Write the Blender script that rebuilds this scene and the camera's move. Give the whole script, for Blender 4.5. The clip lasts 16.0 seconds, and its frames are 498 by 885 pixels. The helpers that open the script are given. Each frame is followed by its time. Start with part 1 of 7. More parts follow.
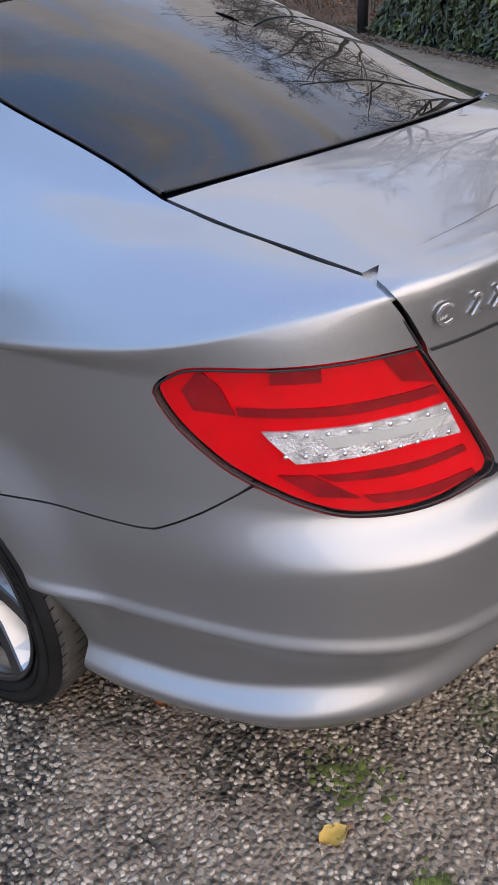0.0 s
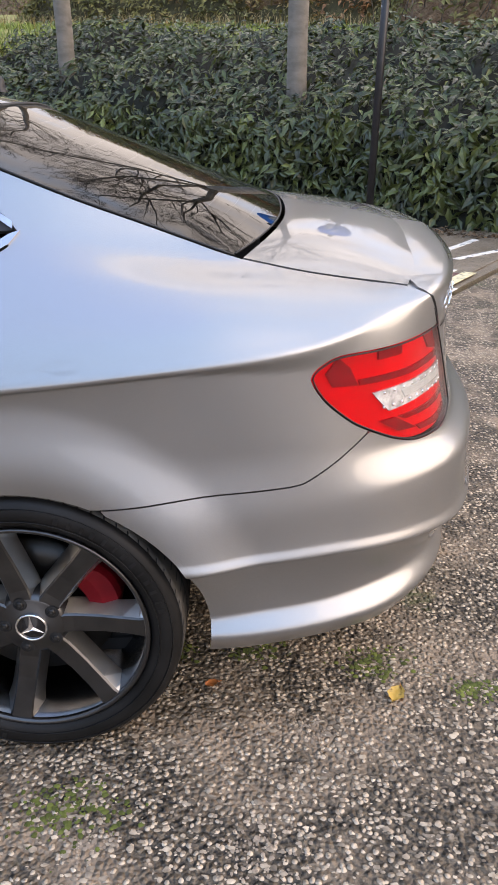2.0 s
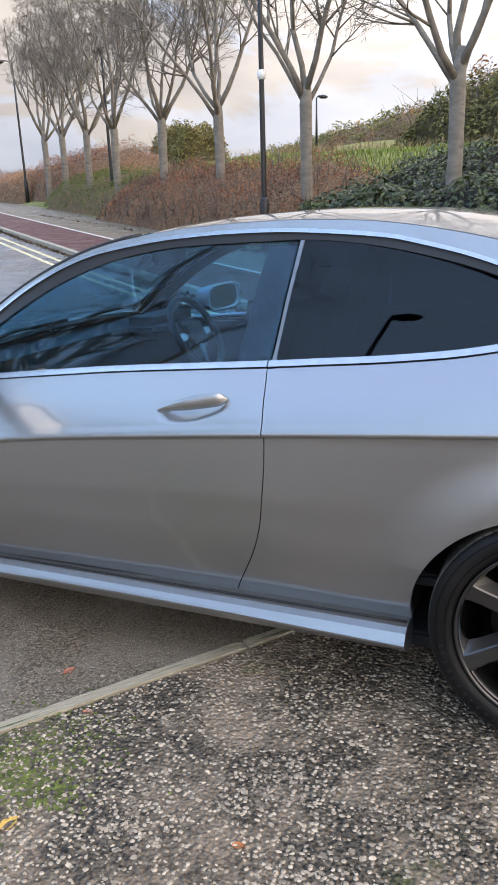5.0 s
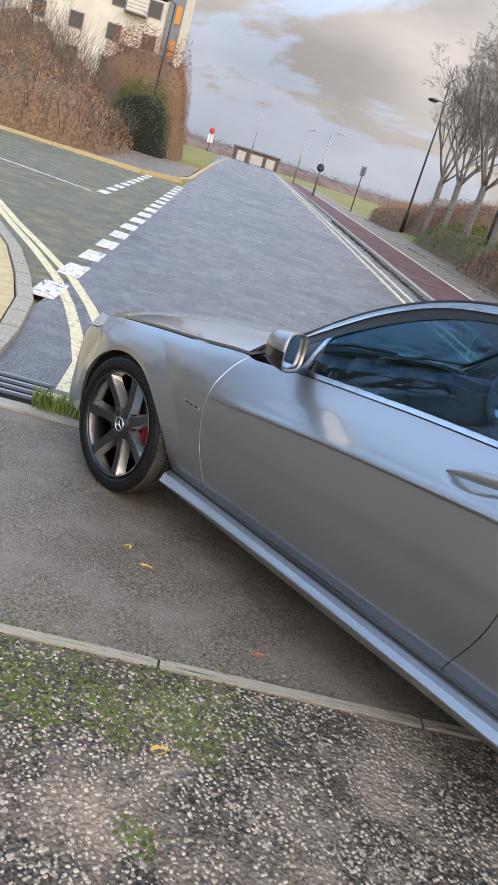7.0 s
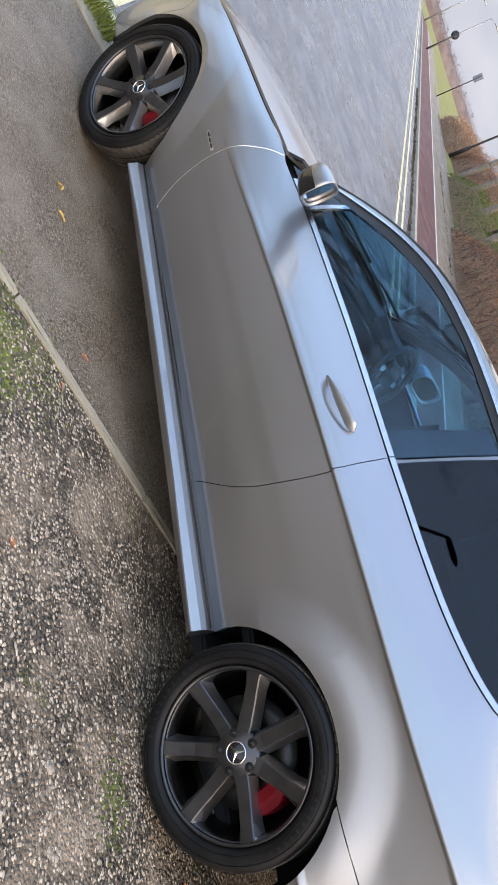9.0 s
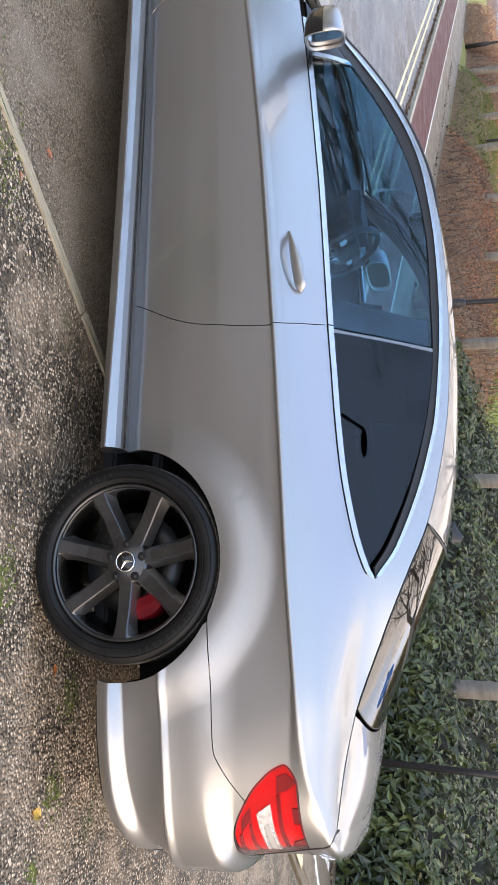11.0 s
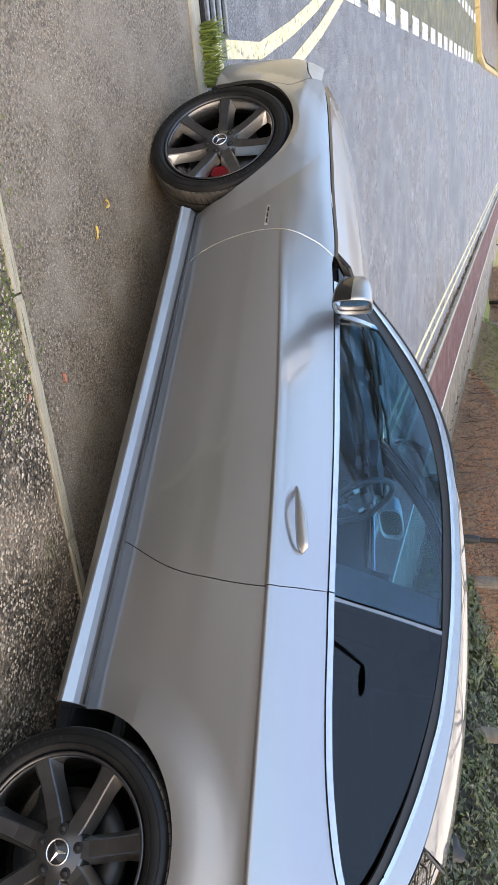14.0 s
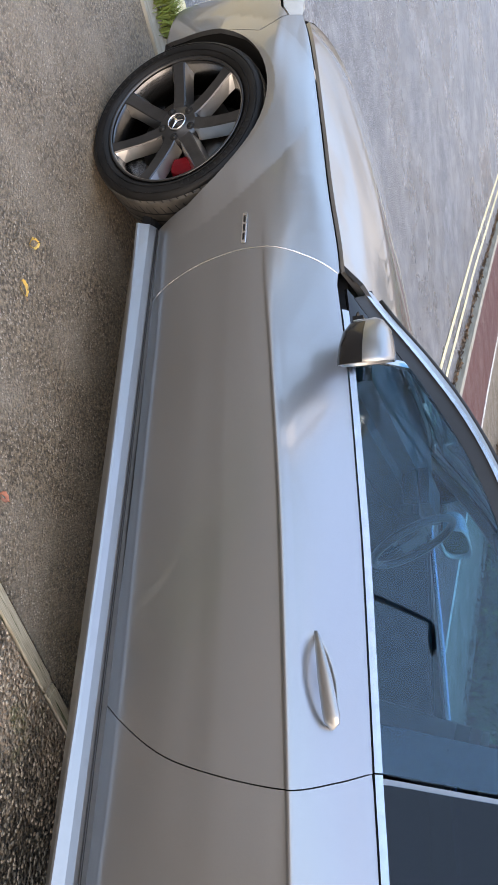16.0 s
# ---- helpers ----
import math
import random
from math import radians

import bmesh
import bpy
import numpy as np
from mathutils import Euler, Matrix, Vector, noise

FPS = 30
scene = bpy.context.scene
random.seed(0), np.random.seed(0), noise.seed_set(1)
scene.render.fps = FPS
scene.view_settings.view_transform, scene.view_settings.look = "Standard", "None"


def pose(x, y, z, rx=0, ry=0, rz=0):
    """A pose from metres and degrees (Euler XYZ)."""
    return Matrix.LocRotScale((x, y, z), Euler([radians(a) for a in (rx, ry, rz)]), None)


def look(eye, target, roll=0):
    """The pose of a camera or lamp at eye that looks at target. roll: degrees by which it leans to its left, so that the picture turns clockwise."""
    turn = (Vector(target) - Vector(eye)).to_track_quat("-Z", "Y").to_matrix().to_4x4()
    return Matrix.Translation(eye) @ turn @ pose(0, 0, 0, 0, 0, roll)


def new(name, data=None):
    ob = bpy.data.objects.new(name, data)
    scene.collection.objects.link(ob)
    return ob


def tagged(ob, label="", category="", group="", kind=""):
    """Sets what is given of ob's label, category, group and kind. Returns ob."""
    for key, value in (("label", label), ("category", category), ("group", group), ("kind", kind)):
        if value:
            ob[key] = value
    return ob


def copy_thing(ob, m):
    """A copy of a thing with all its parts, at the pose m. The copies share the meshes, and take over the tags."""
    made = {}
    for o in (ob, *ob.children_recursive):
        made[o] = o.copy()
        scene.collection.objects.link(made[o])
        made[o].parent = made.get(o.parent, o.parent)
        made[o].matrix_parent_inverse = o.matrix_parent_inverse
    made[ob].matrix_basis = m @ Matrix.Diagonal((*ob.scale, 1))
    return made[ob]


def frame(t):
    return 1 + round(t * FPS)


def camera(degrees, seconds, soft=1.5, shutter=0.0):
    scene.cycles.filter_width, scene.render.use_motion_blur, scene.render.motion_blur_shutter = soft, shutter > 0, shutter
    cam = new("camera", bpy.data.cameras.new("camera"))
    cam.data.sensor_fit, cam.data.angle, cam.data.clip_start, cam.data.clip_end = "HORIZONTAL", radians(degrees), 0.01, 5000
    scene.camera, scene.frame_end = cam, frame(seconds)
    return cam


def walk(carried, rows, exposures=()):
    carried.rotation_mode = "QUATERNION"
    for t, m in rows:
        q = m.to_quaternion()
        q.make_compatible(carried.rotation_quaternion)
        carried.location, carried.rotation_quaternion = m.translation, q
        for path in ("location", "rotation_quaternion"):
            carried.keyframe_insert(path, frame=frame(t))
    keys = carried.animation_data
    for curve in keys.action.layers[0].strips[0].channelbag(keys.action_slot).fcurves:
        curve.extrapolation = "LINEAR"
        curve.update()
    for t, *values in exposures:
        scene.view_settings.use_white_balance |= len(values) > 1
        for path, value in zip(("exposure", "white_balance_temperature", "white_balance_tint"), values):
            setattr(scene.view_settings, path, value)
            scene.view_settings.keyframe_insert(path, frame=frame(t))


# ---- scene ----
# The car stands on a slope that falls 2.6 degrees towards the road; SLOPE carries places beside the car into the level world.
SLOPE = Matrix(((0.99926, 0.00047, -0.03850, 0), (0.00047, 0.99970, 0.02450, 0), (0.03850, -0.02450, 0.99896, 0), (0, 0, 0, 1)))
cam = camera(36.7, 16.0, soft=1.15)
PATH = [
    (0, (1.194, -1.397, 1.234), (0.12, -0.035, 0.237), -4.4),
    (0.5, (1.037, -1.661, 1.267), (0.301, -0.067, 0.309), -3.4),
    (1, (0.847, -1.711, 1.26), (0.36, -0.019, 0.311), -4.4),
    (1.5, (0.661, -1.821, 1.275), (0.433, -0.053, 0.367), -3.2),
    (2, (0.468, -2.092, 1.305), (0.457, -0.278, 0.463), -1.8),
    (2.5, (0.405, -2.346, 1.311), (0.378, -0.498, 0.548), -2.5),
    (3, (0.283, -2.492, 1.335), (0.171, -0.626, 0.624), -3.5),
    (3.5, (0.145, -2.569, 1.336), (-0.069, -0.697, 0.665), -3.8),
    (4, (0.096, -2.591, 1.339), (-0.267, -0.728, 0.707), -3.8),
    (4.5, (0.061, -2.597, 1.343), (-0.519, -0.779, 0.745), -3.6),
    (5, (0.026, -2.623, 1.348), (-0.786, -0.884, 0.784), -3.3),
    (5.2, (0.068, -2.628, 1.311), (-0.879, -0.944, 0.792), -3.0),
    (7.3, (0.022, -2.728, 1.36), (-1.357, -1.392, 0.8), 18.6),
    (7.5, (0.057, -2.723, 1.351), (-1.304, -1.367, 0.796), 20.0),
    (8, (0.142, -2.771, 1.342), (-1.104, -1.309, 0.788), 28.8),
    (8.5, (0.102, -2.882, 1.346), (-0.944, -1.3, 0.713), 47.4),
    (9, (0.06, -3.025, 1.324), (-0.735, -1.3, 0.698), 71.6),
    (9.5, (0.117, -3.046, 1.341), (-0.588, -1.303, 0.66), 88.0),
    (10, (0.162, -3.069, 1.336), (-0.306, -1.219, 0.736), 87.7),
    (10.2, (0.16, -3.082, 1.333), (-0.239, -1.2, 0.787), 87.4),
    (12.3, (0.103, -3.05, 1.329), (-0.455, -1.193, 0.839), 90.1),
    (12.5, (0.079, -3.052, 1.336), (-0.513, -1.206, 0.842), 90.2),
    (13, (0.041, -3.045, 1.335), (-0.668, -1.242, 0.84), 90.5),
    (13.5, (-0.017, -3.026, 1.337), (-0.844, -1.279, 0.823), 90.5),
    (14, (-0.086, -2.929, 1.329), (-1.022, -1.244, 0.795), 90.5),
    (14.5, (-0.155, -2.733, 1.362), (-1.15, -1.099, 0.778), 90.6),
    (15, (-0.382, -2.687, 1.358), (-1.372, -1.07, 0.722), 90.6),
    (15.5, (-0.705, -2.718, 1.376), (-1.564, -1.037, 0.714), 91.2),
    (16, (-0.868, -2.547, 1.34), (-1.587, -0.817, 0.641), 85.3),
]
walk(cam, [(t, SLOPE @ look(eye, target, roll)) for t, eye, target, roll in PATH],
     [(0.0, 1.88, 6950, 19), (0.5, 2.08, 7200, 19), (1.0, 2.20, 7400, 19), (2.5, 2.34, 8050, 20), (4.0, 2.40, 7750, 17), (5.2, 2.24, 7550, 15), (7.5, 2.08, 7500, 15), (10.0, 2.54, 8050, 18), (12.5, 2.44, 8050, 17), (14.5, 2.48, 8150, 16), (16.0, 2.48, 8100, 17)])

# ---- sky and sun ----
SUN_AZ, SUN_EL = radians(-14), radians(21)  # from +x towards +y; low behind the car
world = bpy.data.worlds.new("sky")
scene.world = world
world.use_nodes = True
wn, wl = world.node_tree.nodes, world.node_tree.links
wn.clear()
w_out, w_bg = wn.new("ShaderNodeOutputWorld"), wn.new("ShaderNodeBackground")
w_sky = wn.new("ShaderNodeTexSky")
w_sky.sky_type, w_sky.sun_disc = "NISHITA", False
w_sky.sun_elevation, w_sky.sun_rotation = SUN_EL, radians(90) - SUN_AZ
w_sky.air_density, w_sky.dust_density, w_sky.ozone_density = 1.0, 0.6, 1.5
w_co, w_sep = wn.new("ShaderNodeTexCoord"), wn.new("ShaderNodeSeparateXYZ")
w_map = wn.new("ShaderNodeMapping")
w_map.inputs["Scale"].default_value = (1.0, 1.0, 2.6)
w_map.inputs["Location"].default_value = (0.35, 0.1, 0.0)
w_noise = wn.new("ShaderNodeTexNoise")
w_noise.inputs["Scale"].default_value, w_noise.inputs["Detail"].default_value, w_noise.inputs["Roughness"].default_value = 2.1, 7.0, 0.56
w_noise.inputs["Distortion"].default_value = 0.5
w_ramp = wn.new("ShaderNodeValToRGB")
w_ramp.color_ramp.elements[0].position, w_ramp.color_ramp.elements[1].position = 0.44, 0.62
w_tone = wn.new("ShaderNodeTexNoise")
w_tone.inputs["Scale"].default_value, w_tone.inputs["Detail"].default_value = 4.3, 5.0
w_tone_ramp = wn.new("ShaderNodeValToRGB")
w_tone_ramp.color_ramp.elements[0].position, w_tone_ramp.color_ramp.elements[0].color = 0.32, (1.85, 1.92, 2.08, 1)
w_tone_ramp.color_ramp.elements[1].position, w_tone_ramp.color_ramp.elements[1].color = 0.66, (2.9, 2.95, 3.05, 1)
w_dot = wn.new("ShaderNodeVectorMath")
w_dot.operation = "DOT_PRODUCT"
w_dot.inputs[1].default_value = (0.3, 0.85, -0.5)
w_bank = wn.new("ShaderNodeMath")
w_bank.operation, w_bank.inputs[1].default_value = "MULTIPLY_ADD", 0.225
wl.new(w_co.outputs["Generated"], w_dot.inputs[0])
wl.new(w_dot.outputs["Value"], w_bank.inputs[0])
wl.new(w_noise.outputs["Fac"], w_bank.inputs[2])
w_mix = wn.new("ShaderNodeMixRGB")
wl.new(w_co.outputs["Generated"], w_map.inputs["Vector"])
wl.new(w_map.outputs["Vector"], w_noise.inputs["Vector"])
wl.new(w_map.outputs["Vector"], w_tone.inputs["Vector"])
wl.new(w_bank.outputs["Value"], w_ramp.inputs["Fac"])
wl.new(w_tone.outputs["Fac"], w_tone_ramp.inputs["Fac"])
w_gain = wn.new("ShaderNodeMixRGB")
w_gain.blend_type, w_gain.inputs["Fac"].default_value = "MULTIPLY", 1.0
w_gain.inputs["Color2"].default_value = (2.1, 2.0, 2.1, 1)
wl.new(w_sky.outputs["Color"], w_gain.inputs["Color1"])
# thin haze evens out the glare round the sun
w_haze = wn.new("ShaderNodeMixRGB")
w_haze.blend_type, w_haze.inputs["Fac"].default_value = "DARKEN", 1.0
w_haze.inputs["Color2"].default_value = (1.2, 2.08, 3.55, 1)
wl.new(w_gain.outputs["Color"], w_haze.inputs["Color1"])
wl.new(w_haze.outputs["Color"], w_mix.inputs["Color1"])
# the clouds are brighter on the sun's side and overhead
w_near, w_lit, w_cloud = wn.new("ShaderNodeVectorMath"), wn.new("ShaderNodeMath"), wn.new("ShaderNodeVectorMath")
w_near.operation, w_lit.operation, w_cloud.operation = "DOT_PRODUCT", "MULTIPLY_ADD", "SCALE"
w_near.inputs[1].default_value = (math.cos(SUN_EL) * math.cos(SUN_AZ), math.cos(SUN_EL) * math.sin(SUN_AZ), math.sin(SUN_EL))
w_side = wn.new("ShaderNodeVectorMath")
w_side.operation, w_side.inputs[1].default_value = "DOT_PRODUCT", (0.5 * math.cos(SUN_EL) * math.cos(SUN_AZ), 0.5 * math.cos(SUN_EL) * math.sin(SUN_AZ), 0.5 * math.sin(SUN_EL) + 0.5)
w_lit.inputs[1].default_value, w_lit.inputs[2].default_value = 1.0, 0.64
wl.new(w_co.outputs["Generated"], w_side.inputs[0])
wl.new(w_co.outputs["Generated"], w_near.inputs[0])
wl.new(w_side.outputs["Value"], w_lit.inputs[0])
# bright thin cloud round the sun
w_glow, w_veil = wn.new("ShaderNodeMapRange"), wn.new("ShaderNodeMath")
w_glow.interpolation_type = "SMOOTHSTEP"
w_glow.inputs["From Min"].default_value, w_glow.inputs["From Max"].default_value, w_glow.inputs["To Max"].default_value = 0.62, 0.98, 0.6
w_veil.operation = "MAXIMUM"
wl.new(w_near.outputs["Value"], w_glow.inputs["Value"])
wl.new(w_glow.outputs["Result"], w_veil.inputs[0])
wl.new(w_ramp.outputs["Color"], w_veil.inputs[1])
# whitish haze towards the horizon
w_low, w_all = wn.new("ShaderNodeMapRange"), wn.new("ShaderNodeMath")
w_low.interpolation_type = "SMOOTHSTEP"
w_low.inputs["From Min"].default_value, w_low.inputs["From Max"].default_value, w_low.inputs["To Max"].default_value = 0.46, 0.10, 0.85
w_all.operation = "MAXIMUM"
wl.new(w_co.outputs["Generated"], w_sep.inputs["Vector"])
wl.new(w_sep.outputs["Z"], w_low.inputs["Value"])
wl.new(w_low.outputs["Result"], w_all.inputs[0])
wl.new(w_veil.outputs["Value"], w_all.inputs[1])
wl.new(w_all.outputs["Value"], w_mix.inputs["Fac"])
wl.new(w_tone_ramp.outputs["Color"], w_cloud.inputs[0])
wl.new(w_lit.outputs["Value"], w_cloud.inputs["Scale"])
wl.new(w_cloud.outputs["Vector"], w_mix.inputs["Color2"])
wl.new(w_mix.outputs["Color"], w_bg.inputs["Color"])
wl.new(w_bg.outputs["Background"], w_out.inputs["Surface"])
w_bg.inputs["Strength"].default_value = 0.15
sun = new("sun", bpy.data.lights.new("sun", "SUN"))
sun.data.energy, sun.data.angle, sun.data.color = 0.6, radians(80.0), (1.0, 0.83, 0.62)
to_sun = Vector((math.cos(SUN_EL) * math.cos(SUN_AZ), math.cos(SUN_EL) * math.sin(SUN_AZ), math.sin(SUN_EL)))
sun.matrix_world = look(to_sun * 60, (0, 0, 0))

# ---- materials ----
def mat(name, base, rough=0.6, metal=0.0, second=None, scale=8.0, detail=5.0, lo=0.35, hi=0.65, bump=0.0, bump_scale=60.0, bump_dist=0.004,
        rough2=None, coat=0.0, random=0.0, spec=0.5, stretch=(1, 1, 1), third=None, third_scale=1.2, third_lo=0.5, third_hi=0.62, sheen=0.0):
    """A Principled material: two colours mixed by noise, a third as patches, fine relief, and a little variation from piece to piece."""
    m = bpy.data.materials.new(name)
    m.use_nodes = True
    n, l = m.node_tree.nodes, m.node_tree.links
    b = n["Principled BSDF"]
    b.inputs["Roughness"].default_value, b.inputs["Metallic"].default_value = rough, metal
    b.inputs["Coat Weight"].default_value, b.inputs["Coat Roughness"].default_value = coat, 0.03
    b.inputs["Specular IOR Level"].default_value = spec
    co, mp = n.new("ShaderNodeTexCoord"), n.new("ShaderNodeMapping")
    mp.inputs["Scale"].default_value = stretch
    l.new(co.outputs["Object"], mp.inputs["Vector"])
    vec = mp.outputs["Vector"]
    nz = n.new("ShaderNodeTexNoise")
    nz.inputs["Scale"].default_value, nz.inputs["Detail"].default_value = scale, detail
    l.new(vec, nz.inputs["Vector"])
    ramp = n.new("ShaderNodeValToRGB")
    ramp.color_ramp.elements[0].position, ramp.color_ramp.elements[1].position = lo, hi
    ramp.color_ramp.elements[0].color = (*base, 1)
    ramp.color_ramp.elements[1].color = (*(second or [c * 1.12 for c in base]), 1)
    l.new(nz.outputs["Fac"], ramp.inputs["Fac"])
    col = ramp.outputs["Color"]
    if third:
        n3 = n.new("ShaderNodeTexNoise")
        n3.inputs["Scale"].default_value, n3.inputs["Detail"].default_value = third_scale, 6.0
        l.new(vec, n3.inputs["Vector"])
        r3 = n.new("ShaderNodeMapRange")
        r3.inputs["From Min"].default_value, r3.inputs["From Max"].default_value = third_lo, third_hi
        l.new(n3.outputs["Fac"], r3.inputs["Value"])
        mx = n.new("ShaderNodeMixRGB")
        l.new(r3.outputs["Result"], mx.inputs["Fac"])
        l.new(col, mx.inputs["Color1"])
        mx.inputs["Color2"].default_value = (*third, 1)
        col = mx.outputs["Color"]
    if random:
        geo, hsv, mr = n.new("ShaderNodeNewGeometry"), n.new("ShaderNodeHueSaturation"), n.new("ShaderNodeMapRange")
        mr.inputs["To Min"].default_value, mr.inputs["To Max"].default_value = 1 - random, 1 + random
        l.new(geo.outputs["Random Per Island"], mr.inputs["Value"])
        l.new(mr.outputs["Result"], hsv.inputs["Value"])
        l.new(col, hsv.inputs["Color"])
        col = hsv.outputs["Color"]
    l.new(col, b.inputs["Base Color"])
    if rough2 is not None:
        rr = n.new("ShaderNodeMapRange")
        rr.inputs["From Min"].default_value, rr.inputs["From Max"].default_value = lo, hi
        rr.inputs["To Min"].default_value, rr.inputs["To Max"].default_value = rough, rough2
        l.new(nz.outputs["Fac"], rr.inputs["Value"])
        l.new(rr.outputs["Result"], b.inputs["Roughness"])
    if bump:
        bn, bp = n.new("ShaderNodeTexNoise"), n.new("ShaderNodeBump")
        bn.inputs["Scale"].default_value, bn.inputs["Detail"].default_value = bump_scale, 4.0
        l.new(vec, bn.inputs["Vector"])
        bp.inputs["Strength"].default_value, bp.inputs["Distance"].default_value = bump, bump_dist
        l.new(bn.outputs["Fac"], bp.inputs["Height"])
        l.new(bp.outputs["Normal"], b.inputs["Normal"])
    return m


def tarmac(name, dark, light, stone, cell, share, bump, moss=0.0, stain=None, rough=0.85, wet=None, sweep=2.2):
    """Worn tarmac: a dark binder with chippings of stone showing through, bleached patches and moss."""
    m = bpy.data.materials.new(name)
    m.use_nodes = True
    n, l = m.node_tree.nodes, m.node_tree.links
    b = n["Principled BSDF"]
    co = n.new("ShaderNodeTexCoord")
    v = n.new("ShaderNodeTexVoronoi")
    v.inputs["Scale"].default_value, v.inputs["Randomness"].default_value = 1.0 / cell, 1.0
    warp, wmix = n.new("ShaderNodeTexNoise"), n.new("ShaderNodeMixRGB")
    warp.inputs["Scale"].default_value, warp.inputs["Detail"].default_value = 0.6 / cell, 2.0
    wmix.blend_type, wmix.inputs["Fac"].default_value = "ADD", cell * 0.7
    l.new(co.outputs["Object"], warp.inputs["Vector"])
    l.new(co.outputs["Object"], wmix.inputs["Color1"])
    l.new(warp.outputs["Color"], wmix.inputs["Color2"])
    l.new(wmix.outputs["Color"], v.inputs["Vector"])
    sep = n.new("ShaderNodeSeparateColor")
    l.new(v.outputs["Color"], sep.inputs["Color"])
    big = n.new("ShaderNodeTexNoise")
    big.inputs["Scale"].default_value, big.inputs["Detail"].default_value, big.inputs["Roughness"].default_value = sweep, 8.0, 0.62
    l.new(co.outputs["Object"], big.inputs["Vector"])
    # which cells are bare stone: a share of them, more where the surface is worn
    worn = n.new("ShaderNodeMapRange")
    worn.inputs["From Min"].default_value, worn.inputs["From Max"].default_value = 0.35, 0.7
    worn.inputs["To Min"].default_value, worn.inputs["To Max"].default_value = share * 0.35, share * 1.6
    l.new(big.outputs["Fac"], worn.inputs["Value"])
    pick = n.new("ShaderNodeMath")
    pick.operation = "LESS_THAN"
    l.new(sep.outputs["Red"], pick.inputs[0])
    l.new(worn.outputs["Result"], pick.inputs[1])
    edge = n.new("ShaderNodeMapRange")
    edge.inputs["From Min"].default_value, edge.inputs["From Max"].default_value = 0.52, 0.40
    l.new(v.outputs["Distance"], edge.inputs["Value"])
    st = n.new("ShaderNodeMath")
    st.operation = "MULTIPLY"
    l.new(pick.outputs[0], st.inputs[0])
    l.new(edge.outputs["Result"], st.inputs[1])
    fine = n.new("ShaderNodeTexNoise")
    fine.inputs["Scale"].default_value, fine.inputs["Detail"].default_value = 90.0, 6.0
    l.new(co.outputs["Object"], fine.inputs["Vector"])
    r0 = n.new("ShaderNodeValToRGB")
    r0.color_ramp.elements[0].position, r0.color_ramp.elements[1].position = 0.38, 0.68
    r0.color_ramp.elements[0].color, r0.color_ramp.elements[1].color = (*dark, 1), (*light, 1)
    l.new(fine.outputs["Fac"], r0.inputs["Fac"])
    tone = n.new("ShaderNodeMixRGB")
    tone.inputs["Color1"].default_value = (*[c * 0.55 for c in stone], 1)
    tone.inputs["Color2"].default_value = (*stone, 1)
    l.new(sep.outputs["Green"], tone.inputs["Fac"])
    col = r0.outputs["Color"]
    if stain:
        sn, sr, sx = n.new("ShaderNodeTexNoise"), n.new("ShaderNodeMapRange"), n.new("ShaderNodeMixRGB")
        sn.inputs["Scale"].default_value, sn.inputs["Detail"].default_value, sn.inputs["Roughness"].default_value = 3.1, 9.0, 0.68
        sr.inputs["From Min"].default_value, sr.inputs["From Max"].default_value, sr.inputs["To Max"].default_value = 0.47, 0.66, 0.8
        l.new(co.outputs["Object"], sn.inputs["Vector"])
        l.new(sn.outputs["Fac"], sr.inputs["Value"])
        l.new(sr.outputs["Result"], sx.inputs["Fac"])
        l.new(col, sx.inputs["Color1"])
        sx.inputs["Color2"].default_value = (*stain, 1)
        col = sx.outputs["Color"]
    c1 = n.new("ShaderNodeMixRGB")
    l.new(st.outputs[0], c1.inputs["Fac"])
    l.new(col, c1.inputs["Color1"])
    l.new(tone.outputs["Color"], c1.inputs["Color2"])
    col = c1.outputs["Color"]
    if moss:
        mn, mr, mx = n.new("ShaderNodeTexNoise"), n.new("ShaderNodeMapRange"), n.new("ShaderNodeMixRGB")
        mn.inputs["Scale"].default_value, mn.inputs["Detail"].default_value, mn.inputs["Roughness"].default_value = 1.7, 10.0, 0.72
        mr.inputs["From Min"].default_value, mr.inputs["From Max"].default_value, mr.inputs["To Max"].default_value = 0.60, 0.68, moss
        mapm = n.new("ShaderNodeMapping")
        mapm.inputs["Location"].default_value = (3.3, 1.7, 0)
        l.new(co.outputs["Object"], mapm.inputs["Vector"])
        l.new(mapm.outputs["Vector"], mn.inputs["Vector"])
        l.new(mn.outputs["Fac"], mr.inputs["Value"])
        l.new(mr.outputs["Result"], mx.inputs["Fac"])
        l.new(col, mx.inputs["Color1"])
        mx.inputs["Color2"].default_value = (0.075, 0.095, 0.02, 1)
        col = mx.outputs["Color"]
    l.new(col, b.inputs["Base Color"])
    b.inputs["Roughness"].default_value = rough
    if wet:
        rr = n.new("ShaderNodeMapRange")
        rr.inputs["From Min"].default_value, rr.inputs["From Max"].default_value = 0.35, 0.65
        rr.inputs["To Min"].default_value, rr.inputs["To Max"].default_value = wet, rough
        l.new(big.outputs["Fac"], rr.inputs["Value"])
        l.new(rr.outputs["Result"], b.inputs["Roughness"])
    hgt = n.new("ShaderNodeMath")
    hgt.operation = "MULTIPLY_ADD"
    dome = n.new("ShaderNodeMapRange")
    dome.inputs["From Min"].default_value, dome.inputs["From Max"].default_value = 0.7, 0.1
    l.new(v.outputs["Distance"], dome.inputs["Value"])
    l.new(dome.outputs["Result"], hgt.inputs[0])
    hgt.inputs[1].default_value = 1.0
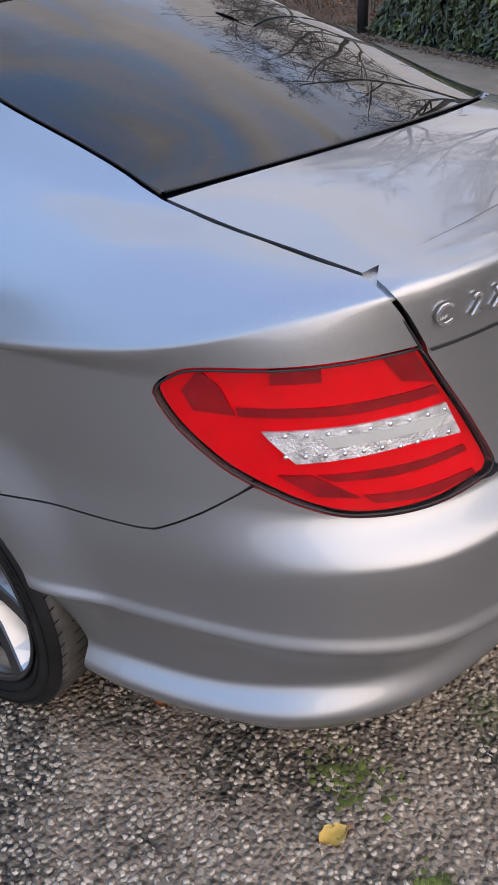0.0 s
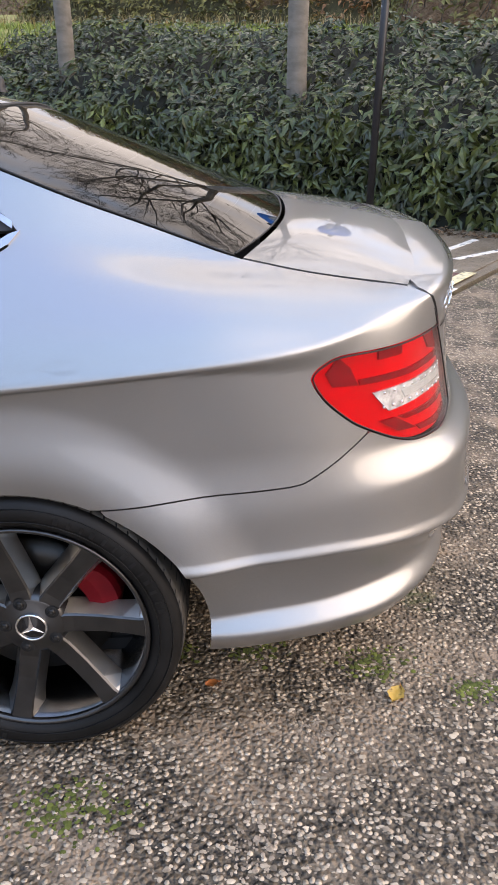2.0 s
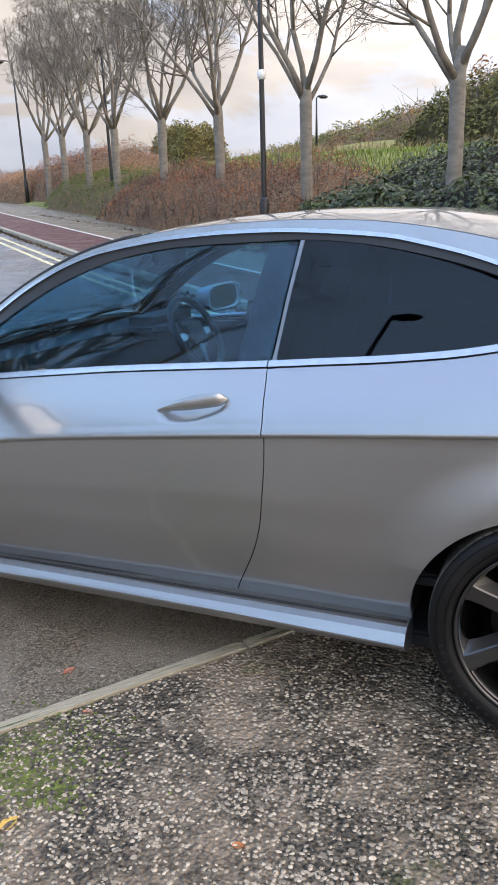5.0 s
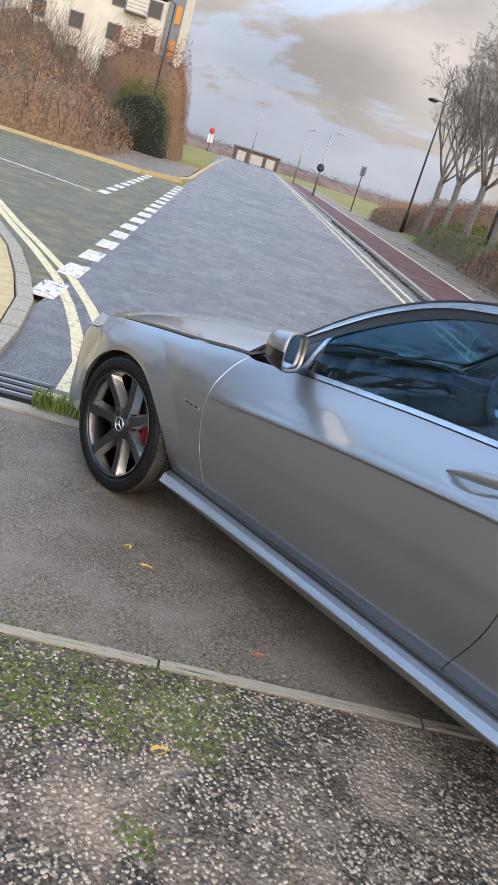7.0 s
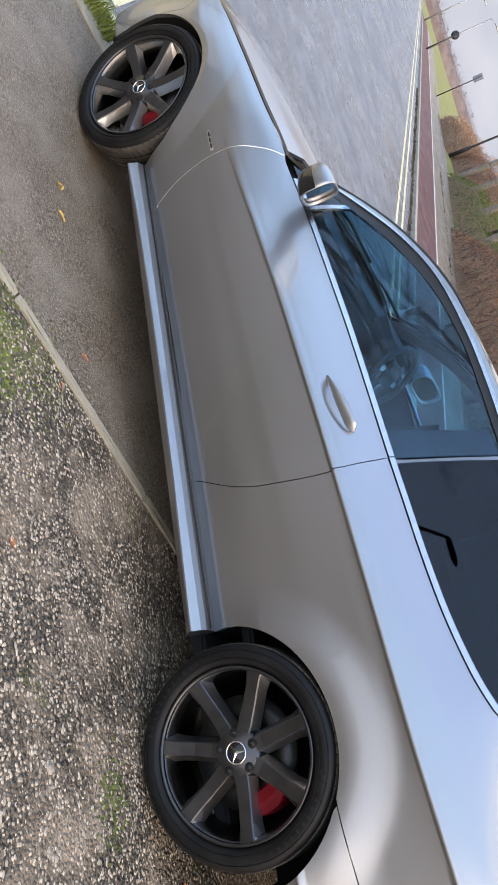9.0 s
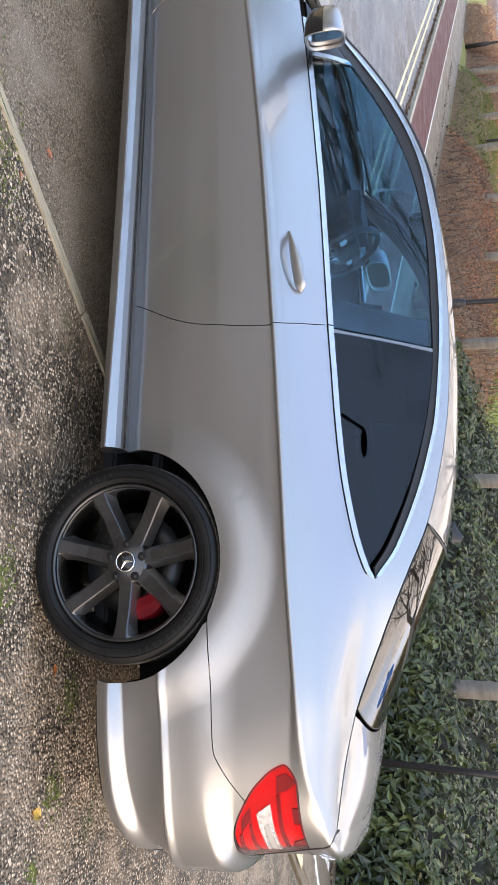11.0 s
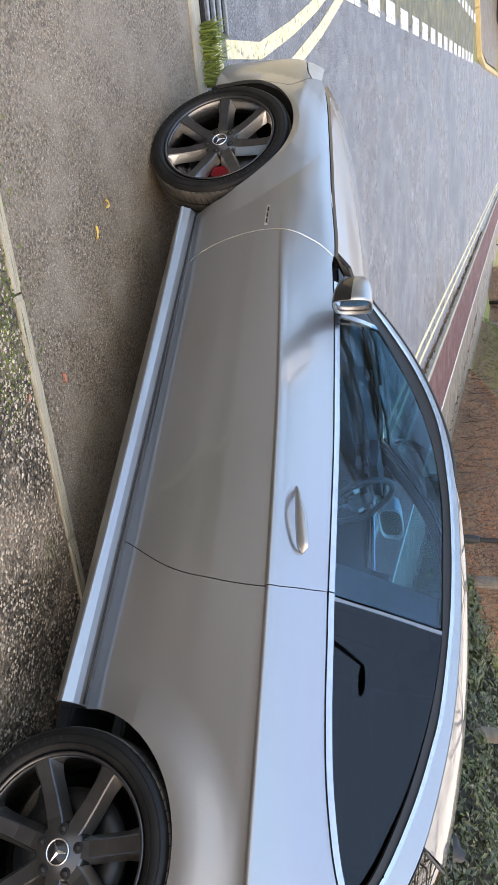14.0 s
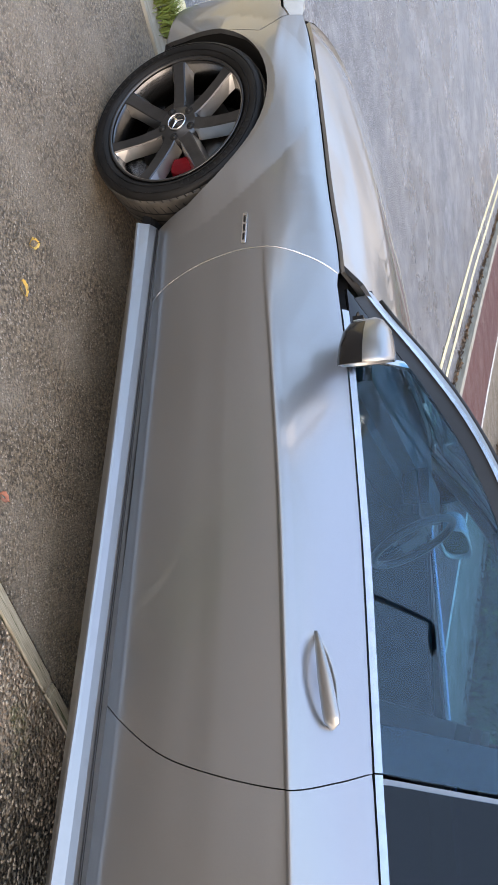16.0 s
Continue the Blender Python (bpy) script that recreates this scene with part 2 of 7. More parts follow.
    l.new(fine.outputs["Fac"], hgt.inputs[2])
    bp = n.new("ShaderNodeBump")
    bp.inputs["Strength"].default_value, bp.inputs["Distance"].default_value = bump, cell * 0.65
    l.new(hgt.outputs[0], bp.inputs["Height"])
    l.new(bp.outputs["Normal"], b.inputs["Normal"])
    return m


M_PARK = tarmac("exposed_aggregate_tarmac", (0.018, 0.0145, 0.0105), (0.19, 0.142, 0.092), (0.72, 0.57, 0.41), 0.0125, 0.46, 1.0, moss=0.85, stain=(0.42, 0.305, 0.205), rough=0.6)
M_FOOT = tarmac("fine_dark_tarmac", (0.074, 0.055, 0.036), (0.30, 0.228, 0.152), (0.42, 0.35, 0.27), 0.007, 0.20, 0.6, stain=(0.25, 0.20, 0.145), rough=0.62, wet=0.32)
M_ROAD = tarmac("damp_road_tarmac", (0.05, 0.053, 0.058), (0.20, 0.20, 0.21), (0.34, 0.34, 0.345), 0.014, 0.42, 0.55, stain=(0.24, 0.24, 0.245), rough=0.58, wet=0.12, sweep=0.55)
M_MOSSROAD = tarmac("mossy_road_tarmac", (0.05, 0.05, 0.035), (0.21, 0.19, 0.09), (0.28, 0.26, 0.17), 0.014, 0.35, 0.9, moss=0.45, stain=(0.30, 0.25, 0.10), rough=0.65, wet=0.28)
M_RED = tarmac("red_cycle_tarmac", (0.075, 0.026, 0.022), (0.17, 0.06, 0.05), (0.22, 0.10, 0.08), 0.012, 0.3, 0.6, rough=0.8, wet=0.5)
M_CONC = mat("worn_concrete_edging", (0.30, 0.255, 0.175), 0.9, second=(0.46, 0.40, 0.29), scale=14, bump=0.5, bump_scale=120, third=(0.06, 0.075, 0.02), third_scale=5, third_lo=0.6, third_hi=0.68)
M_KERB = mat("concrete_kerb", (0.30, 0.27, 0.21), 0.85, second=(0.42, 0.38, 0.30), scale=6, bump=0.4, bump_scale=90)
M_BUFF = mat("buff_tactile_paving", (0.48, 0.36, 0.18), 0.85, second=(0.58, 0.46, 0.26), scale=9, bump=0.4)
M_YELLOW = mat("worn_yellow_paint", (0.64, 0.54, 0.29), 0.75, second=(0.74, 0.66, 0.44), scale=18, third=(0.24, 0.22, 0.16), third_scale=26, third_lo=0.56, third_hi=0.68)
M_WHITE = mat("worn_white_paint", (0.64, 0.60, 0.53), 0.75, second=(0.74, 0.70, 0.63), scale=18, third=(0.14, 0.135, 0.13), third_scale=20, third_lo=0.57, third_hi=0.63)
M_SOIL = mat("soil_and_rough_grass", (0.05, 0.038, 0.022), 0.95, second=(0.09, 0.07, 0.035), scale=3, bump=0.6, bump_scale=40, bump_dist=0.02)
M_GRASS = mat("winter_grass", (0.17, 0.18, 0.04), 0.9, second=(0.27, 0.245, 0.075), scale=1.3, bump=0.6, bump_scale=30, bump_dist=0.03, third=(0.20, 0.16, 0.07), third_scale=0.35, third_lo=0.52, third_hi=0.7)
M_BARK = mat("grey_banded_bark", (0.165, 0.145, 0.118), 0.85, second=(0.245, 0.215, 0.175), scale=5, stretch=(1, 1, 2.2), bump=0.5, bump_scale=25, bump_dist=0.01, third=(0.11, 0.096, 0.078), third_scale=2.4, third_lo=0.60, third_hi=0.72)
M_TWIG = mat("brown_twigs", (0.075, 0.061, 0.05), 0.8, second=(0.15, 0.124, 0.10), scale=12)
M_LIMB = mat("grey_brown_limbs", (0.16, 0.138, 0.112), 0.85, second=(0.26, 0.225, 0.18), scale=6, bump=0.3, bump_scale=30)
M_LAUREL = mat("laurel_leaf", (0.027, 0.039, 0.010), 0.38, second=(0.074, 0.090, 0.021), scale=2.2, random=0.6, third=(0.19, 0.21, 0.045), third_scale=1.6, third_lo=0.62, third_hi=0.74)
# near-black colour painted in for the shade between the leaves
M_LEAFSHADE = mat("leaf_shade_core", (0.006, 0.008, 0.004), 0.95, second=(0.012, 0.014, 0.007), scale=6)
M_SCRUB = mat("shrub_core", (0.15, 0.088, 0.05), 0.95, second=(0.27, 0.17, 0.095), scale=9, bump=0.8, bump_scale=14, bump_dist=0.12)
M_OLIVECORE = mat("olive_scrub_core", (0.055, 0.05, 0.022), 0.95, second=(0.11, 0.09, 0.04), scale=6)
M_RUST = mat("russet_shrub_leaf", (0.22, 0.088, 0.045), 0.8, second=(0.38, 0.17, 0.085), scale=1.1, random=0.5, third=(0.13, 0.06, 0.04), third_scale=0.8, third_lo=0.5, third_hi=0.65)
M_BROWN = mat("brown_twiggy_shrub", (0.32, 0.17, 0.095), 0.85, second=(0.50, 0.30, 0.17), scale=1.4, random=0.45)
M_GREEN = mat("bright_green_shrub", (0.08, 0.115, 0.02), 0.7, second=(0.16, 0.18, 0.04), scale=1.6, random=0.45)
M_DRY = mat("dry_grass_stems", (0.25, 0.18, 0.08), 0.85, second=(0.38, 0.29, 0.15), scale=1.1, random=0.4)
M_BLACK = mat("black_painted_steel", (0.012, 0.012, 0.013), 0.35, second=(0.02, 0.02, 0.022), scale=20, third=(0.35, 0.34, 0.33), third_scale=9, third_lo=0.68, third_hi=0.71)
M_POST = mat("black_lamp_paint", (0.012, 0.012, 0.013), 0.4, second=(0.02, 0.02, 0.022), scale=20)
M_GALV = mat("galvanised_steel", (0.32, 0.33, 0.34), 0.45, metal=0.7, scale=12)
M_SIGNBLUE = mat("blue_sign_face", (0.02, 0.16, 0.48), 0.4, scale=4)
M_SIGNWHITE = mat("white_sign_face", (0.75, 0.75, 0.74), 0.4, scale=4)
M_SIGNRED = mat("red_sign_ring", (0.55, 0.03, 0.03), 0.4, scale=4)
M_RENDER = mat("cream_render_wall", (0.60, 0.55, 0.45), 0.9, second=(0.68, 0.63, 0.54), scale=0.8)
M_BRICK = mat("dark_brown_brick", (0.085, 0.06, 0.045), 0.9, second=(0.14, 0.10, 0.075), scale=3)
M_PANEL = mat("pale_louvred_panel", (0.42, 0.40, 0.36), 0.7, scale=2)
M_ORANGE = mat("orange_cladding", (0.55, 0.23, 0.05), 0.6, scale=1)
M_GREYCLAD = mat("grey_cladding", (0.16, 0.17, 0.18), 0.5, scale=1)
M_LEAFY = mat("yellow_fallen_leaf", (0.52, 0.30, 0.045), 0.6, second=(0.68, 0.45, 0.12), scale=40, third=(0.2, 0.09, 0.02), third_scale=60, third_lo=0.6, third_hi=0.7)
M_LEAFO = mat("orange_fallen_leaf", (0.38, 0.10, 0.02), 0.6, second=(0.5, 0.18, 0.05), scale=40)
M_LEAFR = mat("pinkish_fallen_leaf", (0.36, 0.12, 0.07), 0.6, second=(0.5, 0.2, 0.12), scale=40)
M_LITTER = mat("leaf_litter", (0.05, 0.032, 0.018), 0.9, second=(0.16, 0.10, 0.055), scale=5, random=0.6)
M_PEBBLE = mat("pale_chippings", (0.165, 0.127, 0.088), 0.7, second=(0.47, 0.375, 0.27), scale=30, random=0.55, bump=0.4, bump_scale=200, bump_dist=0.001)
M_VERGE = mat("grass_blades", (0.12, 0.17, 0.03), 0.6, second=(0.25, 0.31, 0.07), scale=4, random=0.4)

M_OLIVE = mat("mixed_scrub_leaf", (0.12, 0.12, 0.035), 0.8, second=(0.24, 0.20, 0.07), scale=0.7, random=0.5, third=(0.30, 0.14, 0.06), third_scale=0.45, third_lo=0.55, third_hi=0.65)
M_FARTREE = mat("distant_bare_trees", (0.14, 0.10, 0.085), 0.95, second=(0.22, 0.17, 0.15), scale=0.5)

# ---- builders ----
RA, RD = Vector((-0.79864, 0.60182, 0)), Vector((0.60182, 0.79864, 0))  # along the road away from the car, and across it


def lerp_table(x, xs, ys):
    return float(np.interp(x, xs, ys))


def street_level(a):
    """Height of the car park, footway and road at a metres along the road."""
    return lerp_table(a, [-400, -14, 2.5, 9.0, 130, 500], [0.637, 0.637, -0.114, 0.05, 3.75, 4.4])


def level(a, d):
    """Height of the ground, with the planted bank beyond the footway."""
    rise = lerp_table(d - 6.25, [0, 1.2, 3.8, 7.8, 11.8, 18.8, 26, 60], [0, 0.36, 1.35, 2.2, 2.55, 3.5, 3.8, 3.8])
    fade = lerp_table(a, [-40, -12, 30, 48, 60], [0.3, 1, 0.9, 0.25, 0])
    left = lerp_table(-d, [4, 40, 120], [0, 0.4, 1.0])
    return street_level(a) + rise * fade + left


def ad(a, d, up=0.0):
    p = RA * a + RD * d
    return Vector((p.x, p.y, level(a, d) + up))


def mesh_from(name, verts, faces, material, smooth=False):
    me = bpy.data.meshes.new(name)
    me.from_pydata([tuple(v) for v in verts], [], faces)
    me.materials.append(material)
    if smooth:
        me.polygons.foreach_set("use_smooth", [True] * len(me.polygons))
    me.update()
    return me


def part(name, bm, material, parent, label=""):
    """Links a bmesh as one mesh object under a thing or a part."""
    me = bpy.data.meshes.new(name)
    bm.to_mesh(me)
    bm.free()
    me.materials.append(material)
    ob = new(name, me)
    ob.parent = parent
    return tagged(ob, label)


def part_mesh(name, me, parent, label=""):
    ob = new(name, me)
    ob.parent = parent
    return tagged(ob, label)


def thing(name, m, label, category, group=""):
    ob = new(name)
    ob.matrix_world = m
    return tagged(ob, label, category, group)


def smooth_all(bm):
    for f in bm.faces:
        f.smooth = True
    return bm


def box_bm(size, at=(0, 0, 0), bevel=0.0, turn=None):
    bm = bmesh.new()
    bmesh.ops.create_cube(bm, size=1.0)
    bmesh.ops.scale(bm, vec=size, verts=bm.verts)
    if bevel:
        bmesh.ops.bevel(bm, geom=bm.edges[:], offset=bevel, segments=2, affect="EDGES")
    if turn:
        bmesh.ops.transform(bm, matrix=turn, verts=bm.verts)
    bmesh.ops.translate(bm, vec=at, verts=bm.verts)
    return bm


def lathe_bm(profile, sides=24, axis="Z", closed=False):
    """Turns (radius, height) pairs round an axis."""
    bm = bmesh.new()
    rings = []
    for r, h in profile:
        ring = []
        for i in range(sides):
            w = 2 * math.pi * i / sides
            c, s = r * math.cos(w), r * math.sin(w)
            ring.append(bm.verts.new((c, s, h) if axis == "Z" else (c, h, s)))
        rings.append(ring)
    pairs = list(zip(rings, rings[1:])) + ([(rings[-1], rings[0])] if closed else [])
    for p, q in pairs:
        for i in range(sides):
            j = (i + 1) % sides
            bm.faces.new((p[i], p[j], q[j], q[i]))
    if not closed:
        for ring in (rings[0], rings[-1]):
            bm.faces.new(ring)
    bmesh.ops.recalc_face_normals(bm, faces=bm.faces[:])
    return smooth_all(bm)


def tube_bm(points, radii, sides=8, bm=None):
    """A round tube through points."""
    bm = bm or bmesh.new()
    pts = [Vector(p) for p in points]
    rings = []
    for i, p in enumerate(pts):
        t = (pts[min(i + 1, len(pts) - 1)] - pts[max(i - 1, 0)]).normalized()
        side = t.cross(Vector((0.31, 0.17, 0.93)))
        side = side.normalized() if side.length > 1e-4 else Vector((1, 0, 0))
        other = t.cross(side)
        r = radii[i] if isinstance(radii, (list, tuple)) else radii
        rings.append([bm.verts.new(p + (side * math.cos(2 * math.pi * k / sides) + other * math.sin(2 * math.pi * k / sides)) * r) for k in range(sides)])
    for p, q in zip(rings, rings[1:]):
        for k in range(sides):
            f = bm.faces.new((p[k], p[(k + 1) % sides], q[(k + 1) % sides], q[k]))
            f.smooth = True
    bm.faces.new(rings[0][::-1])
    bm.faces.new(rings[-1])
    return bm


def strip(name, rows, lift, material, label, thick=0.0):
    """A surface through rows of (a, d) points, laid lift above the ground, as one sheet with turned-down edges."""
    verts, faces = [], []
    w = len(rows[0])
    for row in rows:
        verts += [ad(a, d, lift) for a, d in row]
    for i in range(len(rows) - 1):
        for j in range(w - 1):
            k = i * w + j
            faces.append((k, k + 1, k + w + 1, k + w))
    h = len(rows)
    rim = [j for j in range(w)] + [i * w + w - 1 for i in range(1, h)] + [(h - 1) * w + j for j in range(w - 2, -1, -1)] + [i * w for i in range(h - 2, 0, -1)]
    base = len(verts)
    for k in rim:
        verts.append(verts[k] - Vector((0, 0, thick or 0.05)))
    for i in range(len(rim)):
        j = (i + 1) % len(rim)
        faces.append((rim[i], base + i, base + j, rim[j]))
    me = mesh_from(name, verts, faces, material)
    bm = bmesh.new()
    bm.from_mesh(me)
    bmesh.ops.recalc_face_normals(bm, faces=bm.faces[:])
    if sum(f.normal.z * f.calc_area() for f in bm.faces) < 0:
        bmesh.ops.reverse_faces(bm, faces=bm.faces[:])
    bm.to_mesh(me)
    bm.free()
    return tagged(new(name, me), label, "", "", "structure")


def grid(a0, a1, d0, d1, step_a=1.0, step_d=1.0):
    na, nd = max(2, int((a1 - a0) / step_a) + 1), max(2, int((d1 - d0) / step_d) + 1)
    return [[(a, d) for d in np.linspace(d0, d1, nd)] for a in np.linspace(a0, a1, na)]


# ---- ground, road and footway ----
A_LINES = sorted({-400, -200, -90, -50, *range(-30, 62, 1), 70, 90, 110, 130, 170, 250, 400, 700})
D_LINES = sorted({-500, -250, -120, -60, -40, -25, -15, -8, *[x * 0.8 for x in range(-6, 7)], 5.6, 6.25, 6.6, 7.0, 7.45, 8, 9, 10, 12, 14, 16, 18, 21, 25, 32, 45, 70, 140, 260, 500})
gv, gf = [], []
for a in A_LINES:
    for d in D_LINES:
        sink = 0.06 if d < 6.2 else 0.0
        gv.append(ad(a, d, -sink))
W = len(D_LINES)
for i in range(len(A_LINES) - 1):
    for j in range(W - 1):
        k = i * W + j
        gf.append((k, k + 1, k + W + 1, k + W))
ground = tagged(new("ground", mesh_from("ground", gv, gf, M_GRASS, True)), "rough winter grass and soil reaching the horizon", "", "", "structure")

EDGE_A, KERB_A = 0.37, 2.5
car_park = strip("pavement_car_park", grid(-40, EDGE_A - 0.03, -30, 6.2, 1.0, 2.0), 0.0, M_PARK, "worn car park tarmac with pale exposed chippings and moss")
footway = strip("pavement_footway", grid(EDGE_A + 0.03, KERB_A - 0.07, -30, 6.2, 0.5, 2.0), 0.0, M_FOOT, "smooth dark tarmac footway crossing in front of the car park")
road = strip("road", [[(a, -3.42), (a, -2), (a, 0), (a, 2), (a, 2.46 + 0.03 * max(0, a - 12))] for a in [KERB_A + 0.07] + list(range(4, 152, 2))], 0.0, M_ROAD, "damp grey tarmac road with a shiny worn surface")
side_road = strip("road_side", [[(a, d) for d in (-45, -40, -30, -20, -12, -8, -6, -4, -3.4)] for a in (5.4, 6.5, 8, 9, 11, 13, 16, 19, 22, 25.5)], 0.0, M_MOSSROAD, "damp tarmac side road joining at a junction")


def band(name, path, width, lift, material, label, kind="structure"):
    """A narrow band along (a, d) points: painted lines and edgings."""
    verts, faces = [], []
    pts = [Vector((a, d)) for a, d in path]
    for i, p in enumerate(pts):
        t = (pts[min(i + 1, len(pts) - 1)] - pts[max(i - 1, 0)]).normalized()
        s = Vector((-t.y, t.x)) * width / 2
        verts += [ad(p.x + s.x, p.y + s.y, lift), ad(p.x - s.x, p.y - s.y, lift)]
    for i in range(len(pts) - 1):
        faces.append((2 * i, 2 * i + 1, 2 * i + 3, 2 * i + 2))
    me = mesh_from(name, verts, faces, material)
    bm = bmesh.new()
    bm.from_mesh(me)
    for f in bm.faces:
        if f.normal.z < 0:
            f.normal_flip()
    ext = bmesh.ops.extrude_face_region(bm, geom=bm.faces[:])
    bmesh.ops.translate(bm, vec=(0, 0, -0.004), verts=[g for g in bm.faces[0].verts] if False else [v for v in ext["geom"] if isinstance(v, bmesh.types.BMVert)])
    bmesh.ops.recalc_face_normals(bm, faces=bm.faces[:])
    bm.to_mesh(me)
    bm.free()
    return tagged(new(name, me), label, "", "", kind)


def arc(ca, cd, r, w0, w1, n=14):
    return [(ca + r * math.cos(radians(w)), cd + r * math.sin(radians(w))) for w in np.linspace(w0, w1, n)]


# yellow lines that come along the kerb, round the corner into the side road
for off in (0.0, 0.30):
    line = [(2.95, -2.78 + off * 0.9), (3.6, -2.80 + off * 0.9), (4.4, -2.98 + off * 0.75), (5.2, -3.2 + off * 0.6), (6.1, -3.5 + off * 0.4), (7.3, -4.02 + off * 0.1), (8.6, -4.65 - off * 0.0), (10.2, -5.4), (12, -6.6), (14, -8.6), (16, -12)]
    line = [(a + off * min(1, max(0, (a - 4) / 3)) * 0.9, d) for a, d in line]
    band("road_marking_yellow", line, 0.10, 0.004, M_YELLOW, "worn double yellow line on the road")
band("road_marking_yellow", [(2.80, -3.0), (2.80, -2.25)], 0.13, 0.006, M_YELLOW, "worn yellow end bar on the road")
for off in (0.0, 0.28):
    band("road_marking_yellow", [(2.9, 1.95 - off)] + [(a, 1.95 - off + 0.03 * max(0, a - 12)) for a in range(6, 120, 6)], 0.09, 0.004, M_YELLOW, "worn pale double line beside the kerb")
# give-way dashes across the side road
for i in range(17):
    a = 5.2 + i * 1.2
    band("road_marking_give_way", [(a, -3.46), (a + 0.72, -3.46)], 0.24, 0.006, M_WHITE, "worn white give-way dash")
for i in range(9):
    a = 15.6 + i * 1.2
    band("road_marking_give_way", [(a, -4.6), (a + 0.72, -4.6)], 0.22, 0.006, M_WHITE, "worn white give-way dash")
band("road_marking_centre", [(15.4, -4.8), (17, -9), (20, -18), (24, -40)], 0.09, 0.004, M_WHITE, "thin white centre line of the side road")

# cycle path, footway and kerb beyond the car
PATH_A = [0.5, 1.2, 2.5, 4, 6, 9, 12, 16, 20, 26, 32, 40, 50, 62, 75, 90]


def path_d(a):
    return 0.03 * max(0, a - 12)


cycle = strip("pavement_cycle_path", [[(a, 2.50 + path_d(a)), (a, 3.4 + path_d(a)), (a, 4.25 + path_d(a))] for a in PATH_A], 0.012, M_RED, "red tarmac cycle path with a white edge line")
walkway = strip("pavement_walkway", [[(a, 4.26 + path_d(a)), (a, 5.2 + path_d(a)), (a, 6.2 + path_d(a))] for a in PATH_A], 0.010, M_FOOT, "dark tarmac walkway beside the planted bank")
band("road_marking_path", [(0.62, 4.30)] + [(a, 4.30 + path_d(a)) for a in PATH_A[1:]], 0.09, 0.016, M_WHITE, "white line between the cycle path and the walkway")
band("road_marking_path", [(0.50, 2.75), (0.50, 4.3)], 0.10, 0.018, M_YELLOW, "worn pale line at the end of the cycle path")
band("road_marking_path", [(0.42, 3.35), (0.42, 3.75)], 0.10, 0.018, M_WHITE, "worn white dash on the path")
band("road_marking_path", [(0.8, 4.75), (0.55, 5.5)], 0.07, 0.014, M_WHITE, "worn white painted arc on the path")
band("road_marking_path", [(1.05, 4.6), (1.0, 5.7)], 0.07, 0.014, M_WHITE, "worn white painted arc on the path")


def kerb_run(name, path, length, section, lift, material, label):
    """Kerb stones laid end to end along (a, d) points, each stone a part."""
    root = tagged(new(name), label, "", "", "structure")
    pts = [Vector((a, d)) for a, d in path]
    base = box_bm((1, 1, 1), bevel=0.02)
    me = bpy.data.meshes.new("kerb_stone")
    base.to_mesh(me)
    base.free()
    me.materials.append(material)
    for p, q in zip(pts, pts[1:]):
        n = max(1, round((q - p).length / length))
        for i in range(n):
            u, v = p.lerp(q, i / n), p.lerp(q, (i + 1) / n)
            s, e = ad(u.x, u.y), ad(v.x, v.y)
            ob = new("kerb_stone", me)
            ob.parent = root
            x = (e - s).normalized()
            y = Vector((0, 0, 1)).cross(x).normalized()
            z = x.cross(y)
            wob = random.uniform(-0.003, 0.003)
            rot = Matrix((x, y, z)).transposed().to_4x4()
            ob.matrix_world = Matrix.Translation((s + e) / 2 + Vector((0, 0, lift - section[1] / 2 + wob))) @ rot @ Matrix.Diagonal(((e - s).length - 0.008, section[0], section[1], 1))
    return root


kerb_run("kerb_edging", [(EDGE_A, -9), (EDGE_A, 3.3)], 0.9, (0.042, 0.15), 0.006, M_CONC, "worn concrete edging flush with the tarmac")
kerb_run("kerb_dropped", [(KERB_A, -7), (KERB_A, 2.4)], 0.9, (0.13, 0.2), 0.012, M_KERB, "dropped concrete kerb at the road's end")
kerb_run("kerb_path", [(2.6, 2.47), (6, 2.47), (12, 2.47), (40, 2.47 + 0.84), (90, 2.47 + 2.34)], 1.8, (0.13, 0.25), 0.09, M_KERB, "concrete kerb between the road and the cycle path")
corner = [(2.6, -3.3), (3.9, -3.38), (4.8, -3.5), (5.7, -3.75), (6.9, -4.15), (8.1, -4.7), (9.4, -5.5), (10.6, -6.6), (11.8, -8.4), (12.6, -11), (13, -20)]
kerb_run("kerb_corner", corner, 0.5, (0.14, 0.22), 0.05, M_KERB, "curved concrete kerb round the junction corner")
far_corner = [(26.0, -45), (25.9, -20), (26.0, -8), (26.6, -5), (28.4, -3.7), (31, -3.45), (60, -3.2), (120, -2.2)]
kerb_run("kerb_far", far_corner, 1.8, (0.16, 0.24), 0.09, M_BUFF, "sandy concrete kerb of the far side of the junction")
tactile = strip("pavement_tactile", [[(a, c - w) for w in (3.0, 1.6, 0.09)] for a, c in corner[:7]], 0.03, M_BUFF, "buff paving at the junction corner")
far_pave = strip("pavement_far", [[(26.9, -7.8), (26.9, -6.4), (26.9, -5.2)], [(29, -7.8), (29, -5.4), (29, -3.9)], [(34, -7.6), (34, -5.4), (34, -3.6)], [(44, -7), (44, -5), (44, -3.6)]], 0.03, M_FOOT, "dark tarmac pavement corner beyond the junction")

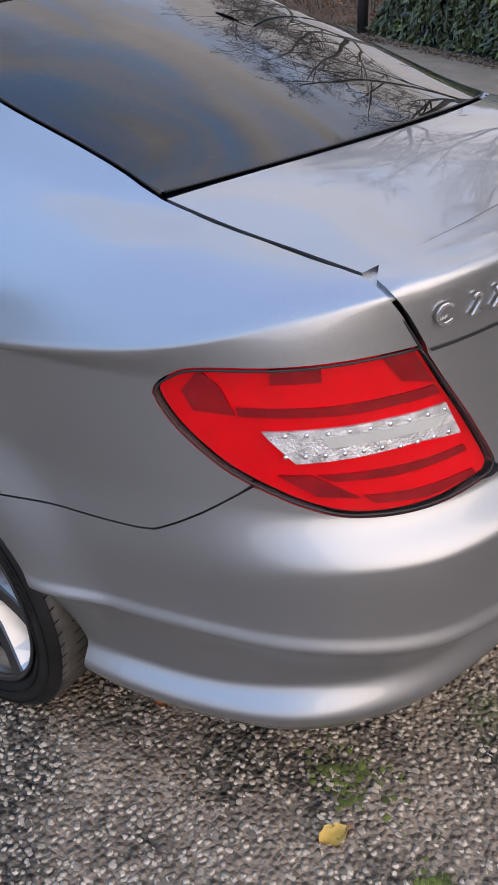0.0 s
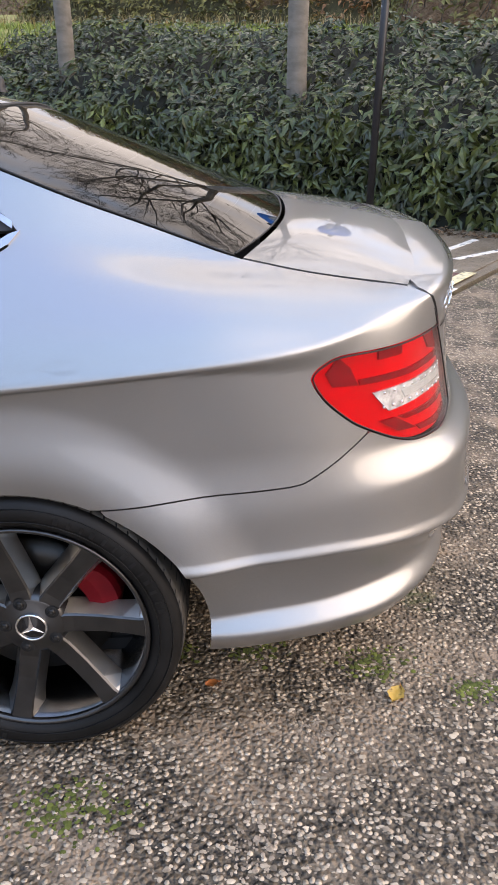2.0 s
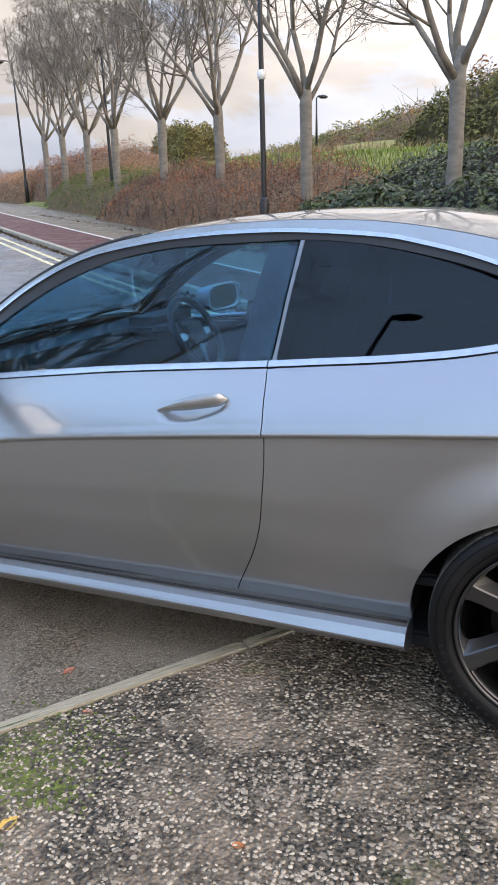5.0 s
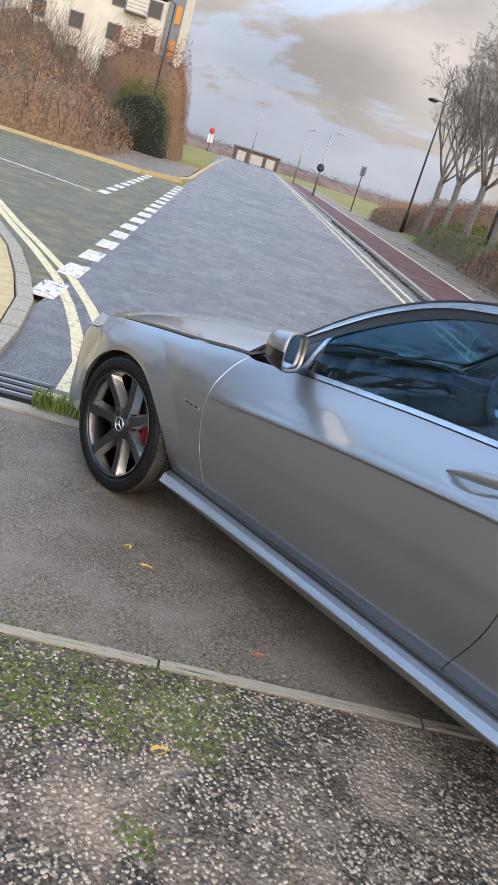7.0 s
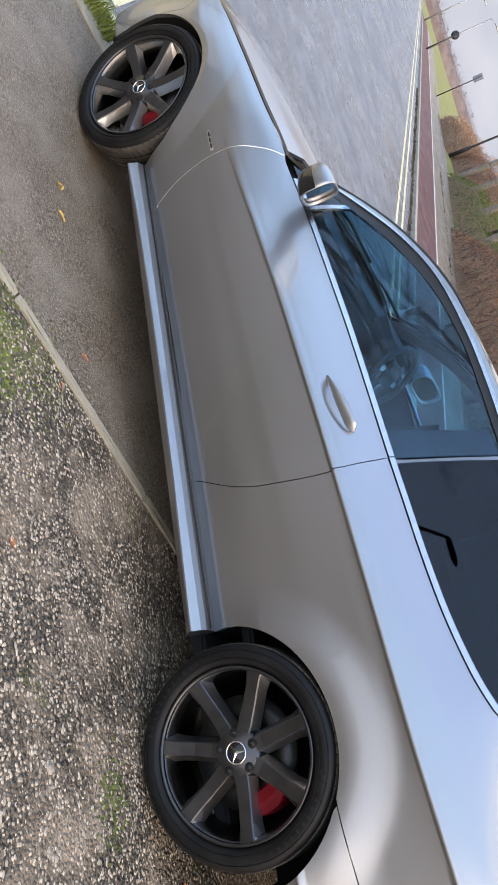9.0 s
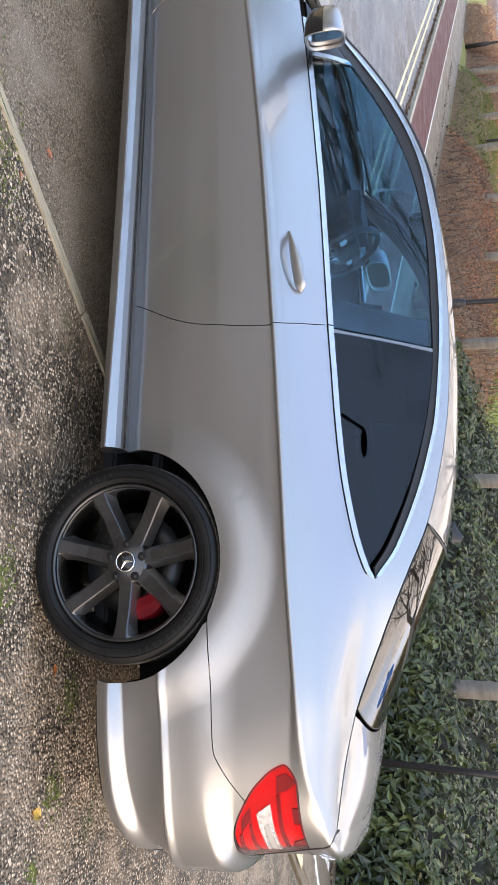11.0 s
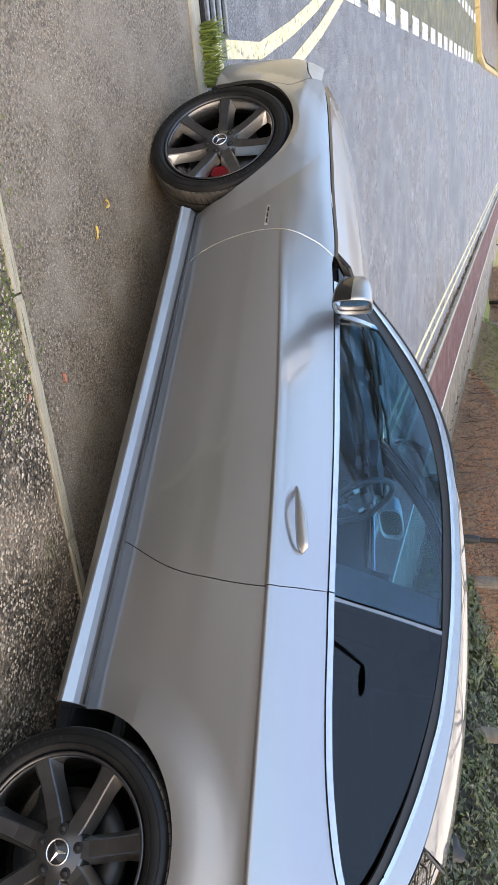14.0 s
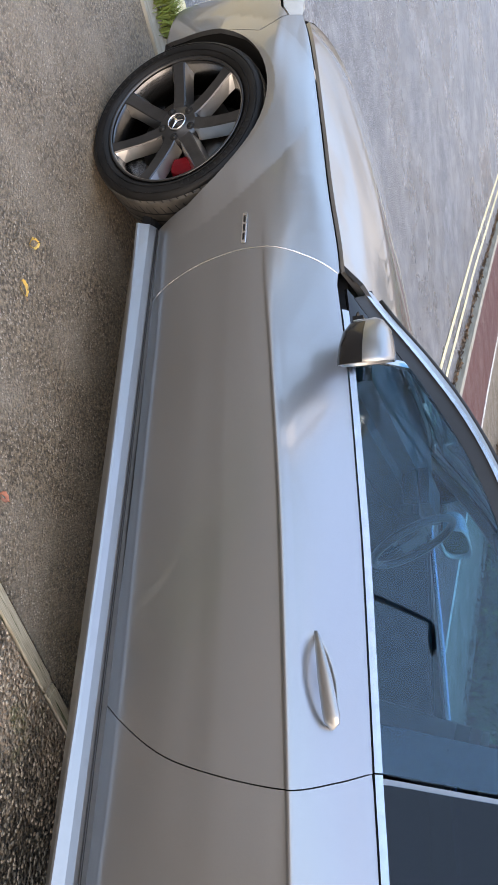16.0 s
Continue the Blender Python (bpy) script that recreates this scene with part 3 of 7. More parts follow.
# drain grate at the kerb, with grass beside it
grate = thing("drain_grate", Matrix.Translation(ad(2.80, -3.05, 0.006)) @ RA.to_track_quat("X", "Z").to_matrix().to_4x4(), "dark cast-iron gully grate set in the road beside the kerb", "drain grate")
part("frame", box_bm((0.42, 0.42, 0.008), (0, 0, -0.004), 0.002), M_POST, grate)
for i in range(8):
    part("bar", box_bm((0.03, 0.38, 0.014), (-0.18 + i * 0.051, 0, 0.006), 0.003), M_GALV if i % 2 else M_POST, grate)


def blades(name, spots, height, width, material, label, seed=1, lean=0.5):
    """Grass blades: one object of folded tapering strips at the given spots."""
    rng = random.Random(seed)
    verts, faces = [], []
    for p in spots:
        h, w, yaw = height * rng.uniform(0.5, 1.15), width * rng.uniform(0.6, 1.3), rng.uniform(0, 6.283)
        out = Vector((math.cos(yaw), math.sin(yaw), 0))
        side = Vector((-out.y, out.x, 0)) * w / 2
        b = rng.uniform(0.1, lean) * h
        k = len(verts)
        mid, tip = p + out * b * 0.35 + Vector((0, 0, h * 0.6)), p + out * b + Vector((0, 0, h))
        verts += [p - side, p + side, mid - side * 0.8, mid + side * 0.8, tip]
        faces += [(k, k + 1, k + 3, k + 2), (k + 2, k + 3, k + 4)]
    return tagged(new(name, mesh_from(name, verts, faces, material)), label, "grass", "", "stuff")


rng = random.Random(4)
blades("grass_tuft", [ad(2.58 + rng.gauss(0, 0.035), -2.72 + rng.uniform(-0.16, 0.14), 0) for _ in range(420)], 0.13, 0.007, M_VERGE, "bright green grass tuft growing along the kerb beside the drain", 3, 0.9)


# ---- planting ----
def leaf_mesh(name, spots, length, width, material, seed, droop=0.4, fold=0.25):
    """Many leaves in one mesh: each a folded pointed blade of six triangles, facing roughly along its normal."""
    rng = random.Random(seed)
    verts, faces = [], []
    for p, nrm in spots:
        s = rng.uniform(0.65, 1.25)
        lg, wd = length * s, width * s
        n = (nrm + Vector((rng.gauss(0, 0.45), rng.gauss(0, 0.45), rng.gauss(0, 0.45)))).normalized()
        d = Vector((rng.gauss(0, 1), rng.gauss(0, 1), rng.gauss(-droop, 0.6)))
        d = d - n * d.dot(n)
        if d.length < 1e-3:
            continue
        d.normalize()
        sd = n.cross(d) * wd / 2
        k = len(verts)
        up = n * wd * fold
        verts += [p, p + d * lg * 0.45 + sd + up, p + d * lg * 0.45, p + d * lg * 0.45 - sd + up, p + d * lg - n * lg * 0.12]
        faces += [(k, k + 1, k + 2), (k, k + 2, k + 3), (k + 1, k + 4, k + 2), (k + 2, k + 4, k + 3)]
    return mesh_from(name, verts, faces, material)


def hedge_height(a, d):
    """Top of the laurel above the ground."""
    grow = lerp_table(d, [6.2, 6.45, 6.9, 7.8, 9.6, 10.6, 11.2], [0.1, 0.85, 1.05, 1.05, 0.95, 0.6, 0.1])
    ends = lerp_table(a, [-13, -12, 11.6, 12.6], [0, 1, 1, 0.15])
    return grow * ends * (0.95 + 0.30 * noise.noise(Vector((a * 0.7, d * 0.7, 3.1))) + 0.2 * noise.noise(Vector((a * 2.1, d * 2.1, 7.0))))


hv, hf, spots = [], [], []
HA, HD = np.linspace(-13, 12.7, 104), [6.2, 6.28, 6.36, 6.5, 6.7, 7.0, 7.4, 7.9, 8.5, 9.2, 10, 10.8, 11.3]
for a in HA:
    for d in HD:
        hv.append(ad(a, d + 0.12 * noise.noise(Vector((a * 0.9, 1.0, 0))), hedge_height(a, d) - 0.17))
for i in range(len(HA) - 1):
    for j in range(len(HD) - 1):
        k = i * len(HD) + j
        hf.append((k, k + 1, k + 1 + len(HD), k + len(HD)))
rng = random.Random(11)
for _ in range(46000):
    a, q = rng.uniform(-12.6, 12.5), rng.random()
    if q < 0.36:  # the face towards the car
        d = 6.24 + 0.12 * noise.noise(Vector((a * 0.9, 1.0, 0)))
        top = hedge_height(a, 6.75)
        z = rng.uniform(0.06, 1.0) * top
        d += 0.25 * max(0, z / max(top, 0.1) - 0.45) + rng.uniform(-0.07, 0.13)
        spots.append((ad(a, d) * 1.0 + Vector((0, 0, z)), (-RD + Vector((0, 0, 0.35)))))
    else:
        d = 6.4 + 4.6 * rng.random() ** 1.3
        spots.append((ad(a, d, hedge_height(a, d) + rng.uniform(-0.16, 0.05)), Vector((0, 0, 1)) - RD * 0.5))
# the dark sheet under the leaves is the hedge's inner shade, as colour
hedge = tagged(new("laurel_hedge", mesh_from("laurel_hedge", hv, hf, M_LEAFSHADE, True)), "dense dark green laurel hedge on the bank beside the walkway", "hedge", "", "stuff")
part_mesh("foliage", leaf_mesh("foliage", spots, 0.155, 0.060, M_LAUREL, 5, 0.9, 0.18), hedge, "glossy dark green laurel leaves")["kind"] = "stuff"
litter = [(ad(rng.uniform(-8, 30), 5.75 + abs(rng.gauss(0, 0.28)), 0.02), Vector((0, 0, 1))) for _ in range(3800)]
litter += [(ad(a_, 2.34 + path_d(a_) - abs(rng.gauss(0, 0.05)), 0.012), Vector((0, 0, 1))) for a_ in (2.7 + 30 * rng.random() ** 1.6 for _ in range(2600))]
tagged(new("leaf_litter", leaf_mesh("leaf_litter", litter, 0.07, 0.04, M_LITTER, 6, 0.0)), "brown fallen leaves along the foot of the hedge", "leaves", "", "stuff")


def shrub_mass(name, a0, a1, d0, d1, h, n, leaf, material, label, seed, core=M_SCRUB, stems=0, lump=0.5):
    """A clump of shrubs: a dark lumpy core, a skin of small leaves and bare stems above it."""
    rng = random.Random(seed)

    def top(a, d):
        u, v = (a - a0) / (a1 - a0) * 2 - 1, (d - d0) / (d1 - d0) * 2 - 1
        dome = max(0.0, (1 - abs(u) ** 6) * (1 - abs(v) ** 4)) ** 0.5
        return h * dome * (1 + lump * 0.5 * noise.noise(Vector((a * 0.6, d * 0.6, seed))) + lump * 0.35 * noise.noise(Vector((a * 1.7, d * 1.7, seed))))
    aa, dd = np.linspace(a0, a1, max(6, int((a1 - a0) / 0.5))), np.linspace(d0, d1, 12)
    v = [ad(a, d, top(a, d) * 0.78 - 0.05) for a in aa for d in dd]
    f = [(i * 12 + j, i * 12 + j + 1, (i + 1) * 12 + j + 1, (i + 1) * 12 + j) for i in range(len(aa) - 1) for j in range(11)]
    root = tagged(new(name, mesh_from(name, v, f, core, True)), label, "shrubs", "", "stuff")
    sp = []
    for _ in range(n):
        a, d = rng.uniform(a0, a1), d0 + (d1 - d0) * rng.random() ** 1.35
        t = top(a, d)
        sp.append((ad(a, d, t * (1.03 - 0.30 * rng.random() ** 1.2)), Vector((rng.gauss(0, 0.4), rng.gauss(0, 0.4), 1)) - RD * 0.6))
    part_mesh("foliage", leaf_mesh("foliage", sp, leaf, leaf * 0.45, material, seed, 0.1), root)["kind"] = "stuff"
    if stems:
        bm = bmesh.new()
        for _ in range(stems):
            a, d = rng.uniform(a0, a1), rng.uniform(d0, d1)
            p = ad(a, d, top(a, d) * 0.5)
            q = p + Vector((rng.gauss(0, 0.22), rng.gauss(0, 0.22), rng.uniform(0.45, 0.9))) * h * 0.8
            tube_bm([p, p.lerp(q, 0.5) + Vector((rng.gauss(0, 0.04), rng.gauss(0, 0.04), 0)), q], [0.012, 0.009, 0.003], 3, bm)
        part("stems", bm, M_TWIG, root, "bare brown stems")["kind"] = "stuff"
    return root


shrub_mass("russet_shrubs", 12.4, 24.5, 6.3, 9.6, 1.15, 15000, 0.075, M_RUST, "low russet-brown shrubs bare of most leaves on the bank", 21, stems=700)
shrub_mass("green_shrubs", 23.5, 33, 6.7, 9.5, 1.0, 7000, 0.09, M_GREEN, "low bright green shrubs beside the walkway", 22)
shrub_mass("russet_shrubs", 31, 43, 7.6, 12.5, 1.7, 9000, 0.10, M_RUST, "rounded russet-brown hedge on the bank", 23, stems=200)
shrub_mass("russet_shrubs", 38.6, 46, 6.9, 9, 1.4, 3500, 0.10, M_BROWN, "dark brown rounded shrub at the bank's end", 24)
shrub_mass("brown_shrubs", 27.5, 38, -22, -6.6, 2.6, 16000, 0.13, M_BROWN, "brown leafless shrubs behind the far kerb", 25, stems=1500, lump=0.7)
shrub_mass("brown_shrubs", 33, 46, -25, -9, 5.0, 12000, 0.14, M_BROWN, "tall tangle of bare brown and reddish shrubs", 26, stems=2200, lump=0.8)
shrub_mass("evergreen_shrub", 41, 46, -9.2, -5.6, 3.2, 6500, 0.12, M_GREEN, "rounded green conifer-like shrub at the corner", 27, core=M_LEAFSHADE)
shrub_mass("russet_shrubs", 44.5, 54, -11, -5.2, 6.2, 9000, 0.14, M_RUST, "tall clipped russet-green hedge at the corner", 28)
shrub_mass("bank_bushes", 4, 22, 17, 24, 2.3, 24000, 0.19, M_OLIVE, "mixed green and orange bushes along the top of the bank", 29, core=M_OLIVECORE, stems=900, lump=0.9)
shrub_mass("bank_bushes", -14, 6, 12, 20, 2.4, 22000, 0.18, M_OLIVE, "tangled brown bushes on the bank", 30, stems=1400, lump=0.9)
shrub_mass("bank_bushes", 22, 46, 22, 30, 1.2, 12000, 0.18, M_OLIVE, "low green scrub along the crest of the bank", 31, stems=500, lump=0.9)
shrub_mass("bank_bushes", 9, 13.5, 17.2, 19.2, 2.3, 2500, 0.10, M_DRY, "orange autumn bush on the bank", 32, stems=200, lump=0.7)
shrub_mass("evergreen_shrub", 41, 46.5, 17, 20.5, 2.9, 9000, 0.22, M_OLIVE, "broad olive-green bush on the crest of the bank", 33, core=M_OLIVECORE, lump=0.8)
rng = random.Random(8)
blades("dry_grass", [ad(rng.uniform(-6, 30), rng.gauss(16.6, 1.3), 0) for _ in range(3000)], 0.38, 0.016, M_DRY, "band of tall dry straw-coloured grass on the bank", 9, 1.1)
blades("bank_grass", [ad(rng.uniform(6, 40), rng.uniform(9.6, 16), 0) for _ in range(16000)], 0.16, 0.03, M_VERGE, "short green grass on the bank", 10, 0.8)


def tree_meshes(seed, height, fork, girth, limbs=6):
    """A bare street tree: trunk, and a wide vase of arching limbs, branches and twigs."""
    rng = random.Random(seed)
    trunk = tube_bm([(0, 0, -0.3), (0.01, 0, 0.3), (0.02 * rng.uniform(-1, 1), 0.02, fork * 0.6), (0, 0, fork), (0.03, 0.02, fork * 1.2)], [girth * 1.2, girth, girth * 0.92, girth * 0.98, girth * 0.55], 14)
    limb_mesh, crown = bmesh.new(), bmesh.new()

    def grow(p, d, ln, r, depth):
        n = (7, 5, 4, 3, 2)[depth]
        pts, rad, q, w = [p], [r], p.copy(), d.copy()
        for i in range(n):
            lift = (0.16, 0.10, 0.06, 0.04, 0.02)[depth]
            w = (w + Vector((rng.gauss(0, 0.13), rng.gauss(0, 0.13), lift + rng.gauss(0, 0.06)))).normalized()
            q = q + w * ln / n
            pts.append(q.copy())
            rad.append(max(0.0034, r * (1 - 0.8 * (i + 1) / n)))
        tube_bm(pts, rad, (7, 5, 4, 3, 3)[depth], crown if depth > 1 else limb_mesh)
        if depth >= 4:
            return
        kids = (9, 6, 5, 3)[depth]
        for k in range(kids):
            u = rng.uniform(0.22, 0.98)
            i = min(n - 1, int(u * n))
            base = pts[i].lerp(pts[i + 1], u * n - i)
            tang = (pts[i + 1] - pts[i]).normalized()
            out = Vector((rng.gauss(0, 1), rng.gauss(0, 1), rng.gauss(0.0, 0.6)))
            out = (out - tang * out.dot(tang)).normalized()
            nd = (tang * 0.75 + out * rng.uniform(0.5, 0.95)).normalized()
            grow(base, nd, ln * rng.uniform(0.34, 0.6) * (1.1 - 0.4 * u), max(0.0036, rad[i] * rng.uniform(0.4, 0.6)), depth + 1)
    for k in range(limbs):
        yaw = 2 * math.pi * (k + rng.uniform(-0.25, 0.25)) / limbs
        lean = rng.uniform(0.55, 1.15) if k else 0.1
        d = Vector((math.cos(yaw) * lean, math.sin(yaw) * lean, 1)).normalized()
        grow(Vector((0, 0, fork * rng.uniform(0.94, 1.08))), d, (height - fork) * rng.uniform(0.72, 0.95), girth * rng.uniform(0.36, 0.52), 0)
    return trunk, limb_mesh, crown


def make_tree(seed, m, height, fork, girth, label, limbs=6, group=""):
    root = thing("bare_tree", m, label, "tree", group)
    t, b, c = tree_meshes(seed, height, fork, girth, limbs)
    part("trunk", t, M_BARK, root, "smooth grey banded trunk")
    part("crown_frame", b, M_LIMB, root, "grey-brown arching limbs")
    part("crown", c, M_TWIG, root, "bare fine twigs")
    return root


ROW = "row of street trees on the bank"
TREE_LABEL = "bare young street tree with a smooth grey trunk on the bank"
row_at = [(4.2, 0), (8.5, 1), (13.0, 2), (17.1, 1), (20.8, 0), (25.0, 2), (28.1, 1), (31.4, 0), (34.2, 2), (-0.2, 2)]
kinds = [make_tree(51 + i, Matrix.Translation(ad(row_at[i][0], 7.4)), 7.4 + 0.4 * i, 2.6, 0.135, TREE_LABEL, 6, ROW) for i in range(3)]
for i, (a, k) in enumerate(row_at[3:]):
    copy_thing(kinds[k], Matrix.Translation(ad(a, 7.4)) @ pose(0, 0, 0, 0, 0, 47 * (i + 1)))

mirrored = tagged(make_tree(71, Matrix.Translation((-7.6, -6.2, level(2.4, -9.5))), 10.5, 2.2, 0.2, "large bare tree behind the car park, mirrored in the door glass", 7), category="tree")
copy_thing(mirrored, Matrix.Translation((-10.6, -8.2, level(3.5, -13))) @ pose(0, 0, 0, 0, 0, 130))
# added out of view, so that fender and front door reflect something dark
shrub_mass("unseen_dark_hedge", 0.6, 4.8, -19, -13, 4.6, 5000, 0.32, M_LAUREL, "unseen dark hedge added to darken the reflections in the car's paint", 36, core=M_LEAFSHADE)
shrub_mass("far_trees", 150, 162, -60, 60, 2.6, 9000, 0.35, M_FARTREE, "distant line of low brown scrub", 34, core=M_FARTREE, lump=0.9)
shrub_mass("far_trees", 60, 130, -16, -9, 3.0, 6000, 0.3, M_BROWN, "brown shrubs along the far verge", 35, lump=0.8)
# ---- the car: its side as one skin, from sill to roof rail and round both corners ----
# plan outline at shoulder height, front centre to rear centre (x to the rear, y to the right, left half)
PLAN = [(-3.60, 0.0), (-3.597, -0.16), (-3.583, -0.38), (-3.553, -0.55), (-3.495, -0.68), (-3.40, -0.765), (-3.24, -0.822), (-3.04, -0.856), (-2.76, -0.872), (-2.4, -0.880), (-2.0, -0.878), (-1.4, -0.872),
        (-0.8, -0.868), (-0.3, -0.870), (0.0, -0.872), (0.2, -0.868), (0.37, -0.855), (0.5, -0.830), (0.62, -0.790), (0.72, -0.738), (0.80, -0.672), (0.862, -0.585), (0.905, -0.46), (0.935, -0.31), (0.95, -0.16), (0.955, 0.0)]


def catmull(pts, n=24):
    p = np.array([pts[0]] + list(pts) + [pts[-1]], float)
    p[0], p[-1] = 2 * p[1] - p[2], 2 * p[-2] - p[-3]
    out = []
    for i in range(1, len(p) - 2):
        for t in np.linspace(0, 1, n, endpoint=False):
            a, b, c, d = p[i - 1], p[i], p[i + 1], p[i + 2]
            out.append(0.5 * (2 * b + (c - a) * t + (2 * a - 5 * b + 4 * c - d) * t * t + (3 * b - a - 3 * c + d) * t ** 3))
    out.append(p[-2])
    return np.array(out)


_pl = catmull(PLAN)
_pl[0, 1] = _pl[-1, 1] = 0.0
_us = np.concatenate([[0], np.cumsum(np.hypot(*np.diff(_pl, axis=0).T))])
_us -= np.interp(0.0, _pl[:, 0], _us)
_tg = np.gradient(_pl, _us, axis=0)
_tg /= np.hypot(_tg[:, 0], _tg[:, 1])[:, None]
_nm = np.stack([_tg[:, 1], -_tg[:, 0]], 1)
U_FRONT, U_REAR = float(_us[0]), float(_us[-1])


def u_of(x):
    return float(np.interp(x, _pl[:, 0], _us))


# sections: at x, fifteen pairs of (height, outward offset from the plan outline)
SECTIONS = {
    -3.60: "20 -10 23 -2 30 -1 36 -0.5 42 0 46 0 50 0 56 -2 60 -4 64 -7 67 -10 70 -13 73 -17 78 -30 80 -42",
    -3.30: "20 -8 23 -0.5 30 0 37 -0.3 44 -0.6 48 -0.8 52 -1 57 -1.6 61 -2.4 65 -3.6 68 -5 71 -7 73.5 -10 78 -26 80 -41",
    -3.00: "20 -10 24 -2 30 -1 40 -1.5 50 -2 53 -2 56 -2 60 -2 64 -1.8 66 -1.8 69 -3 72 -4.5 76.8 -7.5 80 -25 82 -40",
    -2.76: "20 -12 24 -8 30 -6 40 -5 50 -4 54 -3.7 58 -3.4 62 -3 65 -2.6 66.4 -2.5 70.5 -2.7 75.5 -4.2 80.2 -8.4 84 -25 86 -40",
    -2.35: "18 -13 24 -11.5 32 -7.1 40 -4.2 50 -1.8 54 -1 58 -0.2 62 0.2 65.4 0.3 66.6 0.25 71.5 -0.35 78.5 -2.8 85 -8.8 89 -25 92 -40",
    -1.90: "18 -13.5 25 -11.8 33 -7.1 38 -5.4 48 -2.8 53 -1.9 58 -1 65.5 -0.5 69.2 -0.5 70.2 0.2 73 -1.2 78 -4.6 90.5 -14.4 97 -19 105 -26",
    -1.40: "18 -13.5 25 -11.8 33 -7.3 38 -5.8 48 -3.4 54 -2.6 60 -1.8 70.5 -1.5 74.5 -1.5 75.6 0.2 78.6 -1.8 84 -6.6 93.7 -17 110 -25 130 -34.5",
    -0.80: "18 -13.5 25 -11.8 33 -7.5 38 -6 48 -3.8 55 -2.95 62 -2.1 74 -1.7 78.7 -1.6 79.9 0.2 83 -1.8 88 -6.6 96.6 -17 112 -24.6 136 -37",
    -0.40: "18 -13.5 25 -11.8 33 -7.3 38 -6.5 48 -5 55 -4.15 62 -3.3 76 -2.1 81 -1.7 82.2 0.2 85.3 -1.6 90.3 -5.8 99 -16.2 113 -23.8 134 -36.5",
    0.00: "20 -9 24 -8 30 -6.4 38 -6 50 -5 57 -4.3 64 -3.6 78 -2.2 83.4 -1.6 84.6 0.2 87.6 -1.2 92.6 -4.6 102 -13.6 110 -21 130 -35",
    0.37: "24 -2.2 28.3 -.2 33 -2.6 45 -.9 46.4 .7 48.6 .1 56 -.2 70 -1.6 85.7 -1.2 87 .2 89.6 -1.2 93.4 -4.2 98.6 -12 102.5 -23 115 -34",
    0.60: "24.2 -.2 28.6 2 33.4 -.6 45.2 1.6 46.6 3.2 49 2.5 57 2.0 69 .4 84.5 -.4 88.9 .1 91 -1.8 93.8 -5.6 97.2 -12 99.6 -19.5 102.5 -28",
    0.75: "24.6 1.2 29.2 3.4 34.6 .8 44.6 4.5 46 6.1 48.6 5.4 58.5 4.8 66.5 1.4 86.5 .2 91.9 -.6 94 -3 95.4 -6 96.6 -10 98 -18 99.5 -28",
    0.86: "25.4 1.0 30 3.4 35.4 2.2 43.4 6.5 44.8 8.1 47.6 7.4 59 7.0 65 2.2 87.5 .2 94.4 .6 95.6 -1.4 96.6 -4.5 97.3 -8.5 97.9 -14 98.6 -24",
    0.955: "26 -2 31 3.4 36.4 3.2 42.8 8.1 44.3 9.7 47.2 9.0 59.5 8.7 65 2.4 88.5 0 96.4 1 97.6 -1 98.4 -4 98.9 -8.5 99.3 -14 99.6 -24",
}
_sx = np.array([u_of(x) for x in SECTIONS])
_tab = np.array([[float(w) / 100 for w in s.split()] for s in SECTIONS.values()])
_sz, _so = _tab[:, 0::2], _tab[:, 1::2]
# the shoulder crease and belt, denser than the sections
_crx = [u_of(x) for x in (-2.35, -2.127, -1.765, -1.409, -1.082, -0.75, -0.41, 0.08, 0.37, 0.55, 0.65, 0.75, 0.86, 0.955)]
_crz = [0.666, 0.680, 0.717, 0.752, 0.777, 0.800, 0.821, 0.850, 0.871, 0.883, 0.897, 0.919, 0.944, 0.964]


def pchip(xs, ys, x):
    """Monotone cubic through (xs, ys); ys may have further columns."""
    xs, ys, x = np.asarray(xs, float), np.asarray(ys, float), np.asarray(x, float)
    h = np.diff(xs)
    dl = np.diff(ys, axis=0) / (h if ys.ndim == 1 else h[:, None])
    m = np.zeros_like(ys)
    m[0], m[-1] = dl[0], dl[-1]
    same = dl[:-1] * dl[1:] > 0
    w1, w2 = 2 * h[1:] + h[:-1], h[1:] + 2 * h[:-1]
    if ys.ndim > 1:
        w1, w2 = w1[:, None], w2[:, None]
    with np.errstate(divide="ignore", invalid="ignore"):
        m[1:-1] = np.where(same, (w1 + w2) / (w1 / dl[:-1] + w2 / dl[1:]), 0.0)
    m = np.nan_to_num(m)
    i = np.clip(np.searchsorted(xs, x) - 1, 0, len(xs) - 2)
    t = np.clip((x - xs[i]) / h[i], -0.3, 1.3)
    hh = h[i]
    if ys.ndim > 1:
        t, hh = t[..., None], hh[..., None]
    return (1 + 2 * t) * (1 - t) ** 2 * ys[i] + t * (1 - t) ** 2 * hh * m[i] + t * t * (3 - 2 * t) * ys[i + 1] + t * t * (t - 1) * hh * m[i + 1]


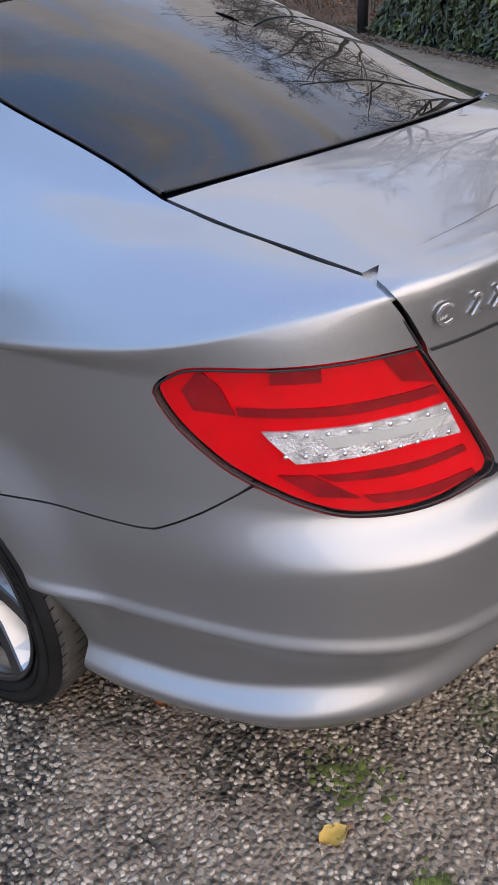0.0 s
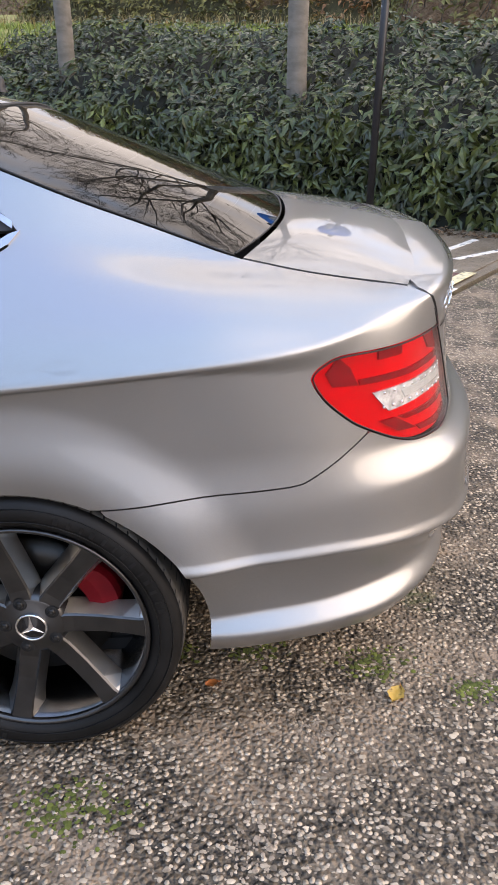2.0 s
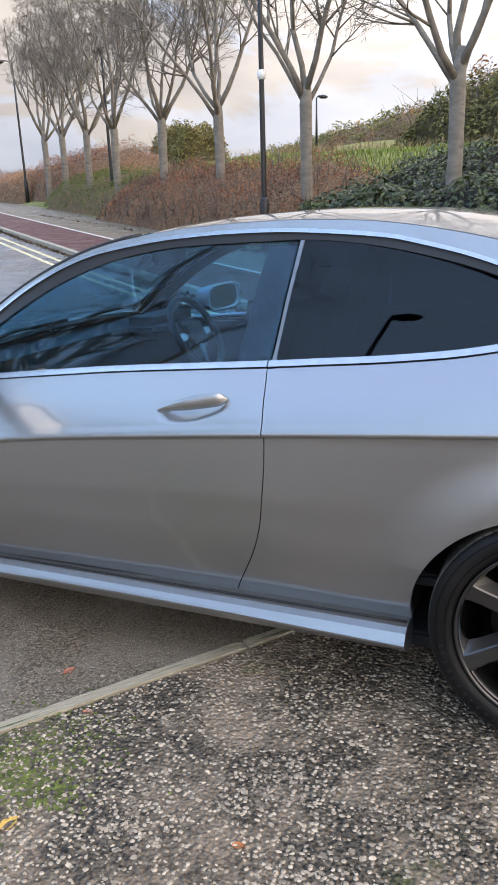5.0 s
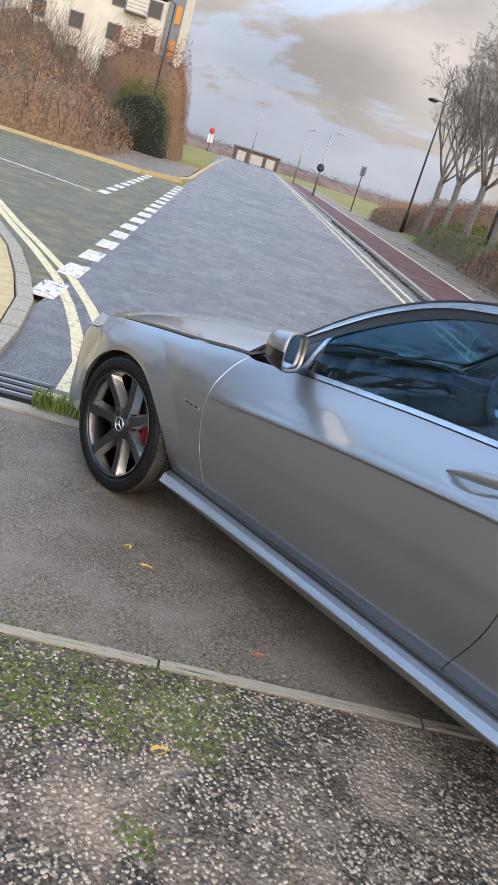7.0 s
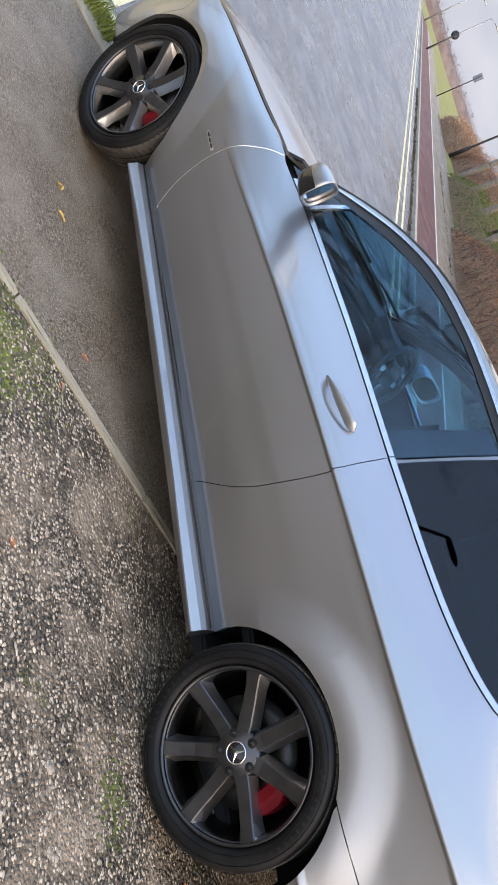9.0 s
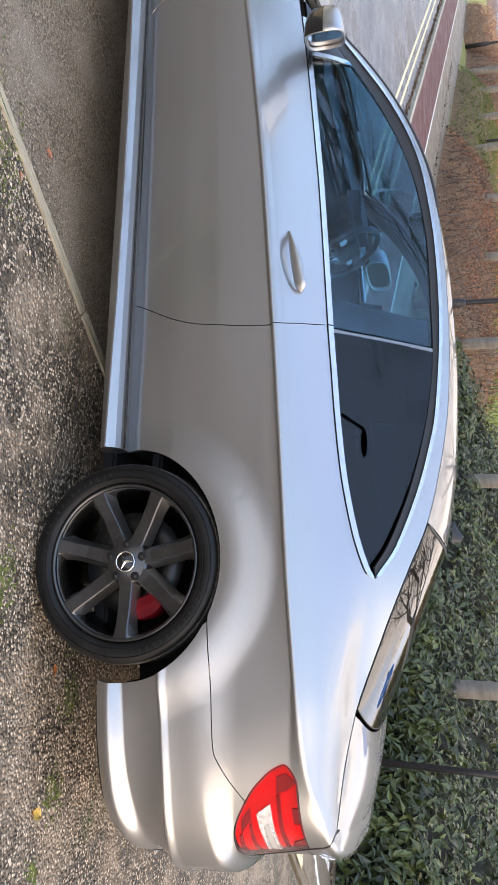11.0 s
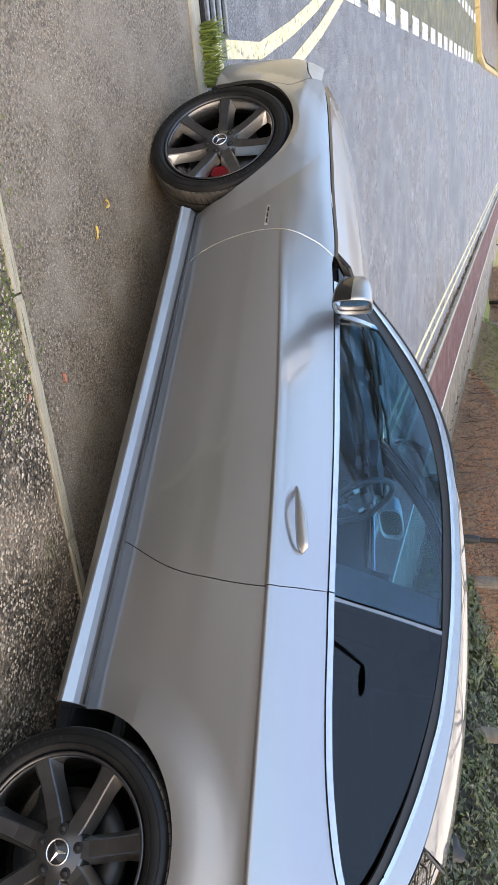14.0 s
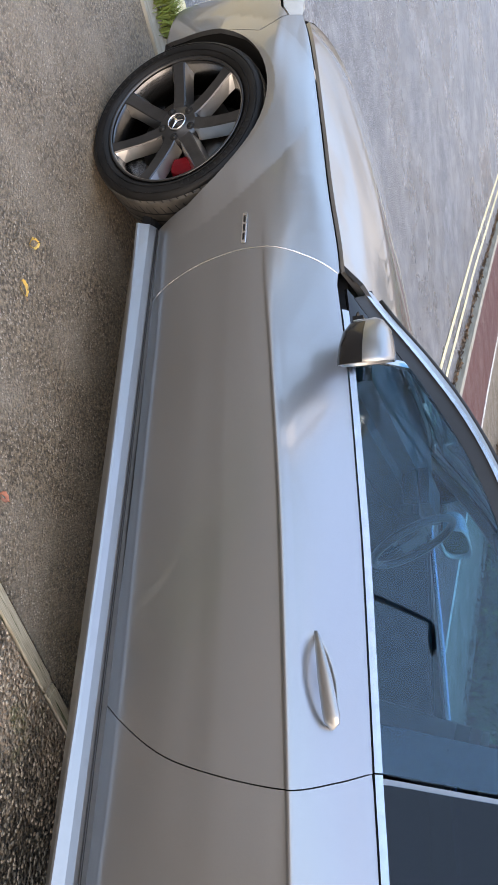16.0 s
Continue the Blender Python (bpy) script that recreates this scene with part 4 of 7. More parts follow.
def _rowwise(Z, O, z):
    """Monotone cubic along each row of levels Z, offsets O, at heights z."""
    h = np.diff(Z, axis=1)
    dl = np.diff(O, axis=1) / h
    m = np.zeros_like(O)
    m[:, 0], m[:, -1] = dl[:, 0], dl[:, -1]
    w1, w2 = 2 * h[:, 1:] + h[:, :-1], h[:, 1:] + 2 * h[:, :-1]
    with np.errstate(divide="ignore", invalid="ignore"):
        hm = np.where(dl[:, :-1] * dl[:, 1:] > 0, (w1 + w2) / (w1 / dl[:, :-1] + w2 / dl[:, 1:]), 0.0)
    m[:, 1:-1] = np.nan_to_num(hm)
    r = np.arange(len(z))
    i = np.clip((Z <= z[:, None]).sum(1) - 1, 0, Z.shape[1] - 2)
    z0, hh = Z[r, i], h[r, i]
    t = np.clip((z - z0) / hh, -0.5, 1.5)
    return (1 + 2 * t) * (1 - t) ** 2 * O[r, i] + t * (1 - t) ** 2 * hh * m[r, i] + t * t * (3 - 2 * t) * O[r, i + 1] + t * t * (t - 1) * hh * m[r, i + 1]


HUB_R, HUB_F, HUB_Z = 0.0, -2.76, 0.32


def side(u, z, dish=True):
    """Points of the left side's skin at arc length u and height z; dish: with the hollow behind the door handle."""
    u, z = np.atleast_1d(np.asarray(u, float)), np.atleast_1d(np.asarray(z, float))
    Z, O = pchip(_sx, _sz, u), pchip(_sx, _so, u)
    zc = pchip(_crx, _crz, u)
    k = np.clip((u - _crx[0]) / 0.1, 0, 1)
    shift = (zc - Z[:, 9]) * k
    for lev, w in ((7, 0.4), (8, 1.0), (9, 1.0), (10, 1.0), (11, 0.6)):
        Z[:, lev] += shift * w
    o = _rowwise(Z, O, z)
    x0, y0 = np.interp(u, _us, _pl[:, 0]), np.interp(u, _us, _pl[:, 1])
    for hub, amp in ((HUB_R, 0.032), (HUB_F, 0.032)):
        r = np.hypot(x0 - hub, z - HUB_Z)
        s = np.clip((0.505 - r) / 0.165, 0, 1) if hub == HUB_R else np.clip((0.478 - r) / 0.12, 0, 1)
        ang = np.clip((z - 0.30) / 0.16, 0, 1)
        o = o + amp * (s * s * (3 - 2 * s) if hub == HUB_R else s ** 1.1) * ang
    if dish:
        q = ((u + 0.985) / 0.112) ** 2 + ((z - 0.850 - (u + 0.985) * 0.17) / 0.032) ** 2
        b = np.clip(1.08 - q, 0, 1)
        o = o - 0.019 * b * b * (3 - 2 * b)
    nx, ny = np.interp(u, _us, _nm[:, 0]), np.interp(u, _us, _nm[:, 1])
    return np.stack([x0 + nx * o, y0 + ny * o, z], 1)



# ---- panels: patches of the skin cut along their shut lines ----
def clip_cell(poly, u0, u1, v0, v1):
    """The polygon cut down to one cell of the grid."""
    for axis, lim, keep in ((0, u0, 1), (0, u1, -1), (1, v0, 1), (1, v1, -1)):
        out, n = [], len(poly)
        for i in range(n):
            p, q = poly[i], poly[(i + 1) % n]
            a, b = keep * (p[axis] - lim), keep * (q[axis] - lim)
            if a >= 0:
                out.append(p)
            if (a > 0 and b < 0) or (a < 0 and b > 0):
                t = a / (a - b)
                out.append((p[0] + (q[0] - p[0]) * t, p[1] + (q[1] - p[1]) * t))
        poly = out
        if len(poly) < 3:
            return []
    changed = True
    while changed and len(poly) >= 3:  # drop repeated points and spikes along the cell's border
        changed, clean, n = False, [], len(poly)
        for i in range(n):
            a, b, c = (clean[-1] if clean else poly[i - 1]), poly[i], poly[(i + 1) % n]
            d1, d2 = (b[0] - a[0], b[1] - a[1]), (c[0] - b[0], c[1] - b[1])
            l1, l2 = math.hypot(*d1), math.hypot(*d2)
            if l1 < 1e-7 or l2 < 1e-7 or (abs(d1[0] * d2[1] - d1[1] * d2[0]) < 1e-7 * max(l1, l2) and d1[0] * d2[0] + d1[1] * d2[1] < 0):
                changed = True
                continue
            clean.append(b)
        poly = clean
    return poly if len(poly) >= 3 else []


def inside(poly, u, v):
    r, n = False, len(poly)
    for i in range(n):
        (a, b), (c, d) = poly[i], poly[(i + 1) % n]
        if (b > v) != (d > v) and u < (c - a) * (v - b) / (d - b) + a:
            r = not r
    return r


def patch(surf, poly, du, dv, lift=0.0, rim=0.012, solid=0.0, eps=0.0015):
    """A piece of a surface inside a polygon of its parameters: points, faces and normals. rim: its edge turns inwards that deep; solid: it has a back face too."""
    if sum(poly[k - 1][0] * poly[k][1] - poly[k][0] * poly[k - 1][1] for k in range(len(poly))) < 0:
        poly = poly[::-1]
    us, vs = [p[0] for p in poly], [p[1] for p in poly]
    u_lines = np.arange(math.floor(min(us) / du), math.ceil(max(us) / du) + 1) * du
    v_lines = np.arange(math.floor(min(vs) / dv), math.ceil(max(vs) / dv) + 1) * dv
    edges = [(poly[i], poly[(i + 1) % len(poly)]) for i in range(len(poly))]
    crossed = set()
    for (a, b), (c, d) in edges:
        n = max(2, int(max(abs(c - a) / du, abs(d - b) / dv) * 6) + 2)
        for t in np.linspace(0, 1, n):
            i, j = int(math.floor((a + (c - a) * t - u_lines[0]) / du + 1e-9)), int(math.floor((b + (d - b) * t - v_lines[0]) / dv + 1e-9))
            crossed.update((i + k, j + m) for k in (-1, 0, 1) for m in (-1, 0, 1))
    index, pts, faces = {}, [], []

    def vid(p):
        key = (round(p[0], 5), round(p[1], 5))
        if key not in index:
            index[key] = len(pts)
            pts.append(p)
        return index[key]
    for i in range(len(u_lines) - 1):
        for j in range(len(v_lines) - 1):
            cell = (u_lines[i], u_lines[i + 1], v_lines[j], v_lines[j + 1])
            if (i, j) in crossed:
                cut = clip_cell(poly, *cell)
                ids = [vid(p) for p in cut]
                ids = [k for n, k in enumerate(ids) if k != ids[n - 1]]
                if len(ids) >= 3:
                    if len(set(ids)) == len(ids):
                        faces.append(ids)
                    elif inside(poly, (cell[0] + cell[1]) / 2, (cell[2] + cell[3]) / 2):
                        ids = list(dict.fromkeys(ids))
                        if len(ids) >= 3:
                            faces.append(ids)
            elif inside(poly, (cell[0] + cell[1]) / 2, (cell[2] + cell[3]) / 2):
                faces.append([vid(p) for p in ((cell[0], cell[2]), (cell[1], cell[2]), (cell[1], cell[3]), (cell[0], cell[3]))])
    u, v = np.array([p[0] for p in pts]), np.array([p[1] for p in pts])
    P = surf(u, v)
    N = np.cross(surf(u + eps, v) - surf(u - eps, v), surf(u, v + eps) - surf(u, v - eps))
    N /= np.maximum(np.linalg.norm(N, axis=1), 1e-9)[:, None]
    P = P + N * lift
    verts, norms, polys = [tuple(p) for p in P], [tuple(n) for n in N], [list(f) for f in faces]
    count = {}
    for f in faces:
        for k in range(len(f)):
            e = (f[k], f[(k + 1) % len(f)])
            count[frozenset(e)] = None if frozenset(e) in count else e
    depth = solid or rim
    if solid:
        base = len(verts)
        verts += [tuple(p) for p in P - N * solid]
        norms += [tuple(-n) for n in N]
        polys += [[base + k for k in f[::-1]] for f in faces]
    if depth:
        for e in count.values():
            if e is None:
                continue
            a, b = e
            out = np.cross(P[b] - P[a], N[a])
            ln = np.linalg.norm(out)
            if ln < 1e-9:
                continue
            out = tuple(out / ln)
            k = len(verts)
            verts += [tuple(P[a]), tuple(P[a] - N[a] * depth), tuple(P[b] - N[b] * depth), tuple(P[b])]
            norms += [out] * 4
            polys.append([k, k + 1, k + 2, k + 3])
    return verts, polys, norms


def skin(name, data, material, parent, label="", flip=False):
    """Links patch data as a part; flip mirrors it to the car's right side."""
    verts, polys, norms = data
    if flip:
        verts, norms, polys = [(x, -y, z) for x, y, z in verts], [(x, -y, z) for x, y, z in norms], [f[::-1] for f in polys]
    me = bpy.data.meshes.new(name)
    me.from_pydata(verts, [], polys)
    me.materials.append(material)
    me.polygons.foreach_set("use_smooth", [True] * len(me.polygons))
    me.update()
    me.normals_split_custom_set_from_vertices(norms)
    ob = new(name, me)
    ob.parent = parent
    return tagged(ob, label)


def both(name, data, material, parent, label=""):
    left = skin(name, data, material, parent, label)
    skin(name, data, material, parent, label, True)
    return left


def line(pts, n=6):
    """A smooth curve through points, as a list."""
    return [tuple(p) for p in catmull(pts, n)]


# ---- car materials ----
def paint_material():
    m = bpy.data.materials.new("silver_metallic_paint")
    m.use_nodes = True
    n, l = m.node_tree.nodes, m.node_tree.links
    b = n["Principled BSDF"]
    co = n.new("ShaderNodeTexCoord")
    flake = n.new("ShaderNodeTexNoise")
    flake.inputs["Scale"].default_value, flake.inputs["Detail"].default_value = 900.0, 2.0
    l.new(co.outputs["Object"], flake.inputs["Vector"])
    ramp = n.new("ShaderNodeValToRGB")
    ramp.color_ramp.elements[0].color, ramp.color_ramp.elements[1].color = (0.27, 0.274, 0.276, 1), (0.41, 0.413, 0.412, 1)
    ramp.color_ramp.elements[0].position, ramp.color_ramp.elements[1].position = 0.3, 0.7
    l.new(flake.outputs["Fac"], ramp.inputs["Fac"])
    dust = n.new("ShaderNodeTexNoise")
    dust.inputs["Scale"].default_value, dust.inputs["Detail"].default_value = 4.0, 8.0
    l.new(co.outputs["Object"], dust.inputs["Vector"])
    dr = n.new("ShaderNodeMapRange")
    dr.inputs["From Min"].default_value, dr.inputs["From Max"].default_value = 0.5, 0.75
    dr.inputs["To Min"].default_value, dr.inputs["To Max"].default_value = 0.0, 0.10
    l.new(dust.outputs["Fac"], dr.inputs["Value"])
    mx = n.new("ShaderNodeMixRGB")
    l.new(dr.outputs["Result"], mx.inputs["Fac"])
    l.new(ramp.outputs["Color"], mx.inputs["Color1"])
    mx.inputs["Color2"].default_value = (0.30, 0.27, 0.23, 1)
    l.new(mx.outputs["Color"], b.inputs["Base Color"])
    b.inputs["Metallic"].default_value, b.inputs["Roughness"].default_value = 0.94, 0.42
    b.inputs["Coat Weight"].default_value, b.inputs["Coat Roughness"].default_value, b.inputs["Coat IOR"].default_value = 1.0, 0.012, 1.55
    return m


def clear(name, colour, ior=1.5):
    """Thin clear or tinted glazing: what lies behind it shows through the tint, and the gloss grows towards grazing angles."""
    m = bpy.data.materials.new(name)
    m.use_nodes = True
    n, l = m.node_tree.nodes, m.node_tree.links
    n.remove(n["Principled BSDF"])
    tint, gloss, both_ = n.new("ShaderNodeBsdfTransparent"), n.new("ShaderNodeBsdfGlossy"), n.new("ShaderNodeMixShader")
    tint.inputs["Color"].default_value = (*colour, 1)
    gloss.inputs["Color"].default_value, gloss.inputs["Roughness"].default_value = (1, 1, 1, 1), 0.0
    facing, power, scale_ = n.new("ShaderNodeLayerWeight"), n.new("ShaderNodeMath"), n.new("ShaderNodeMath")
    facing.inputs["Blend"].default_value = 0.5
    power.operation, power.inputs[1].default_value = "POWER", 5.0
    f0 = ((ior - 1) / (ior + 1)) ** 2
    scale_.operation, scale_.inputs[1].default_value, scale_.inputs[2].default_value = "MULTIPLY_ADD", 1 - f0, f0
    l.new(facing.outputs["Facing"], power.inputs[0])
    l.new(power.outputs["Value"], scale_.inputs[0])
    l.new(scale_.outputs["Value"], both_.inputs["Fac"])
    l.new(tint.outputs["BSDF"], both_.inputs[1])
    l.new(gloss.outputs["BSDF"], both_.inputs[2])
    l.new(both_.outputs["Shader"], n["Material Output"].inputs["Surface"])
    return m


M_PAINT = paint_material()
M_GLASS = clear("blue_tinted_glass", (0.56, 0.78, 0.88), 1.47)
M_PRIVACY = clear("dark_privacy_glass", (0.13, 0.20, 0.29), 1.4)
M_REARGLASS = clear("dark_rear_glass", (0.085, 0.10, 0.12), 1.6)
M_LENS = clear("clear_lamp_lens", (0.99, 0.99, 0.99), 1.3)
M_CHROME = mat("polished_chrome", (0.78, 0.78, 0.79), 0.08, metal=1.0, scale=30)
M_SATIN = mat("satin_aluminium_trim", (0.47, 0.48, 0.50), 0.22, metal=1.0, scale=30)
M_PILLAR = mat("grey_satin_strip", (0.22, 0.22, 0.225), 0.38, metal=0.9, scale=30)
M_TRIM = mat("black_gloss_trim", (0.008, 0.008, 0.009), 0.12, scale=30)
M_RUBBER = mat("black_rubber_seal", (0.012, 0.012, 0.012), 0.55, scale=60)
M_PLASTIC = mat("dark_plastic", (0.018, 0.018, 0.019), 0.5, scale=60, bump=0.15, bump_scale=300, bump_dist=0.0005)
M_TYRE = mat("tyre_rubber", (0.004, 0.004, 0.004), 0.5, second=(0.011, 0.0105, 0.010), scale=9, spec=0.25, bump=0.25, bump_scale=120, bump_dist=0.001)
M_ALLOY = mat("gunmetal_alloy", (0.060, 0.060, 0.061), 0.30, metal=0.9, second=(0.085, 0.084, 0.084), scale=14, coat=0.3)
M_TREAD = mat("dusty_tyre_tread", (0.030, 0.027, 0.023), 0.85, second=(0.085, 0.075, 0.062), scale=16, bump=0.4, bump_scale=160, bump_dist=0.001)
M_BARREL = mat("dark_alloy_barrel", (0.10, 0.10, 0.10), 0.25, metal=1.0, second=(0.17, 0.17, 0.17), scale=12)
# machined metal, paler still for the sky light on the spoke sides
M_RIMEDGE = mat("machined_lit_alloy_edge", (0.40, 0.39, 0.37), 0.34, metal=1.0, scale=20)
M_DISC = mat("cast_brake_disc", (0.035, 0.034, 0.032), 0.4, metal=0.8, scale=40)
M_CALIPER = mat("red_painted_caliper", (0.12, 0.001, 0.004), 0.6, second=(0.17, 0.002, 0.006), scale=20, spec=0.2)
M_REDLENS = mat("bright_red_lamp_plastic", (0.66, 0.0, 0.003), 0.3, second=(0.74, 0.0, 0.004), scale=24, spec=0.1, bump=0.25, bump_scale=420, bump_dist=0.0006)
M_REDDARK = mat("dark_red_lamp_plastic", (0.20, 0.001, 0.004), 0.22, second=(0.29, 0.002, 0.006), scale=30, spec=0.2)
M_LED = mat("silvered_lamp_reflector", (0.45, 0.45, 0.44), 0.25, metal=0.5, second=(0.85, 0.85, 0.83), scale=60, bump=0.9, bump_scale=260, bump_dist=0.003)
M_LEDGREY = mat("grey_lamp_diffuser", (0.44, 0.44, 0.41), 0.3, scale=30)
M_HULL = mat("black_underbody", (0.006, 0.006, 0.006), 0.9, scale=10)
M_CABIN = mat("dark_grey_upholstery", (0.018, 0.020, 0.023), 0.65, second=(0.03, 0.032, 0.036), scale=20)
M_AMBER = mat("amber_lamp_lens", (0.55, 0.22, 0.06), 0.15, scale=10, coat=0.5)

car = thing("car", SLOPE, "silver-grey two-door coupe car with dark alloy wheels parked on the tarmac", "car")

# shut lines in (arc length, height)
REAR_GAP = line([(-0.914, 0.262), (-0.812, 0.456), (-0.774, 0.618), (-0.757, 0.790), (-0.774, 0.883), (-0.797, 0.950)])
FRONT_GAP = line([(-2.112, 0.262), (-2.160, 0.470), (-2.162, 0.660), (-2.130, 0.800), (-2.098, 0.868)])
BELT = line([(-2.06, 0.884), (-1.834, 0.905), (-1.502, 0.929), (-1.273, 0.945), (-0.805, 0.969), (-0.647, 0.979), (-0.456, 0.992), (-0.274, 1.011), (-0.103, 1.042), (0.0, 1.070), (0.033, 1.084)])
GLASS_TOP = line([(0.008, 1.090), (-0.081, 1.138), (-0.246, 1.200), (-0.406, 1.243), (-0.561, 1.273), (-0.717, 1.290), (-0.861, 1.291), (-1.118, 1.287), (-1.250, 1.275), (-1.406, 1.247), (-1.571, 1.190), (-1.720, 1.115), (-1.860, 1.030), (-2.04, 0.905)])
CHROME_TOP = line([(0.036, 1.090), (-0.066, 1.152), (-0.250, 1.222), (-0.406, 1.264), (-0.521, 1.287), (-0.742, 1.308), (-0.908, 1.314), (-1.080, 1.311), (-1.260, 1.298), (-1.482, 1.262), (-1.673, 1.187), (-1.850, 1.082), (-2.07, 0.925)])
ROOF_EDGE = line([(-2.10, 0.938), (-1.86, 1.110), (-1.66, 1.220), (-1.46, 1.294), (-1.26, 1.328), (-1.05, 1.343), (-0.85, 1.347), (-0.70, 1.343), (-0.52, 1.329), (-0.33, 1.297), (-0.145, 1.251), (0.0, 1.193), (0.16, 1.129), (0.33, 1.068), (0.44, 1.035), (0.512, 1.016)])
BOOT_GAP = [(0.512, 1.016), (0.58, 1.003), (0.66, 0.988), (0.76, 0.973), (0.84, 0.962), (0.862, 0.957), (0.876, 0.945), (0.898, 0.915), (0.924, 0.873)]
LAMP_TOP = line([(0.922, 0.872), (0.81, 0.867), (0.736, 0.865), (0.645, 0.865), (0.610, 0.853), (0.592, 0.840), (0.586, 0.828)], 4)
LAMP_LOW = line([(0.586, 0.828), (0.596, 0.806), (0.620, 0.774), (0.668, 0.731), (0.708, 0.706)], 4)
LAMP_BOTTOM = line([(0.708, 0.706), (0.738, 0.690), (0.766, 0.676), (0.805, 0.661), (0.841, 0.653), (0.900, 0.648), (0.967, 0.648), (1.045, 0.655)], 4)
LAMP_RIGHT = line([(1.052, 0.660), (1.050, 0.680), (1.008, 0.750), (0.961, 0.817), (0.924, 0.872)], 4)
SEAM = line([(0.708, 0.704), (0.641, 0.662), (0.580, 0.630), (0.555, 0.622), (0.50, 0.619), (0.33, 0.616), (0.177, 0.609)], 4)


def arch(hub, w0, w1, n=28, a=0.372, b=0.342):
    return [(hub + a * math.cos(radians(w)), 0.30 + b * math.sin(radians(w))) for w in np.linspace(w0, w1, n)]


def inset(poly, g):
    """The polygon drawn in by g on all sides."""
    n = len(poly)
    area = sum(poly[i][0] * poly[(i + 1) % n][1] - poly[(i + 1) % n][0] * poly[i][1] for i in range(n))
    s = 1 if area > 0 else -1
    out = []
    for i in range(n):
        a, b, c = np.array(poly[i - 1]), np.array(poly[i]), np.array(poly[(i + 1) % n])
        d1, d2 = b - a, c - b
        d1, d2 = d1 / (np.linalg.norm(d1) + 1e-9), d2 / (np.linalg.norm(d2) + 1e-9)
        n1, n2 = np.array([-d1[1], d1[0]]) * s, np.array([-d2[1], d2[0]]) * s
        m = n1 + n2
        k = m @ n1
        m = m / max(k, 0.35)
        out.append(tuple(b + m * g))
    return out


def dedupe(poly, tol=2e-3):
    out = []
    for p in poly:
        if not out or math.hypot(p[0] - out[-1][0], p[1] - out[-1][1]) > tol:
            out.append(p)
    if math.hypot(out[0][0] - out[-1][0], out[0][1] - out[-1][1]) < tol:
        out.pop()
    return out


def crease(u):
    return pchip(_crx, _crz, np.clip(np.atleast_1d(u), _crx[0], _crx[-1]))


def along_crease(u, w):
    """The skin with heights counted from the shoulder crease, which lies at 0.8."""
    return side(u, w + crease(u) - 0.8)


def pane(u, z):
    """The side glass: nearly flat, leaning inwards, a little bowed."""
    y = -0.700 + 0.508 * (z - 0.965) - 0.008 * (1 - ((z - 1.13) / 0.17) ** 2) + 0.010 * ((u + 0.9) / 0.95) ** 2
    return np.stack([u + 0 * z, y, z + 0 * u], 1)


def panel(name, poly, material=M_PAINT, gap=0.0015, du=0.025, dv=0.0125, lift=0.0, rim=0.016, label="", parent=None, level=False):
    poly = inset(dedupe(poly), gap) if level else [(u, z - float(crease(u)[0]) + 0.8) for u, z in inset(dedupe(poly), gap)]
    return both(name, patch(side if level else along_crease, poly, du, dv, lift, rim), material, parent or car, label)


belt_front = [p for p in BELT if p[0] < -0.805] + [(-0.798, 0.9693)]
belt_rear = [(-0.796, 0.9695)] + [p for p in BELT if p[0] > -0.79]
DROP = 0.018  # the bright strip below the glass
low = lambda pts, d=DROP: [(u, v - d) for u, v in pts]
door = panel("door", FRONT_GAP + low([p for p in belt_front if p[0] > -2.09]) + [(-0.795, 0.952)] + REAR_GAP[::-1][1:], du=0.01, dv=0.005)
fender_arch = arch(HUB_F, 16, 162, 24, 0.385, 0.350)
BONNET_EDGE = line([(-2.10, 0.872), (-2.20, 0.864), (-2.397, 0.838), (-2.624, 0.812), (-2.938, 0.773), (-3.08, 0.750), (-3.20, 0.722)])
fender = panel("front_fender", [(-2.116, 0.262)] + FRONT_GAP[1:] + BONNET_EDGE + [(-3.17, 0.68), (-3.06, 0.60)] + fender_arch[::-1][2:] + [(-2.385, 0.262)], gap=0.002, du=0.0125, dv=0.00625)
panel("front_bumper", [(-3.06, 0.60), (-3.17, 0.68), (-3.23, 0.652), (-3.55, 0.60), (U_FRONT + 0.003, 0.59), (U_FRONT + 0.003, 0.235), (-3.7, 0.225), (-3.3, 0.225), (-3.15, 0.23)] + [p for p in arch(HUB_F, 182, 150, 10, 0.385, 0.350)], label="silver front bumper with a flared corner")
panel("headlight", [(-3.205, 0.722), (-3.17, 0.685), (-3.235, 0.658), (-3.55, 0.606), (-3.72, 0.615), (-3.66, 0.66), (-3.40, 0.71)], M_LEDGREY, lift=-0.002, rim=0.02, label="pale headlight behind a clear cover")
panel("grille", [(-3.74, 0.61), (-3.74, 0.68), (-3.80, 0.705), (U_FRONT + 0.003, 0.715), (U_FRONT + 0.003, 0.605)], M_TRIM, lift=-0.006, label="dark front grille")
panel("body_side", REAR_GAP + low(belt_rear[1:-1]) + [(0.045, 1.086)] + [(u, v + 0.012) for u, v in CHROME_TOP[1:]] + [(-2.10, 0.90)] + ROOF_EDGE + BOOT_GAP[1:-1] + LAMP_TOP + LAMP_LOW[1:] + SEAM[1:] + arch(HUB_R, 64.5, 178) + [(-0.374, 0.264)],
      dv=0.00625, label="silver rear quarter with the roof pillar and wheel arch")
BUMP_TOP = [(1.047, 0.650), (1.15, 0.664), (1.3, 0.672), (U_REAR - 0.003, 0.675)]
